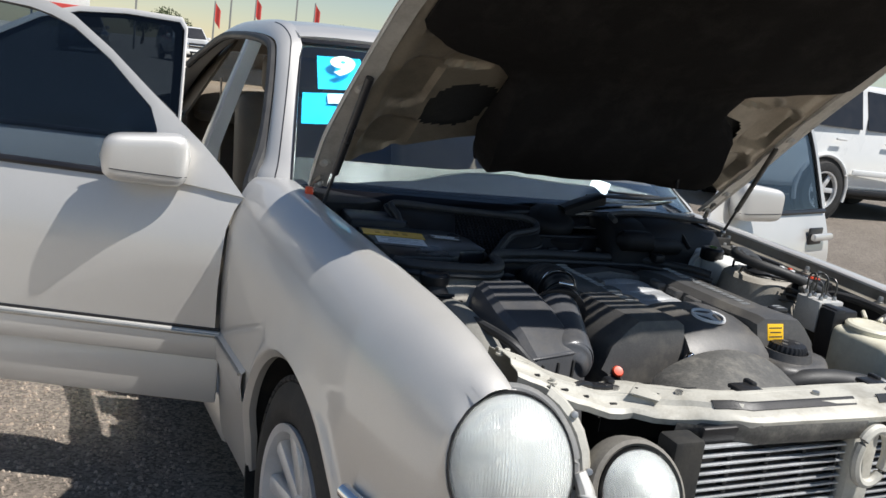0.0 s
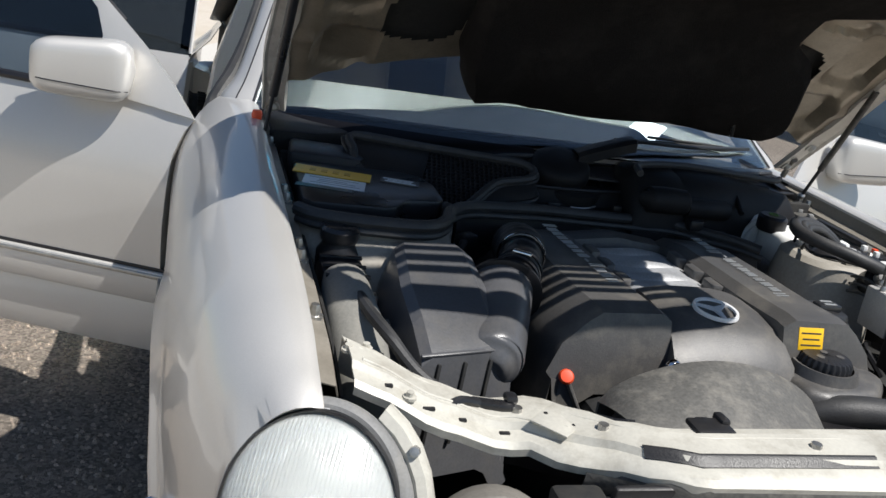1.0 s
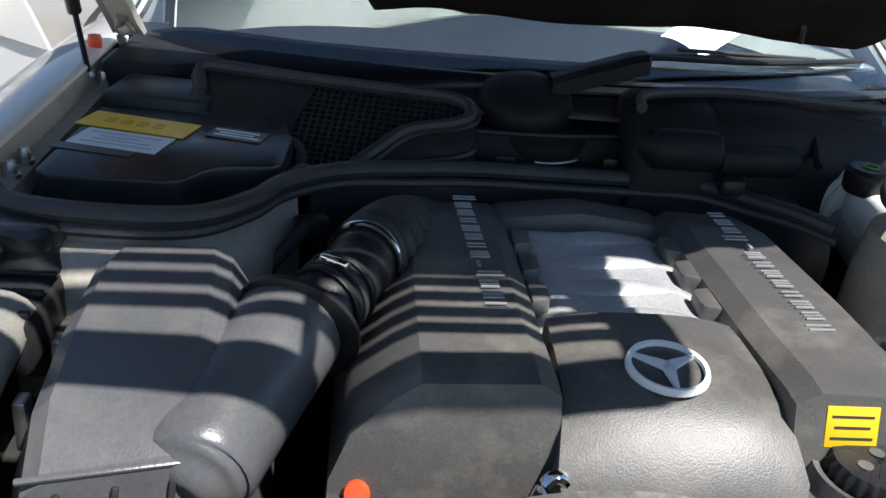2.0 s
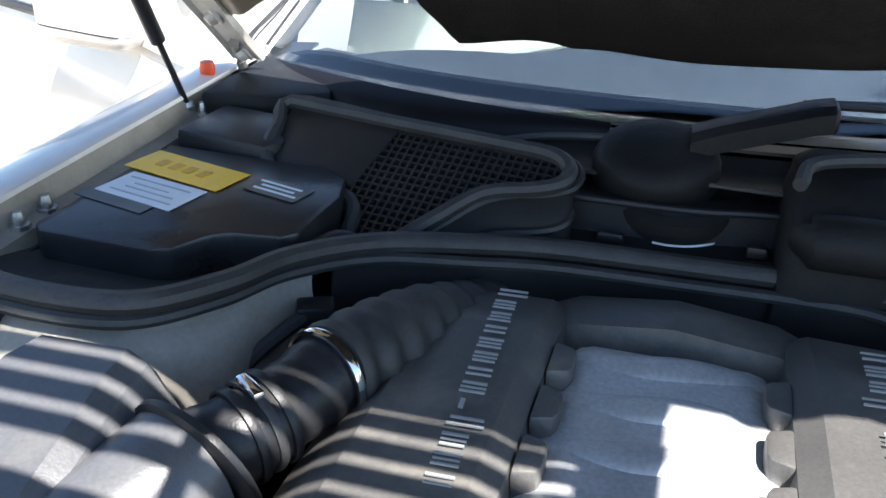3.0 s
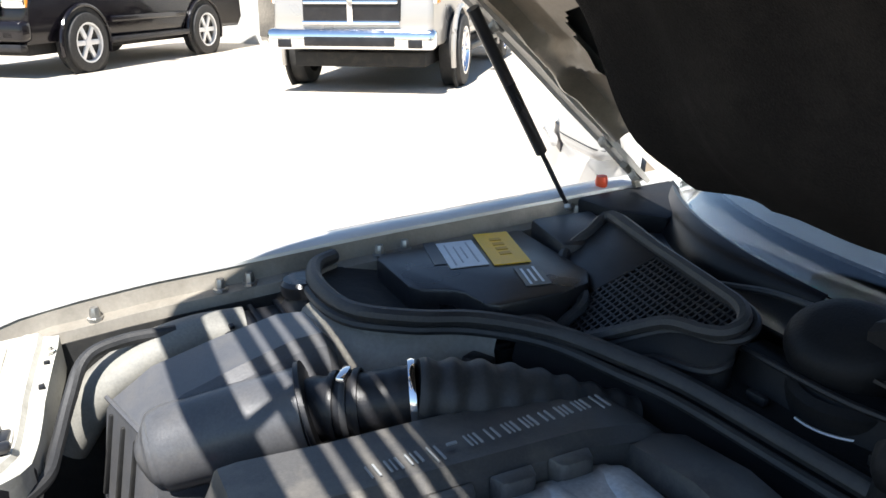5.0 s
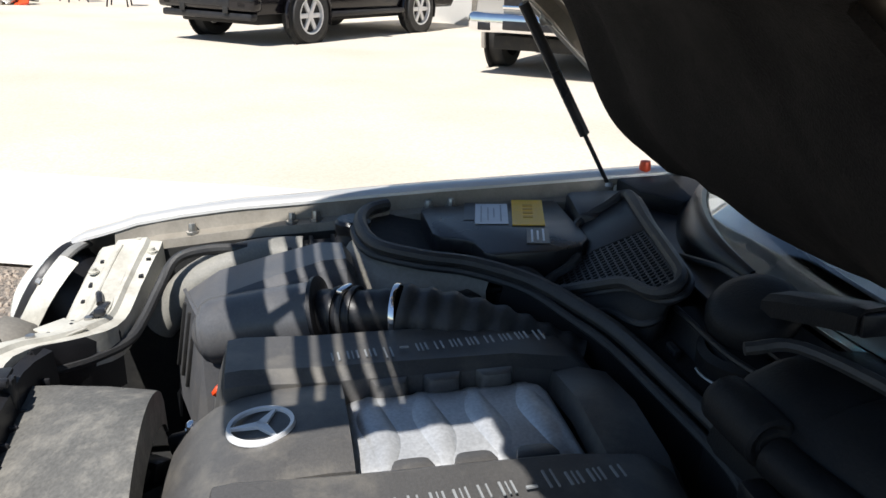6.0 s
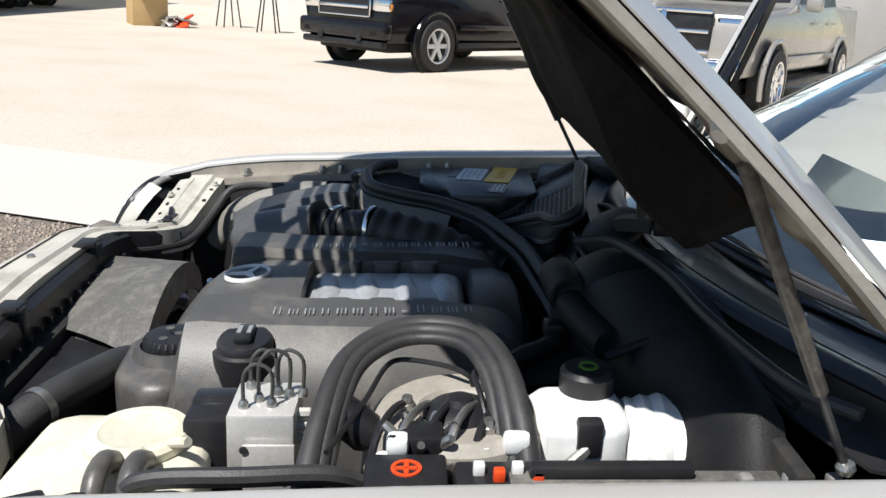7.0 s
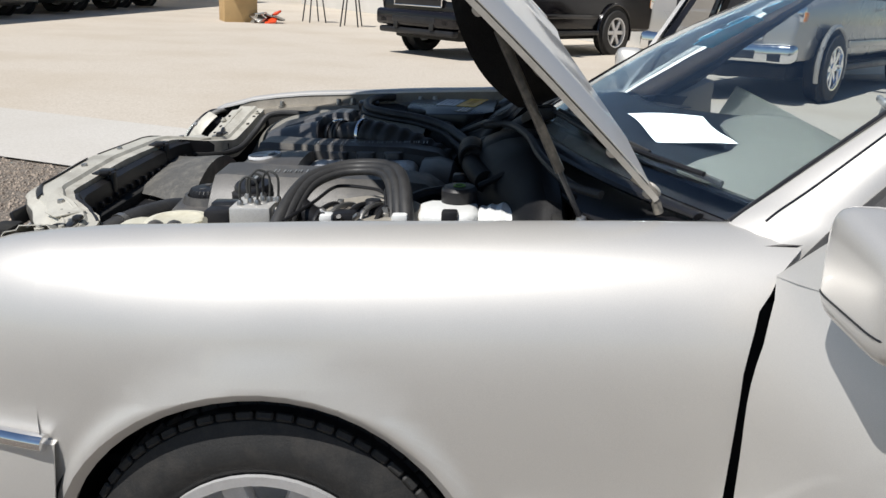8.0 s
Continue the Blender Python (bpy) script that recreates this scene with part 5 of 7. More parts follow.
def door(s, hinge, angle, length, front=True):
    """A door swung open about its hinge: skin, frame, glass, moulding, mirror, handle. Built closed (running back from the hinge), then turned."""
    m = Matrix.Translation(hinge) @ Matrix.Rotation(radians(-angle * s), 4, 'Z')
    d = new("door")
    d.parent = car
    d.matrix_basis = m
    d["label"] = "open champagne car door with tinted glass" if front else "open champagne rear car door with tinted glass"

    def X(z):
        return s * (.035 - .025 * ((.62 - z) / .4) ** 2 if z < .66 else .035 - .085 * smooth01((z - .66) / .36) ** 1.3)
    belt = .893
    rows = []
    nz = 20
    for k in range(25):
        v = k / 24
        row = []
        for i in range(nz + 1):
            z = lerp(lerp(.874, belt, smooth01(v / .08)) if front else belt, .273, i / nz)
            y0 = curve1(z, [(.25, .030), (.6, .040), (.78, .034), (.835, .020), (.874, -.004)]) if front else .026
            row.append(Vector((X(z), lerp(y0, length, v), z)))
        rows.append(row)
    part("outer_skin", add_grid(B(), rows, .002), PAINT, d)
    part("inner_panel", add_box(B(), (-s * .085, length / 2 + .05, .58), (.06, length - .12, .56), .025), INTERIOR, d, "beige inner door trim")
    for y, z1 in ((.024, .870), (length - .004, .885)):
        part("edge_fold", add_grid(B(), [[Vector((X(z) - s * d0, curve1(z, [(.25, .033), (.6, .043), (.78, .037), (.835, .023), (.874, .0)]) if front and y < .1 else y, z)) for d0 in (.003, .03, .065)] for z in [lerp(.28, z1, k / 12) for k in range(13)]], .003), PAINT, d)
    hx = -.115 * s
    if front:
        pairs = [((-.004, .872), (.10, .884)), ((.058, .937), (.20, .893)), ((.122, .995), (.256, .897)), ((.17, 1.032), (.256, .95)), ((.22, 1.070), (.258, 1.024)), ((.275, 1.110), (.284, 1.083)), ((.345, 1.165), (.352, 1.143)), ((.417, 1.222), (.414, 1.198)), ((.535, 1.302), (.525, 1.272)), ((.60, 1.326), (.592, 1.297)), ((.66, 1.340), (.655, 1.311)), ((.80, 1.352), (.80, 1.322)), ((.92, 1.350), (.91, 1.318)), ((.985, 1.322), (.955, 1.289)), ((1.04, 1.20), (1.0, 1.185)), ((1.058, 1.06), (1.018, 1.06)), ((1.065, .90), (1.03, .90))]
        fore = [(.88, .25), (1.024, .25), (1.083, .275), (1.198, .405), (1.272, .515), (1.311, .645), (1.33, .72)]
        aft = [(.88, 1.04), (1.185, 1.01), (1.289, .965), (1.33, .90)]
    else:
        pairs = [((.018, .90), (.025, .90)), ((.022, 1.15), (.029, 1.15)), ((.026, 1.32), (.034, 1.308)), ((.05, 1.355), (.055, 1.337)), ((.25, 1.36), (.25, 1.342)), ((.42, 1.345), (.42, 1.327)), ((.56, 1.305), (.55, 1.288)), ((.72, 1.21), (.708, 1.194)), ((.84, 1.08), (.825, 1.070)), ((.93, .92), (.915, .92))]
        fore = [(.88, .02), (1.34, .045)]
        aft = [(.88, .93), (1.07, .83), (1.194, .71), (1.288, .555), (1.34, .40)]
    gl = []
    for i in range(15):
        z = lerp(.888, 1.318 if front else 1.340, i / 14)
        base = lerp(X(.893), hx - .045 * s, max(0, (z - .893) / .45))
        gl.append([Vector((base - .004 * s, lerp(curve1(z, fore), curve1(z, aft), j / 8), z)) for j in range(9)])

    def plane_x(z, off):
        base = X(z) if z < .893 else lerp(X(.893), hx - .045 * s, (z - .893) / .45)
        return base + off * s
    part("window_frame", add_grid(B(), [[Vector((plane_x(z0, .001), y0, z0)), Vector((plane_x(lerp(z0, z1, .5), .003), lerp(y0, y1, .5), lerp(z0, z1, .5))), Vector((plane_x(z1, .001), y1, z1))] for (y0, z0), (y1, z1) in pairs], .012 if front else .005), PAINT, d)
    part("frame_trim", add_grid(B(), [[Vector((plane_x(z0, -.014), y0, z0)), Vector((plane_x(lerp(z0, z1, .5), -.034), lerp(y0, y1, .5), lerp(z0, z1, .5))), Vector((plane_x(z1, -.014), y1, z1))] for (y0, z0), (y1, z1) in (pairs[4:] if front else [(q, (lerp(q[0], .45, .09), lerp(q[1], 1.05, .07))) for _, q in pairs])], .006), DARKTRIM, d, "black inner window frame trim")
    part("window_seal", add_tube(B(), [Vector((plane_x(z1, 0), y1, z1)) for _, (y1, z1) in pairs[2 if front else 0:]], .006, 8, 3), DARKTRIM, d)
    part("window_glass", add_grid(B(), gl, .004), TINT if front else PRIVACY, d, "tinted side glass" if front else "dark tinted side glass")
    part("belt_seal", add_tube(B(), [(X(.893) + .003 * s, .27, .896), (X(.893) + .003 * s, length * .5, .898), (X(.893) + .003 * s, length - .02, .902)], .011, 8, 3), DARKTRIM, d)
    part("side_moulding", add_box(B(), (X(.45) + .006 * s, length / 2 + .01, .453), (.020, length - .024, .082), .007), PAINT, d, "wide body-coloured side moulding")
    part("moulding_strip", add_box(B(), (X(.47) + .015 * s, length / 2 + .01, .483), (.009, length - .024, .011), .003), STEEL, d)
    part("moulding_groove", add_box(B(), (X(.49) + .001 * s, length / 2 + .01, .498), (.008, length - .024, .009), .002), DARKTRIM, d)
    part("lower_cladding", add_box(B(), (X(.34) + .002 * s, length / 2 + .01, .345), (.012, length - .024, .135), .005), PAINT, d)
    hd = part("door_handle", add_box(B(), (X(.78) + .028 * s, length - .14, .80), (.026, .19, .032), .011), PAINT, d)
    part("handle_cup", add_box(B(), (X(.78) + .003 * s, length - .16, .80), (.012, .13, .075), .005), DARKTRIM, hd)
    if front:
        bm = B()
        rows = []

        def sq(c, p=.42):
            return math.copysign(abs(c) ** p, c)
        away, ahead = Vector((s * .32, .947, 0)).normalized(), Vector((s * .947, -.32, 0)).normalized()
        c0 = Vector((s * .030, .262, .955))
        for k in range(23):
            a = lerp(-1, 1, k / 22)
            e = (1 - abs(a) ** 7) ** .5 if abs(a) < 1 else 0
            rows.append([c0 + away * .118 * a + ahead * (.054 if math.cos(b) > 0 else .034) * e * sq(math.cos(b)) + Vector((0, 0, (.068 - .007 * a) * e * sq(math.sin(b)) - .003 * a)) for b in [2 * math.pi * j / 32 for j in range(33)]])
        add_grid(bm, rows)
        mir = part("side_mirror", bm, PAINT, d, "body-coloured door mirror housing folded back")
        part("mirror_seam", add_tube(B(), [c0 + away * .115 * a + ahead * .0535 * (1 - abs(a) ** 7) ** .5 + Vector((0, 0, -.034 + .006 * a)) for a in [lerp(-.93, .93, q / 12) for q in range(13)]], .0016, 6, 2), DARKTRIM, mir)
        part("mirror_glass", add_box(B(), c0 - ahead * .034, (.004, .19, .10), .002, pose(0, 0, 0, 0, 0, -18.7 * s)), CHROME, mir)
        part("mirror_foot", add_tube(B(), [(X(.90) - .02 * s, .215, .925), (X(.90) + .03 * s, .23, .930), (s * .02, .245, .938)], .026, 8, 4, .8), PAINT, mir)
    return d


door(-1, (-.862, .762, 0), 66, 1.06)
door(1, (.862, .792, 0), 71, 1.06)
door(-1, (-.855, 1.80, 0), 76, .98, False)
# the closed rear door of the other side
door(1, (.858, 1.80, 0), 0, .98, False)

paper = thing("paper_sheet", "white sheet of paper lying on the dashboard", "paper")
part("sheet", add_grid(B(), [[Vector((.210 + .104 * u + .110 * v, .662 + .047 * u + .130 * v, 1.028 - .035 * u + .017 * v + .004 * math.sin(u * 5 + v * 3))) for u in [j / 8 for j in range(9)]] for v in [i / 6 for i in range(7)]], .0008), PAPERW, paper)

# ---------------------------------------------------------------- engine bay
part("undertray", add_box(B(), (0, .02, .42), (1.36, 1.16, .02), .004), SHADE, car)
part("engine_block", add_box(B(), (0, -.02, .58), (.50, .56, .30), .03), SHADE, car, "grimy dark engine block")
part("bay_rear_wall", add_box(B(), (0, .50, .66), (1.36, .02, .46), .005), SHADE, car)


def rows_loft(stations):
    """Rings of equal length lofted along y; each station: y and points (x, z)."""
    return [[Vector((x, y, z)) for x, z in ring] for y, ring in stations]


def raised_text(parent, start, way, up, n, pitch, h, mat, seed):
    """Lettering kept as plain raised bars."""
    r = random.Random(seed)
    way, up = Vector(way).normalized(), Vector(up).normalized()
    nrm = way.cross(up).normalized()
    bm = B()
    for k in range(n):
        c = Vector(start) + way * pitch * k
        tall = h * (1.0 if k in (0, 9) else .72)
        m = Matrix((way, up, nrm)).transposed().to_4x4()
        if k == 8:
            add_box(bm, c + up * tall * .3, (pitch * .5, h * .12, .002), 0, m)
            continue
        for at, wd in ((-.27, .11), (.0, .06), (.25, .09)) if k % 3 else ((-.20, .10), (.16, .08)):
            add_box(bm, c + way * pitch * at + up * tall * .5, (pitch * wd, tall * r.uniform(.86, 1), .0016), 0, m)
    return part("raised_lettering", bm, mat, parent, "pale raised lettering shown as bars")


SILVERINK = material("silver_print", (0.36, 0.37, 0.37), 0.4, 0.3, .05, 30, .03, 200, 0)


def head_cover(s):
    def ring(k, w=1.0):
        return [(s * .315, .66), (s * .310, .76 * 1), (s * .292, .800 + k), (s * .255, .838 + k), (s * .232, .855 + k), (s * .128, .858 + k), (s * .108, .846 + k), (s * .102, .80 + k), (s * .102, .66)]
    st = []
    for y, k in ((-.242, -.12), (-.234, -.045), (-.218, .010), (-.196, .012), (-.10, .006), (.0, .004), (.16, .0), (.24, -.012), (.275, -.035), (.30, -.075), (.31, -.12)):
        sh = 1 - .16 * smooth01((y - .1) / .2)
        st.append((y, [(s * (.10 + (abs(x) - .10) * sh), max(.64, z)) for x, z in ring(k)]))
    bm = add_grid(B(), rows_loft(st), .003)
    c = part("engine_cover", bm, COVER, car, "dusty grey engine head cover with raised lettering", smooth=28)
    if s < 0:
        raised_text(c, (-.176, .205, .8655), (.05, -1, 0), (1, .05, 0), 13, .0235, .032, SILVERINK, 3)
    else:
        raised_text(c, (.200, -.093, .8665), (-.05, 1, 0), (-1, -.05, 0), 13, .0240, .032, SILVERINK, 4)
    return c


right_cover, left_cover = head_cover(-1), head_cover(1)
# front apron of the left cover with the yellow warning label
lab = part("warning_label", add_box(B(), (.158, -.2285, .842), (.050, .0015, .038), .0005, pose(0, 0, 0, -16)), YELLOW, left_cover, "small yellow warning label")
for k in range(3):
    d = .010 * (k - 1)
    part("print_bar", add_box(B(), (.158, -.2296 + .28 * d, .842 + .96 * d), (.040 - .006 * (k % 2), .0008, .0022), 0, pose(0, 0, 0, -16)), INK, lab)
# centre cover
st = []
for y, z in ((-.305, .70), (-.300, .745), (-.285, .785), (-.262, .815), (-.232, .840), (-.20, .855), (-.15, .863), (-.10, .864), (-.072, .862), (-.068, .80)):
    w = curve1(y, [(-.305, .10), (-.26, .118), (-.2, .106), (0, .100)])
    st.append((y, [(w * u, z - .012 * abs(u) ** 3 - (.05 if abs(u) > .999 else 0)) for u in (-1, -.96, -.8, -.5, -.2, 0, .2, .5, .8, .96, 1)]))
centre = part("engine_cover", add_grid(B(), rows_loft(st), .004), COVER, car, "domed dusty grey centre cover with a round silver badge")
em = Matrix.Translation((0, -.172, .8605)) @ pose(0, 0, 0, 4)
badge = part("badge", add_lathe(B(), [(.034, 0), (.0345, .004), (.0385, .005), (.040, .001), (.040, -.002)], em, 40), SILVER, centre, "round silver badge")
bm = B()
for k in range(3):
    mm = em @ pose(0, 0, 0, 0, 0, -90 + 120 * k)
    add_prism(bm, [(0, -.0065), (.036, -.001), (.036, .001), (0, .0065)], .004, mm, 0)
part("badge_bar", bm, SILVER, badge)
for cover, side in ((right_cover, -1), (left_cover, 1)):
    for k in range(3):
        bm = add_prism(B(), [(side * .106, -.026), (side * .086, -.020), (side * .083, -.012), (side * .083, .012), (side * .086, .020), (side * .106, .026)], .030, Matrix.Translation((0, -.010 + .070 * k, .822)), .004)
        part("cover_tooth", bm, COVER, cover)
# intake manifold runners
mani = part("intake_manifold", add_box(B(), (0, .06, .790), (.20, .28, .094), .028, seg=3), ALLOY, car, "dull cast aluminium intake manifold")
for k in range(4):
    y = -.035 + .066 * k
    part("runner", add_tube(B(), [(-.112, y + .008, .775), (-.085, y, .802), (-.03, y - .004, .812), (.03, y + .004, .812), (.085, y, .802), (.112, y - .008, .775)], [.026, .031, .031, .031, .031, .026], 14, 5), ALLOY, mani)
part("engine_cover", add_grid(B(), rows_loft([(y, [(x, z - .015 * abs(x / .14) ** 2 + dz) for x, z in ((-.16, .78), (-.14, .835), (-.10, .846), (0, .850), (.10, .846), (.14, .835), (.16, .78))]) for y, dz in ((.205, -.03), (.212, .0), (.25, .003), (.285, -.008), (.305, -.04), (.31, -.12))]), .004), COVER, car, "grey rear bridge of the engine cover")

# air filter box
def air_ring(y, xl, xr, zb, zt_):
    return (y, [(xl - .02, zb), (xl, zt_ - .07), (xl + .018, zt_ - .012), (xl + .032, zt_), (xr - .03, zt_ + .003), (xr - .012, zt_ - .008), (xr + .012, zt_ - .05), (xr + .03, zb)])


st = [air_ring(y, xl, xr, zb, top) for y, xl, xr, zb, top in (
    (-.310, -.560, -.402, .60, .63), (-.306, -.562, -.400, .60, .69), (-.290, -.560, -.400, .60, .818), (-.285, -.560, -.400, .60, .8245),
    (-.232, -.566, -.398, .62, .856), (-.160, -.568, -.398, .64, .875), (-.075, -.562, -.402, .66, .895), (-.038, -.555, -.406, .66, .894),
    (-.024, -.552, -.410, .66, .876), (-.018, -.550, -.412, .66, .66))]
lid = [[Vector((v.x, v.y + .25 * (v.x + .478) * smooth01((-.12 - v.y) / .14), v.z)) for v in row] for row in rows_loft(st)]
airbox = part("air_filter_box", add_grid(B(), lid, .004), AIRBOX, car, "black ribbed air filter box in bars of sunlight", smooth=18)
# solid bars in shade black, painted as the dark inside the grooves
for k in range(3):
    x = -.522 + .042 * k
    part("groove", add_box(B(), (x, -.2995 + .25 * (x + .478), .748), (.006, .010, .125), .002, pose(0, 0, 0, -7.5, 8, 14)), SHADE, airbox)
part("lid_seam", add_box(B(), (-.478, -.288, .8215), (.138, .006, .006), .002, pose(0, 0, 0, 20, 0, 14)), AIRBOX, airbox)
part("airbox_lobe", add_tube(B(), [(-.428, -.276, .788), (-.427, -.273, .789), (-.425, -.262, .791), (-.420, -.242, .796), (-.392, -.17, .814), (-.358, -.084, .834)], [.012, .032, .048, .055, .056, .056], 28, 6), AIRBOX, airbox, "smooth half-round outlet of the air filter box")
lm = Matrix.Translation((-.352, -.084, .832)) @ Vector((.27, .93, .26)).to_track_quat('Z', 'Y').to_matrix().to_4x4()
part("gasket", add_lathe(B(), [(.0, -.002), (.062, -.002), (.067, .0), (.067, .006), (.060, .008), (.0, .008)], lm, 36), BLACK, airbox, "black rubber gasket disc")
for y in (-.20, -.10):
    part("clip", add_box(B(), (-.575, y, .80), (.012, .02, .05), .003), STEEL, airbox)
# intake pipe: clamps and bellows
duct = part("intake_duct", add_tube(B(), [(-.347, -.080, .840), (-.316, -.048, .852), (-.299, -.010, .857), (-.284, .028, .861)], [.040, .037, .036, .039], 22, 6, ripple=(5, .025)), BLACK, car, "black rubber intake duct with steel clamps")
part("bellows", add_tube(B(), [(-.284, .028, .861), (-.264, .09, .850), (-.244, .16, .832), (-.222, .22, .812), (-.20, .28, .79)], [.043, .046, .045, .042, .040], 22, 16, ripple=(8, .06)), RUBBER, duct)
for c, d, r, mat, label in (((-.324, -.058, .850), (.5, .85, .1), .041, BLACK, ""), ((-.317, -.045, .852), (.45, .85, .1), .0405, RUBBER, ""), ((-.310, -.033, .854), (.45, .85, .1), .041, BLACK, ""), ((-.285, .026, .861), (.35, .9, .05), .0432, CHROME, "bright steel hose clamp")):
    part("hose_clamp", add_lathe(B(), [(r - .002, -.004), (r + .001, -.004), (r + .002, 0), (r + .001, .004), (r - .002, .004)], Matrix.Translation(c) @ Vector(d).to_track_quat('Z', 'Y').to_matrix().to_4x4(), 28), mat, duct, label)
part("clamp_screw", add_box(B(), (-.316, -.050, .8935), (.034, .011, .008), .003, pose(0, 0, 0, 0, 0, -35)), CHROME, duct)
for k, (a, b) in enumerate((((-.25, -.03, .83), (-.21, -.02, .80)), ((-.26, -.07, .82), (-.20, -.08, .78)))):
    part("sensor_stub", add_tube(B(), [a, lerp(Vector(a), Vector(b), .5), b], .016, 10, 3), BLACK, duct)
# air inlet beside the fender
part("air_inlet", add_tube(B(), [(-.62, -.36, .72), (-.625, -.31, .79), (-.628, -.24, .828), (-.63, -.17, .842), (-.625, -.10, .845)], [.035, .042, .042, .040, .036], 16, 6, .8), INLET, car, "sun-bleached dusty air inlet snorkel")
part("inlet_box", add_box(B(), (-.625, -.085, .83), (.075, .12, .06), .014), BLACK, car)
for k in range(3):
    part("inlet_rib", add_box(B(), (-.625, -.125 + .04 * k, .862), (.07, .008, .006), .002), BLACK, car)
ps = part("fluid_reservoir", add_lathe(B(), [(.034, .74), (.036, .86), (.028, .872), (.028, .885)], pose(-.625, -.01, 0), 20), BLACK, car)
part("cap", add_lathe(B(), [(.031, .880), (.033, .886), (.033, .898), (.028, .904), (0, .905)], pose(-.625, -.01, 0), 20), GLOSSY, ps)
for s in (-1, 1):
    if s < 0:
        part("strut_tower", add_lathe(B(), [(0, .868), (.05, .866), (.085, .850), (.105, .80), (.12, .66)], pose(-.535, .115, -.012), 32), PAINT_INNER, car, "dusty painted strut tower")
    else:
        tower = part("strut_tower", add_lathe(B(), [(0, .856), (.042, .857), (.050, .866), (.088, .868), (.102, .858), (.112, .81), (.122, .66)], pose(.492, .166, 0), 40), TOWERPAINT, car, "pale dusty strut tower inside the looped hoses")
        part("strut_mount", add_lathe(B(), [(0, .886), (.014, .885), (.018, .878), (.034, .874), (.043, .866), (.044, .855)], pose(.500, .166, 0), 28), BLACK, tower, "black rubber strut mount")
        for k in range(3):
            part("tower_nut", add_lathe(B(), [(0, .016), (.006, .016), (.007, .008), (.010, .007), (.010, 0)], pose(.495 + .062 * math.cos(2.1 * k + .5), .166 + .062 * math.sin(2.1 * k + .5), .867), 8), STEEL, tower)

# rubber seal along the bulkhead, and the plate that carries it
SEAL = [(-.690, .060, .905), (-.655, .020, .908), (-.57, -.002, .910), (-.47, .015, .905), (-.415, .085, .898), (-.385, .165, .890), (-.32, .245, .878), (-.22, .295, .868), (-.137, .322, .862), (0, .340, .855), (.12, .352, .850), (.20, .345, .850), (.262, .305, .848), (.315, .250, .850), (.355, .215, .845)]
seal = part("bulkhead_seal", add_tube(B(), SEAL, .012, 10, 6), RUBBER, car, "thick black rubber bulkhead seal")
part("seal_lip", add_tube(B(), [(x, y - .018 * (1 if abs(x) < .3 else .6), z - .014) for x, y, z in SEAL], .007, 8, 6), RUBBER, seal)
path = catmull(SEAL, 4)
part("bulkhead_plate", add_grid(B(), [[p + Vector((0, .004, -.008)), p + Vector((0, -.006, -.045)), p + Vector((0, .0, -.16))] for p in path if p.x > -.36], .004), BLACK, car, "black bulkhead plate under the seal")
part("tower_wall", add_grid(B(), [[p + Vector((0, .004, -.012)), p + Vector((0, -.002, -.030)), p + Vector((.006, -.022, -.042)) * smooth01((-.35 - p.x) / .07) + Vector((0, 0, -.04)) * (1 - smooth01((-.35 - p.x) / .07)), p + Vector((.014, -.042, -.075)) * smooth01((-.35 - p.x) / .07) + Vector((0, .01, -.07)) * (1 - smooth01((-.35 - p.x) / .07)), p + Vector((.016, -.05, -.20)) * smooth01((-.35 - p.x) / .07) + Vector((0, .02, -.20)) * (1 - smooth01((-.35 - p.x) / .07))] for p in path if p.x < -.365], .004), TOWERPAINT, car, "dusty grey wall below the bulkhead seal")
part("plenum_floor", add_grid(B(), [[p + Vector((0, .006, -.022)), Vector((lerp(p.x, p.x * 1.0, .5), lerp(p.y, .50, .5), .835)), Vector((p.x, .50, .84))] for p in path], .003), SHADE, car)

part("tower_bracket", add_prism(B(), [(-.022, -.05), (.022, -.05), (.026, .02), (.016, .04), (-.016, .04), (-.026, .02)], .010, Matrix.Translation((-.455, .070, .795)) @ pose(0, 0, 0, 78, 0, 12), .004), BLACK, car, "black bracket before the strut tower")
part("wiring_loom", add_tube(B(), [(-.36, .135, .842), (-.372, .112, .835), (-.395, .085, .815), (-.42, .05, .78), (-.43, .02, .74)], .008, 8, 5), RUBBER, car)
part("connector", add_box(B(), (-.352, .148, .842), (.040, .028, .024), .005, pose(0, 0, 0, 0, 0, 25)), BLACK, car)

# battery with its cover and labels
cov = [(-.672, .135), (-.655, .120), (-.520, .118), (-.500, .128), (-.480, .165), (-.462, .178), (-.405, .185), (-.392, .200), (-.388, .300), (-.402, .350), (-.44, .375), (-.665, .385)]
bat = part("battery_cover", add_prism(B(), cov, .052, Matrix.Translation((0, 0, .849)), .0045, 2), GLOSSY, car, "black battery cover with yellow and white labels")
part("cover_lip", add_prism(B(), [(-.53 + (x + .53) * 1.03, .25 + (y - .25) * 1.045) for x, y in cov], .010, Matrix.Translation((0, 0, .834)), .003), BLACK, bat, "raised lower lip of the cover")
part("battery_case", add_prism(B(), [(x * .985, .01 + y * .985) for x, y in cov], .12, Matrix.Translation((0, 0, .715)), .006), BLACK, bat)
zl = .9025
lb = part("label_yellow", add_box(B(), (-.594, .310, zl), (.152, .058, .0012), 0, pose(0, 0, 0, 0, 0, -14)), YELLOW, bat, "yellow warning label")
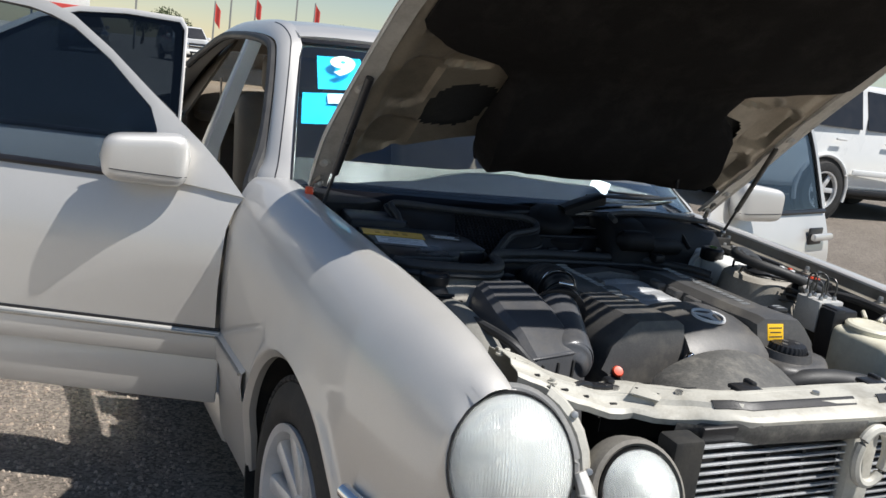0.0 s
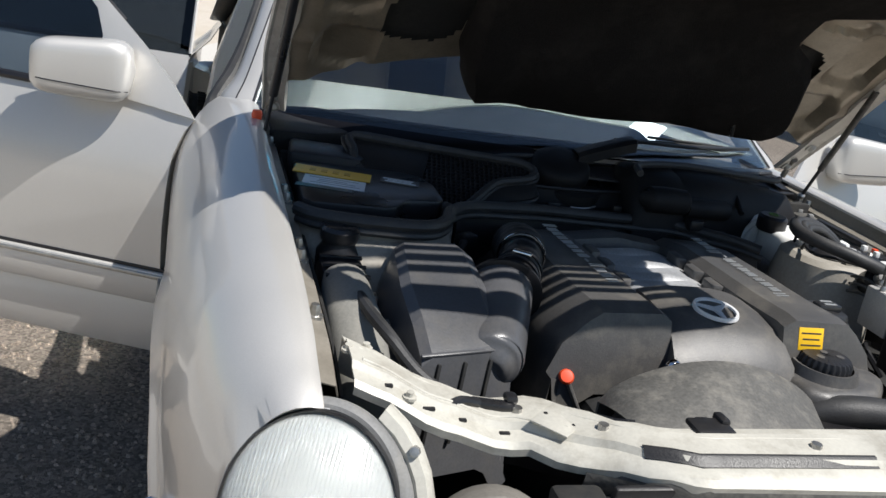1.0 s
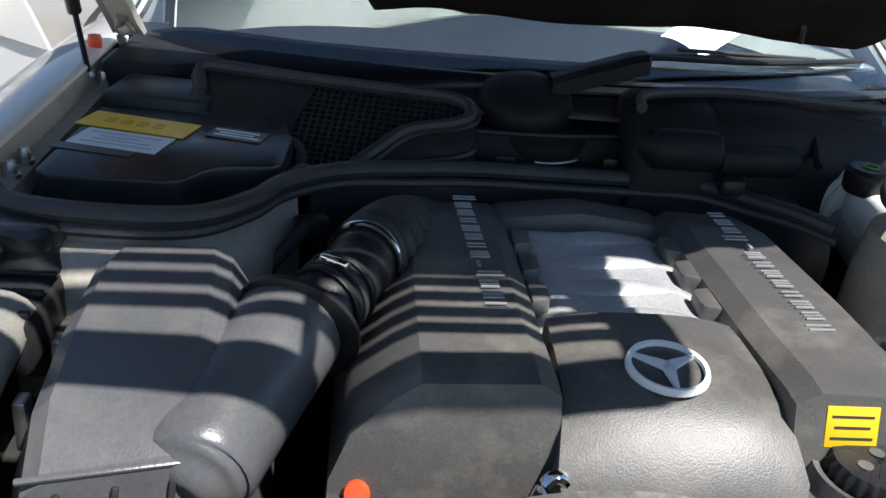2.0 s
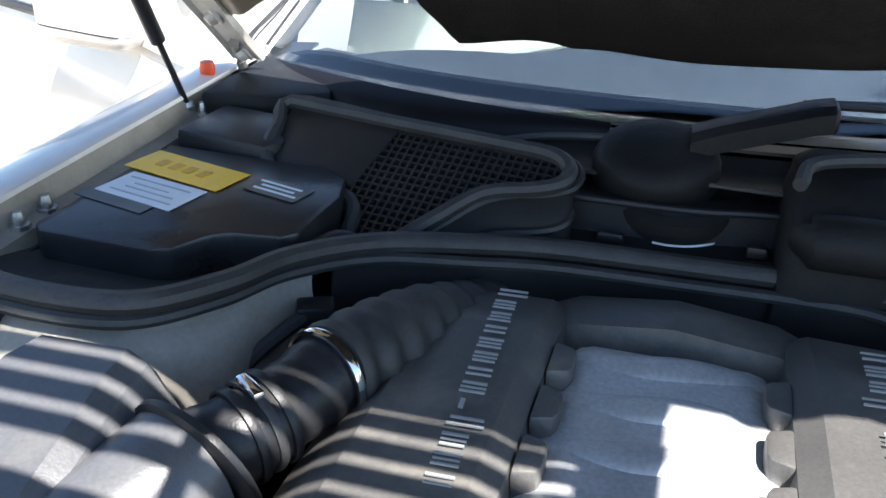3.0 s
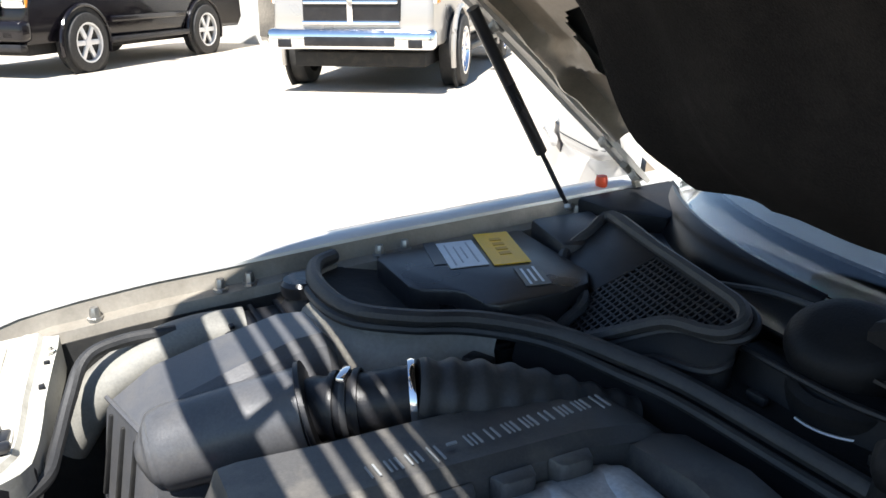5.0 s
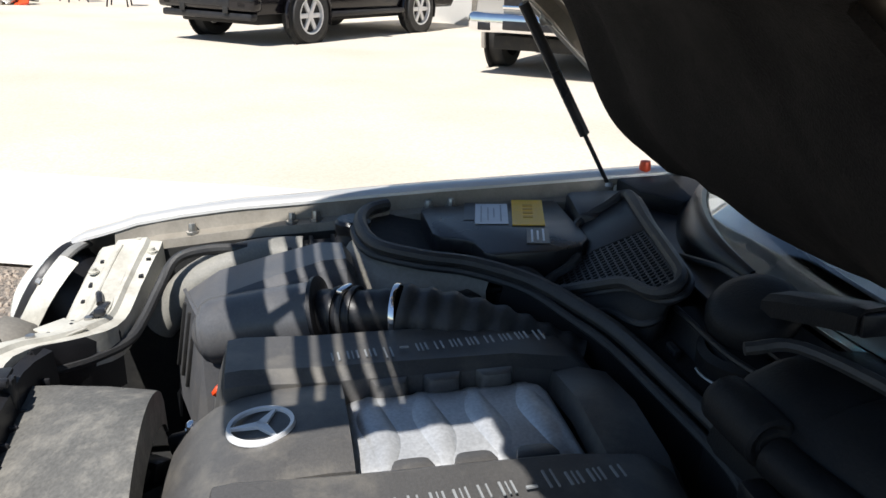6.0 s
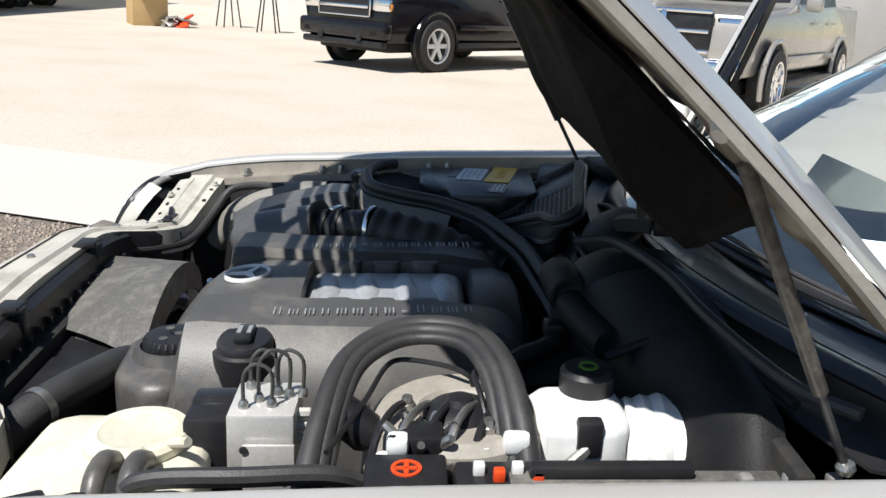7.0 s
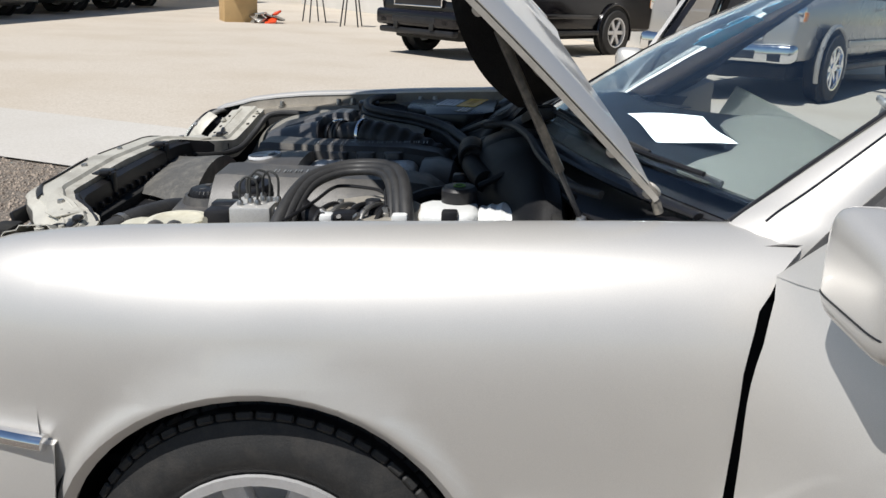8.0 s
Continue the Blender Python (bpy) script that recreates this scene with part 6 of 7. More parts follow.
for k in range(4):
    part("print_bar", add_box(B(), (-.632 + .022 * k, .3195 - .0055 * k, zl + .001), (.012, .018, .001), 0, pose(0, 0, 0, 0, 0, -14)), material("ochre_print", (.62, .33, .015), .5, 0, .02, 9, .02, 90, 0), lb)
lw = part("label_white", add_box(B(), (-.600, .243, zl), (.118, .060, .0012), 0, pose(0, 0, 0, 0, 0, -13)), LABEL, bat, "pale printed label")
part("label_film", add_box(B(), (-.625, .207, zl - .0006), (.105, .020, .0010), 0, pose(0, 0, 0, 0, 0, -13)), GLOSSY, lw, "clear film edge of the label")
for k in range(4):
    part("print_bar", add_box(B(), (-.602 + .004 * (k % 2), .224 + .012 * k, zl + .001), (.094 - .02 * (k % 3), .0022, .0008), 0, pose(0, 0, 0, 0, 0, -13)), material("grey_print", (.35, .38, .42), .5, 0, .02, 9, .02, 90, 0), lw)
ls = part("label_small", add_box(B(), (-.461, .291, zl), (.076, .038, .0012), 0, pose(0, 0, 0, 0, 0, -15)), SLEEVE, bat, "small dark data label with pale print")
for k in range(3):
    part("print_bar", add_box(B(), (-.462, .281 + .010 * k, zl + .001), (.062 - .014 * (k % 2), .0035, .0008), 0, pose(0, 0, 0, 0, 0, -15)), LABEL, ls)
part("module_box", add_prism(B(), [(-.672, .408), (-.528, .384), (-.512, .41), (-.520, .50), (-.66, .525)], .09, Matrix.Translation((0, 0, .825)), .010), BLACK, car, "black control module box")

# fresh-air grille with its lattice and seal
A, E1, E2 = Vector((-.500, .469, .938)), Vector((.9872, -.159, -.009)).normalized(), Vector((-.140, -.868, -.476)).normalized()
E3 = E1.cross(E2) if E1.cross(E2).z > 0 else E2.cross(E1)
OUT = [(-.033, -.006), (.13, -.002), (.30, .0), (.364, .003), (.392, .020), (.390, .045), (.362, .062), (.300, .085), (.255, .140), (.212, .196), (.182, .208), (.160, .190), (.153, .160), (.135, .140), (.10, .130), (.01, .120), (-.022, .090), (-.030, .045)]
OUT = [(a * .935, b * .91) for a, b in OUT]


def gpt(a, b, up=0.0):
    return A + E1 * a + E2 * b + E3 * up


def spans(k, axis):
    """Where the line of constant a (axis 0) or b (axis 1) lies inside the outline."""
    hits = []
    for p, q in zip(OUT, OUT[1:] + OUT[:1]):
        if (p[axis] - k) * (q[axis] - k) < 0:
            t = (k - p[axis]) / (q[axis] - p[axis])
            hits.append(lerp(p[1 - axis], q[1 - axis], t))
    hits.sort()
    return list(zip(hits[::2], hits[1::2]))


bm = B()
bm.faces.new([bm.verts.new(gpt(a, b, -.016)) for a, b in OUT])
gr = part("air_grille", bm, SHADE, car, "black fresh-air grille with a fine lattice", smooth=0)
bm = B()
k = .120
while k < .388:
    for b0, b1 in spans(k, 0):
        b0 = max(b0, .03 + (.14 - k) * 3.4) if k < .14 else b0
        if b1 - b0 > .01:
            add_box(bm, (0, 0, 0), (.0032, b1 - b0, .010), 0, Matrix.Translation(gpt(k, (b0 + b1) / 2, -.004)) @ Matrix((E1, E2, E3)).transposed().to_4x4())
    k += .0105
k = .010
while k < .20:
    for a0, a1 in spans(k, 1):
        a0 = max(a0, .135 - .2 * k if k < .10 else .02)
        if a1 - a0 > .01:
            add_box(bm, (0, 0, 0), (a1 - a0, .0032, .010), 0, Matrix.Translation(gpt((a0 + a1) / 2, k, -.0045)) @ Matrix((E1, E2, E3)).transposed().to_4x4())
    k += .0105
part("lattice", bm, BLACK, gr, smooth=0)
bm = B()
add_prism(bm, [(-.028, -.002), (.138, .004), (.118, .104), (-.01, .112), (-.024, .05)], .006, Matrix.Translation(gpt(0, 0, -.004)) @ Matrix((E1, E2, E3)).transposed().to_4x4(), .002)
part("blank_panel", bm, BLACK, gr)
ring = [gpt(a, b, .004) for a, b in OUT + OUT[:2]]
part("grille_seal", add_tube(B(), ring, .0095, 8, 4), RUBBER, gr)
part("grille_rim", add_tube(B(), [gpt(.17 + (a - .17) * 1.05, .08 + (b - .08) * 1.09, -.008) for a, b in OUT + OUT[:2]], .006, 8, 4), BLACK, gr)
skirt = [gpt(a, b, -.006) for a, b in OUT[3:16]]
part("grille_skirt", add_grid(B(), [[p, p + Vector((.004, -.014, -.016)), p + Vector((.006, -.022, -.028)), p + Vector((.006, -.026, -.055)), p + Vector((.008, -.03, -.12))] for p in catmull(skirt, 4)], .003), DUSTBLACK, gr)
part("skirt_ridge", add_tube(B(), [p + Vector((.006, -.026, -.034)) for p in skirt[:8]], .006, 8, 4), BLACK, gr)

# cowl below the windshield
def cowl_pt(u, v):
    b = ws_base(u)
    f = Vector((.70 * u, .43 + .14 * u * u, .935 - .02 * abs(u)))
    return lerp(b + Vector((0, 0, -.024)), f + Vector((0, 0, -.022)), v)


part("cowl_panel", add_grid(B(), [[cowl_pt(lerp(-.97, .97, j / 24), v) + Vector((0, 0, -.010 * math.sin(v * 3.14))) for j in range(25)] for v in (0, .25, .5, .75, 1)], .004), BLACK, car, "black plastic cowl below the windshield")
part("cowl_shelf", add_grid(B(), [[ws_base(lerp(-.97, .97, j / 24)) + Vector((0, dy, dz)) for j in range(25)] for dy, dz in ((.004, -.014), (.08, -.020), (.16, -.026), (.24, -.034))], .004), BLACK, car, "black shelf below the windshield glass")
rows = []
for k in range(25):
    u = lerp(-.975, -.15, k / 24)
    w = .052 * smooth01((k + 2) / 6) * (1 - .8 * smooth01((k - 12) / 12)) + .004
    top = ws_base(u) + Vector((0, -.002, .004))
    rows.append([top, top + Vector((0, -.16 * w, .05 * w)), top + Vector((0, -.40 * w, -.06 * w)), top + Vector((0, -.66 * w, -.28 * w)), top + Vector((0, -.88 * w, -.62 * w)), top + Vector((0, -w, -1.05 * w))])
part("cowl_trim", add_grid(B(), rows, .004), TRIMGLOSS, car, "glossy black windshield trim")
part("trim_lip", add_tube(B(), [r[-1] + Vector((0, -.004, .002)) for r in rows[::3]], .005, 8, 4), RUBBER, car)
part("cowl_trim", add_tube(B(), [ws_base(u) + Vector((0, -.02, -.006)) for u in [lerp(.96, .25, k / 6) for k in range(7)]], [.012, .018, .02, .02, .02, .016, .010], 10, 5, .5), GLOSSY, car, "glossy black windshield trim")
part("cowl_corner", add_prism(B(), [(-.70, .52), (-.60, .53), (-.52, .58), (-.55, .66), (-.70, .74)], .06, Matrix.Translation((0, 0, .868)), .008), DUSTBLACK, car, "black cowl corner cover")
# wiper drive dome and arm
dome = part("wiper_dome", add_lathe(B(), [(0, .026), (.040, .025), (.059, .021), (.070, .012), (.075, .0), (.076, -.022), (.070, -.032), (.05, -.034)], Matrix.Translation((.003, .458, .934)) @ pose(0, 0, 0, 28), 40, (1, .80)), DUSTBLACK, car, "rounded black wiper drive cap")
drum = part("wiper_drum", add_lathe(B(), [(.078, .05), (.088, .044), (.092, .02), (.094, -.04), (.106, -.048), (.108, -.09)], Matrix.Translation((.03, .478, .862)) @ pose(0, 0, 0, 12), 40), DUSTBLACK, car, "dusty black wiper drum with a bright arc slot")
dm = Matrix.Translation((.03, .478, .862)) @ pose(0, 0, 0, 12)
part("drum_slot", add_tube(B(), [dm @ Vector((.0935 * math.cos(a), .0935 * math.sin(a), .022 + .020 * smooth01((a + .9) / .8))) for a in [radians(-100 + 9 * k) for k in range(10)]], .0022, 6, 3), STEEL, drum)
wiper = part("wiper_arm", add_grid(B(), [[Vector((x, y + .02 * dy, z + dz)) for dy, dz in ((-1.1, -.018), (-1.1, .002), (-.7, .008), (.6, .009), (1.0, .004), (1.0, -.018))] for x, y, z in ((.040, .470, .962), (.075, .474, .974), (.12, .482, .986), (.17, .488, 1.000), (.190, .492, 1.003))], .004), DUSTBLACK, car, "black single wiper arm and blade")
for ob in (dome, drum, wiper):
    ob.location = (-.052, .0, -.008)
part("arm_cap", add_box(B(), (.19, .492, .996), (.012, .040, .028), .004), BLACK, wiper)
part("arm_rod", add_tube(B(), [(.18, .505, 1.005), (.40, .575, .992), (.56, .655, .985), (.68, .735, .975)], .0048, 8, 6), BLACK, wiper)
part("blade", add_tube(B(), [(.16, .525, .998), (.34, .57, .996), (.52, .645, .983), (.69, .765, .960)], .0042, 8, 6, 1.4), RUBBER, wiper)
part("bridge", add_tube(B(), [(.26, .55, 1.010), (.40, .59, 1.002), (.55, .665, .986)], .0035, 8, 5), RUBBER, wiper)
# cabin filter housing
prof = [(.330, .79), (.334, .868), (.346, .905), (.368, .932), (.400, .946), (.44, .952), (.50, .945), (.52, .90)]
hous = part("filter_housing", add_grid(B(), [[Vector((x, y + .10 * smooth01((x - .2) / .45) * (1 - smooth01((y - .33) / .2)), z - .10 * dz - .030 * smooth01((x - .3) / .35))) for y, z in prof] for x, dz in ((.128, 1.0), (.132, .35), (.142, .1), (.160, 0), (.25, 0), (.26, .04), (.27, 0), (.40, 0), (.52, .05), (.62, .15), (.66, .6))], .004), DUSTBLACK, car, "large rounded black air housing below the cowl")
hous.location = (-.032, .0, .0)
part("housing_drum", add_tube(B(), [(.150, .334, .906), (.155, .334, .906), (.20, .336, .906), (.246, .338, .904), (.252, .338, .904)], [.016, .029, .030, .029, .016], 20, 4), DUSTBLACK, hous)
part("housing_pipe", add_tube(B(), [(.252, .340, .893), (.31, .350, .890), (.38, .372, .884)], .023, 16, 4), DUSTBLACK, hous)
part("housing_lip", add_tube(B(), [(.135, .36, .955), (.16, .415, .962), (.30, .455, .962), (.45, .475, .952), (.60, .52, .935), (.66, .57, .93)], .008, 8, 5), RUBBER, hous)
part("housing_rib", add_tube(B(), [(.42, .36, .885), (.43, .42, .915), (.425, .473, .922), (.50, .50, .918), (.60, .53, .91)], .007, 8, 5), DUSTBLACK, hous)
part("housing_foot", add_box(B(), (.272, .315, .862), (.035, .03, .026), .006), BLACK, hous)
skirt_rows = [[Vector((x, y + .02 * smooth01((x + .02) / .14), z)) for y, z in ((.440, .893), (.412, .893), (.404, .889), (.398, .872), (.388, .858), (.366, .852), (.362, .840), (.362, .80))] for x in [lerp(-.150, .118, k / 10) for k in range(11)]]
skirt = part("cowl_skirt", add_grid(B(), skirt_rows, .003), DUSTBLACK, car, "dusty black skirt panel below the wiper drive")
part("skirt_lip", add_tube(B(), [r[2] + Vector((0, -.002, .003)) for r in skirt_rows[::2]], .0045, 8, 4), BLACK, skirt)
part("skirt_clip", add_box(B(), (-.085, .372, .862), (.030, .010, .012), .003), BLACK, skirt)
part("skirt_clip", add_box(B(), (.075, .380, .864), (.022, .012, .014), .003), BLACK, skirt)
part("skirt_ledge", add_box(B(), (0, .43, .868), (.30, .02, .012), .003), BLACK, car)
part("wiring_loom", add_tube(B(), [(-.62, .44, .86), (-.45, .40, .83), (-.36, .33, .82), (-.30, .30, .83)], .012, 8, 6), RUBBER, car)
part("plenum_hose", add_tube(B(), [(-.40, .21, .86), (-.37, .25, .87), (-.345, .28, .84), (-.34, .30, .80)], .013, 10, 5), RUBBER, car)

# brake fluid tank, booster, anti-lock block
tank = part("brake_reservoir", add_prism(B(), [(.400, .255), (.425, .235), (.505, .240), (.515, .26), (.515, .335), (.495, .352), (.42, .352), (.400, .335)], .085, Matrix.Translation((0, 0, .792)), .014, 3), WHITE, car, "white plastic brake fluid reservoir")
tank.location = (.034, .012, -.006)
part("cap", add_lathe(B(), [(.030, .868), (.034, .874), (.034, .900), (.029, .906), (0, .907)], pose(.415, .312, 0), 24), BLACK, tank, "black ribbed cap")
part("cap_mark", add_lathe(B(), [(.012, .9065), (.012, .9085), (.008, .9085), (.008, .9065)], pose(.415, .312, 0), 20), material("green_mark", (.10, .22, .03), .5, 0, .02, 9, .02, 90, 0), tank)
part("level_sensor", add_box(B(), (.508, .300, .862), (.022, .030, .045), .005), BLACK, tank)
part("sensor_lead", add_tube(B(), [(.515, .297, .85), (.54, .26, .83), (.57, .22, .80)], .007, 8, 4), STEEL, tank)
boost = part("brake_booster", add_tube(B(), [(.458, .355, .808), (.462, .40, .808), (.468, .46, .803)], [.060, .068, .064], 28, 10, ripple=(5, .03)), WHITE, car, "pale ribbed brake booster housing")
boost.location = (.026, .010, .0)
part("master_cylinder", add_tube(B(), [(.45, .20, .78), (.45, .28, .78), (.455, .36, .80)], .028, 16, 4), ALLOY, car)
part("blue_cap", add_box(B(), (.398, .488, .83), (.030, .026, .036), .007), BLUE, car, "pale blue filler cap")
ab = part("brake_valve_block", add_box(B(), (.480, -.063, .832), (.088, .078, .082), .004), PALEMETAL, car, "machined aluminium anti-lock valve block")
part("block_plate", add_box(B(), (.532, -.052, .805), (.005, .060, .070), .002), PALEMETAL, ab)
for x, y, h, dx, dy in ((.505, -.085, .052, -.004, .032), (.488, -.070, .060, -.012, .034), (.470, -.050, .056, .004, .030), (.455, -.085, .046, -.010, .028)):
    for q in (0, 1):
        part("port", add_lathe(B(), [(.006, 0), (.006, .007), (.004, .011), (0, .011)], pose(x + dx * q, y + dy * q, .872), 10), STEEL, ab)
    part("brake_pipe", add_tube(B(), [(x, y, .875), (x, y, .872 + h * .7), (x + dx * .15, y + dy * .15, .872 + h * .95), (x + dx * .6, y + dy * .5, .875 + h), (x + dx, y + dy, .872 + h * .82), (x + dx, y + dy, .875)], .0024, 8, 6), PIPE, ab)
for k, z in enumerate((.825, .842, .858)):
    part("brake_pipe", add_tube(B(), [(.49, -.028, z), (.485, .0, z + .004), (.475, .03, z + .008), (.47, .06, z)], .0030, 8, 5), PIPE, ab)
    part("pipe_nut", add_lathe(B(), [(.007, -.008), (.007, .008), (.004, .012)], Matrix.Translation((.49, -.018, z)) @ Vector((0, 1, 0)).to_track_quat('Z', 'Y').to_matrix().to_4x4(), 8), PALEMETAL, ab)
part("pipe_frame", add_tube(B(), [(.60, .02, .87), (.50, .055, .880), (.43, .075, .888), (.40, .095, .886), (.41, .14, .885), (.43, .17, .884), (.435, .185, .87), (.435, .19, .82)], .0035, 8, 6), BLACK, car)
part("pipe_frame", add_tube(B(), [(.56, .205, .84), (.50, .19, .885), (.45, .185, .892), (.44, .215, .892), (.45, .232, .88), (.452, .235, .80)], .0035, 8, 6), BLACK, car)
for dz, dy in ((.02, -.02), (-.015, 0), (-.02, .025)):
    part("bore", add_lathe(B(), [(0, .001), (.005, .001), (.005, 0)], Matrix.Translation((.5355, -.06 + dy, .815 + dz)) @ Vector((1, 0, 0)).to_track_quat('Z', 'Y').to_matrix().to_4x4(), 10), INK, ab)
part("valve_cover", add_box(B(), (.478, -.128, .80), (.085, .05, .13), .006), BLACK, car, "black valve motor cover")
part("valve_plug", add_box(B(), (.46, -.11, .855), (.035, .085, .03), .006), GLOSSY, car)
part("loop_pipe", add_tube(B(), [(.635, -.19, .74), (.635, -.185, .83), (.635, -.16, .858), (.635, -.06, .862), (.62, .02, .855), (.60, .06, .83)], .011, 10, 6), RUBBER, car)
part("connector", add_box(B(), (.645, -.145, .80), (.035, .04, .035), .006), BLACK, car)
part("connector_tab", add_box(B(), (.645, -.15, .822), (.02, .028, .012), .004), RED, car, "orange-red connector tab")
# big looped hose bundle round the tower
LOOP = [(.645, -.015, .75), (.605, -.004, .83), (.53, .008, .878), (.445, .028, .906), (.388, .075, .918), (.372, .130, .922), (.405, .188, .924), (.475, .218, .914), (.545, .232, .882), (.595, .240, .835), (.615, .244, .77)]
for r, f, dz in ((.0135, 1.0, 0), (.0115, .885, -.002), (.008, .79, -.006)):
    part("hose_loop", add_tube(B(), [(.51 + (x - .51) * f, .105 + (y - .105) * f, z + dz) for x, y, z in LOOP], r, 12, 7), RUBBER, car, "thick looped black hose")
for k in range(5):
    y = .06 + .028 * k
    part("brake_pipe", add_tube(B(), [(.60, y, .80), (.57, y + .01, .865 + .006 * (k % 2)), (.52, y + .03, .88), (.48, y + .05, .86), (.46, y + .08, .80)], .005, 8, 5), STEEL if k % 2 else BLACK, car)
for k, p in enumerate(((.585, .08, .845), (.56, .12, .86), (.59, .15, .84), (.575, .19, .85), (.61, .12, .82), (.60, .20, .82))):
    part("pipe_fitting", add_lathe(B(), [(0, .016), (.008, .014), (.010, .004), (.012, 0), (.010, -.014)], Matrix.Translation(p), 10), STEEL if k % 3 else WHITE, car)
sol = part("solenoid", add_lathe(B(), [(0, .05), (.018, .048), (.024, .04), (.024, .0), (.018, -.01)], Matrix.Translation((.515, .060, .845)) @ Vector((-.3, -.8, .5)).to_track_quat('Z', 'Y').to_matrix().to_4x4(), 20), BLACK, car, "black round solenoid with pale tip")
part("solenoid_tip", add_lathe(B(), [(0, .075), (.009, .073), (.010, .048)], Matrix.Translation((.515, .060, .845)) @ Vector((-.3, -.8, .5)).to_track_quat('Z', 'Y').to_matrix().to_4x4(), 12), TANPAINT, sol)
hub = part("pipe_block", add_box(B(), (.565, .120, .862), (.045, .05, .035), .006), BLACK, car, "black pipe junction block")
for k in range(7):
    a = 2 * math.pi * k / 7
    part("pipe_stub", add_lathe(B(), [(.006, 0), (.006, .018), (.0045, .022), (0, .022)], Matrix.Translation((.565 + .022 * math.cos(a), .120 + .026 * math.sin(a), .866)) @ Vector((math.cos(a), math.sin(a), .9)).to_track_quat('Z', 'Y').to_matrix().to_4x4(), 8), STEEL if k % 2 else BLACK, hub)
part("white_clip", add_box(B(), (.585, .095, .872), (.028, .024, .02), .006), WHITE, car)
part("white_clip", add_box(B(), (.575, .225, .868), (.02, .03, .024), .006), WHITE, car)
# fuse box beside the fender
fuse = part("fuse_box", add_box(B(), (.640, .105, .86), (.065, .085, .03), .006), BLACK, car, "black fuse box with a red mark")
part("mark", add_lathe(B(), [(.016, .0), (.016, .002), (.012, .002), (.012, 0)], pose(.640, .105, .8745), 20), RED, fuse)
part("mark", add_box(B(), (.640, .105, .8758), (.022, .005, .002), 0), RED, fuse)
part("mark", add_box(B(), (.640, .105, .8758), (.005, .022, .002), 0), RED, fuse)
part("fuse_tray", add_box(B(), (.640, .21, .845), (.07, .11, .04), .006), BLACK, car)
for k in range(4):
    part("fuse", add_box(B(), (.632 + .012 * (k % 2), .18 + .02 * k, .870), (.012, .012, .014), .002), RED if k % 2 else WHITE, car)
part("wing_ledge", add_box(B(), (.655, .36, .858), (.055, .30, .018), .005), SCUFFED, car)
part("ledge_rail", add_box(B(), (.640, .315, .874), (.02, .17, .014), .005), BLACK, car)
for k in range(3):
    part("wing_clip", add_box(B(), (.655, .45 + .045 * k, .870), (.016, .014, .014), .004), GREYRUBBER, car)

# washer tank, caps, hoses
wash = part("washer_tank", add_prism(B(), [(.405, -.33), (.43, -.355), (.60, -.36), (.655, -.33), (.655, -.17), (.62, -.14), (.45, -.14), (.41, -.17)], .16, Matrix.Translation((0, 0, .665)), .02, 3), TANK, car, "yellowed white washer fluid tank")
wash.location = (.026, .020, .008)
part("cap", add_lathe(B(), [(.058, .822), (.062, .828), (.062, .836), (.057, .841), (.045, .842), (.040, .839), (0, .839)], pose(.485, -.225, 0), 32), TANK, wash, "pale yellow washer cap with tabs")
for a in (20, 55):
    part("cap_tab", add_tube(B(), [(.485 + .055 * math.cos(radians(a)), -.225 + .055 * math.sin(radians(a)), .842), (.485 + .085 * math.cos(radians(a)), -.225 + .085 * math.sin(radians(a)), .852)], .006, 8, 3), TANK, wash)
for k in range(2):
    part("grey_hose", add_tube(B(), [(.545, -.235 + .035 * k, .835), (.575, -.235 + .035 * k, .850), (.61, -.235 + .036 * k, .835), (.64, -.232 + .036 * k, .76), (.65, -.23 + .036 * k, .70)], .0125, 12, 6), COVER, wash, "grey rubber washer hose")
part("pump_plug", add_box(B(), (.625, -.30, .832), (.022, .045, .022), .006, pose(0, 0, 0, 0, 0, 25)), BLACK, wash)
part("pump_lead", add_tube(B(), [(.625, -.275, .835), (.62, -.24, .84), (.63, -.20, .82)], .004, 6, 4), BLACK, wash)
neck = part("coolant_tank", add_prism(B(), [(.095, -.315), (.13, -.338), (.245, -.325), (.30, -.27), (.295, -.225), (.098, -.215)], .135, Matrix.Translation((0, 0, .660)), .018, 3), COVER, car, "grey coolant header with a ribbed black cap")
rows = []
for r, h in ((.041, .790), (.044, .794), (.044, .818), (.040, .825), (.030, .8265), (.0, .8265)):
    rows.append([Vector((.177 + math.cos(a) * (r + (.0016 * math.cos(a * 26) if .79 < h < .82 else 0)), -.253 + math.sin(a) * (r + (.0016 * math.cos(a * 26) if .80 < h < .83 else 0)), h)) for a in [2 * math.pi * k / 156 for k in range(157)]])
bm = add_grid(B(), rows)
part("cap", bm, BLACK, neck, "ribbed black coolant cap")
for k in range(3):
    part("cap_mark", add_lathe(B(), [(0, .0365), (.007, .0365), (.007, .034)], pose(.158 + .020 * k, -.262 + .018 * (k % 2), .791), 10), COVER, neck)
part("oil_filler", add_lathe(B(), [(.046, .77), (.046, .838), (.040, .842)], pose(.262, -.128, 0), 28), BLACK, left_cover, "black oil filler neck and cap")
capm = pose(.262, -.128, .838, 0, 8, 0)
part("cap", add_lathe(B(), [(.040, .0), (.040, .014), (.036, .020), (0, .021)], capm, 28), GLOSSY, left_cover)
part("cap_grip", add_box(B(), (.262, -.128, .862), (.050, .026, .014), .005), GLOSSY, left_cover)
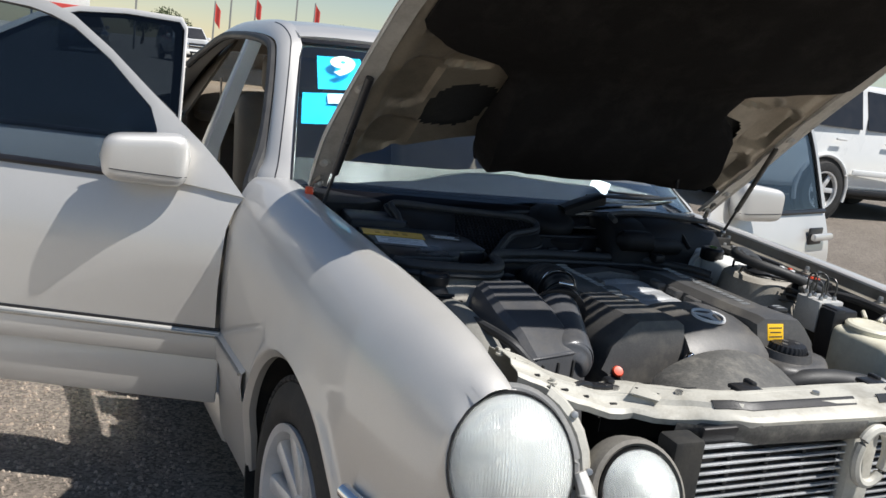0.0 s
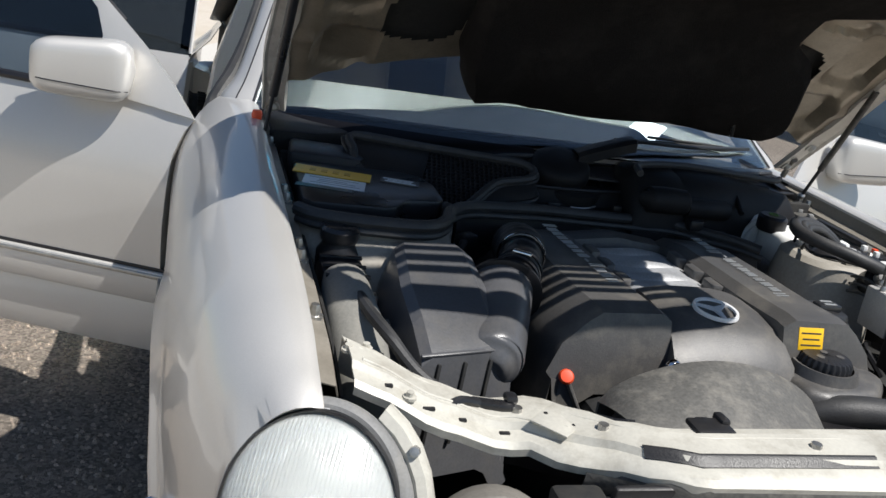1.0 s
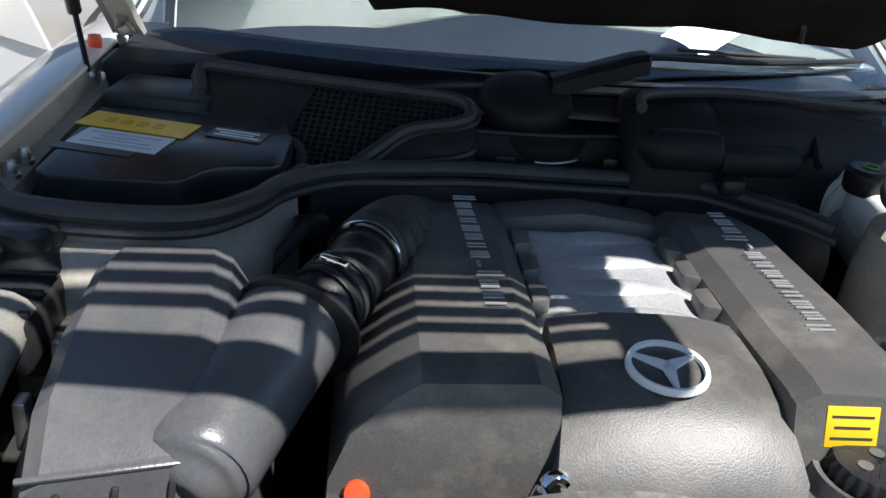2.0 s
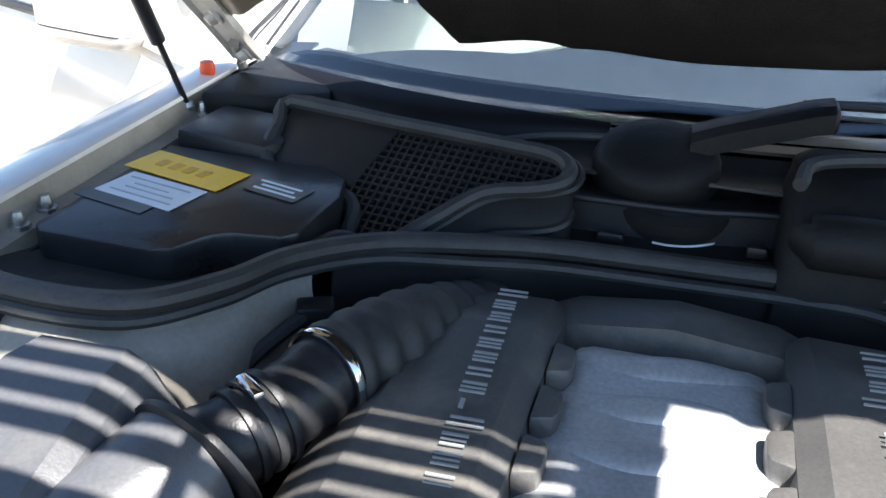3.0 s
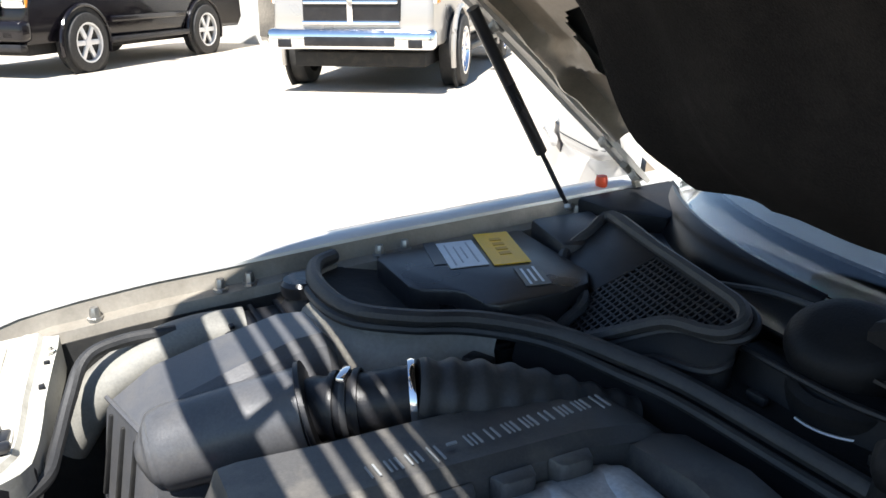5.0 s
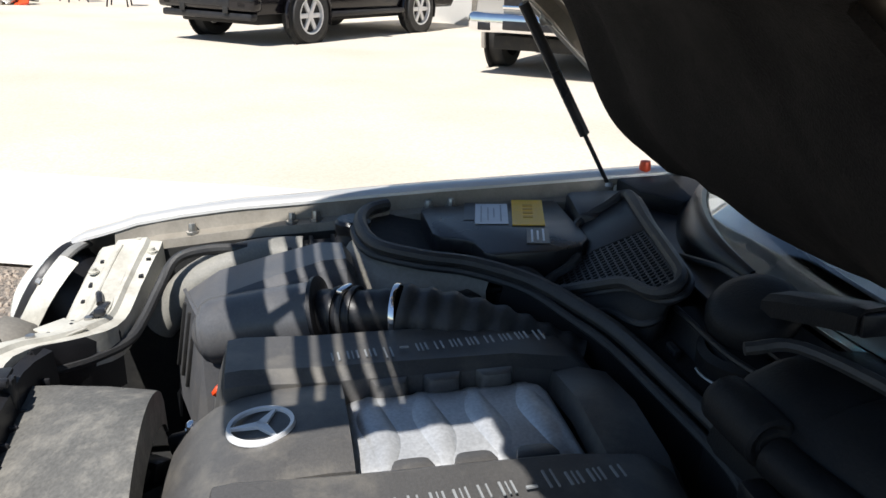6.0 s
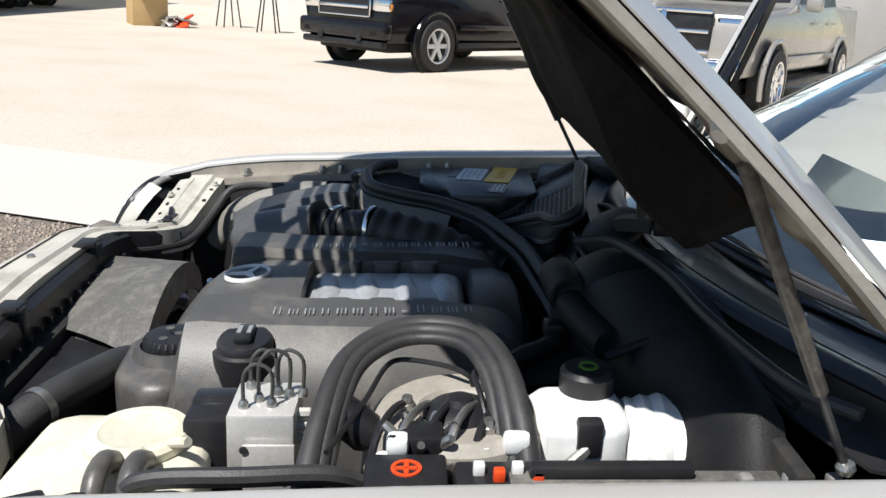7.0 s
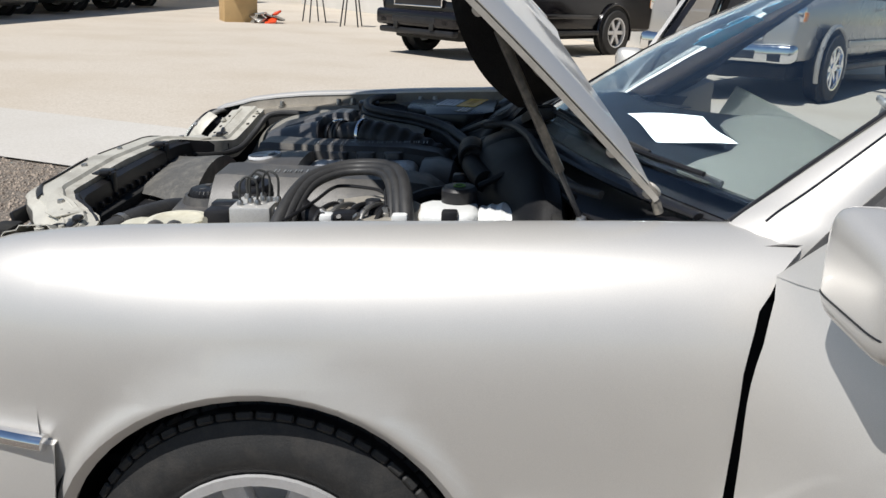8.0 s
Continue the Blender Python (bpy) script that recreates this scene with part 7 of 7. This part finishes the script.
for dx in (-.007, .007):
    part("cap_print", add_box(B(), (.262, -.128 + dx, .8695), (.026, .006, .001), 0), SILVERINK, left_cover)
# radiator air panel, fan shroud, hoses
rows = []
for i in range(25):
    u = i / 24
    front, rear = Vector((lerp(-.275, .012, u), -.488 - .018 * u, lerp(.798, .767, u))), Vector((lerp(-.262, .125, u), -.318, .755 + .008 * (1 - u) + .076 * math.sin(math.pi * u) ** .62))
    rows.append([lerp(front, rear, v) + Vector((0, 0, .008 * math.sin(math.pi * min(1, v)) - (.05 if v > 1 else 0) - (.02 if v < 0 else 0))) for v in (-.03, 0, .2, .4, .6, .8, .96, 1.0, 1.015)])
part("air_duct_panel", add_grid(B(), rows, .004), SCUFFED, car, "dusty scuffed plastic radiator air panel")
part("duct_box", add_prism(B(), [(.010, -.508), (.36, -.50), (.31, -.405), (.155, -.338), (.035, -.348)], .075, Matrix.Translation((0, 0, .682)), .008), BLACK, car, "black air duct box")
part("radiator", add_box(B(), (0, -.50, .60), (.70, .06, .36), .008), SHADE, car)
part("fan_shroud", add_lathe(B(), [(.15, -.03), (.155, .0), (.13, .02), (.0, .03)], Matrix.Translation((-.02, -.42, .62)) @ Vector((0, 1, .05)).to_track_quat('Z', 'Y').to_matrix().to_4x4(), 40), COVER, car, "dusty grey fan shroud")
part("coolant_rim", add_lathe(B(), [(.047, .786), (.049, .811), (.055, .812), (.066, .780)], pose(.177, -.253, 0), 36), COVER, neck)
part("radiator_hose", add_tube(B(), [(.46, -.46, .72), (.38, -.44, .75), (.30, -.40, .772), (.22, -.36, .775), (.15, -.335, .765), (.10, -.31, .74)], .027, 16, 7), RUBBER, car, "thick black radiator hose")
part("hose_clamp", add_lathe(B(), [(.028, -.006), (.030, -.006), (.030, .006), (.028, .006)], Matrix.Translation((.31, -.405, .770)) @ Vector((-.9, .4, .1)).to_track_quat('Z', 'Y').to_matrix().to_4x4(), 24), STEEL, car)
part("loom_conduit", add_tube(B(), [(-.27, -.512, .80), (-.325, -.488, .794), (-.385, -.430, .784), (-.44, -.388, .782), (-.50, -.372, .788), (-.56, -.350, .820), (-.598, -.322, .858), (-.615, -.27, .866), (-.62, -.20, .862)], .0095, 10, 6), RUBBER, car, "black corrugated wiring conduit")
part("loom_conduit", add_tube(B(), [(-.22, -.515, .79), (-.10, -.525, .785), (.05, -.53, .785), (.16, -.53, .79)], .009, 8, 6), RUBBER, car)
# oil dipstick and pipework in front of the engine
dip = part("dipstick", add_tube(B(), [(-.20, -.26, .60), (-.25, -.245, .70), (-.284, -.240, .762)], .004, 8, 4), STEEL, car, "dipstick with an orange-red grip")
part("grip", add_lathe(B(), [(0, .005), (.010, .004), (.0125, 0), (.010, -.006), (0, -.010)], Matrix.Translation((-.284, -.240, .764)) @ Vector((-.2, -.7, .6)).to_track_quat('Z', 'Y').to_matrix().to_4x4(), 16), RED, dip)
part("steel_loop", add_tube(B(), [(-.135, -.26, .70), (-.13, -.265, .78), (-.115, -.262, .805), (-.10, -.26, .78), (-.098, -.262, .69)], .007, 10, 6), CHROME, car, "bent bright steel pipe")
rng = random.Random(11)
for k in range(14):
    x, y = rng.uniform(-.40, .12), rng.uniform(-.40, -.26)
    part("small_fitting", add_box(B(), (x, y, rng.uniform(.66, .715)), (rng.uniform(.02, .05), rng.uniform(.02, .05), rng.uniform(.02, .05)), .006, pose(0, 0, 0, rng.uniform(-30, 30), rng.uniform(-30, 30), rng.uniform(0, 90))), (BLACK, STEEL, ALLOY, SHADE)[k % 4], car)
for k in range(10):
    x, y = rng.uniform(-.66, .66), rng.uniform(-.30, .0)
    part("cable", add_tube(B(), [(x, y, .68), (x + rng.uniform(-.08, .08), y + .05, .72), (x + rng.uniform(-.1, .1), y + .12, .70), (x + rng.uniform(-.12, .12), y + .2, .66)], rng.uniform(.004, .008), 6, 5), BLACK, car)
for x, y in ((-.58, -.05), (-.60, .03), (-.50, .06)):
    part("bracket", add_box(B(), (x, y, .80), (.03, .04, .02), .004), STEEL, car)
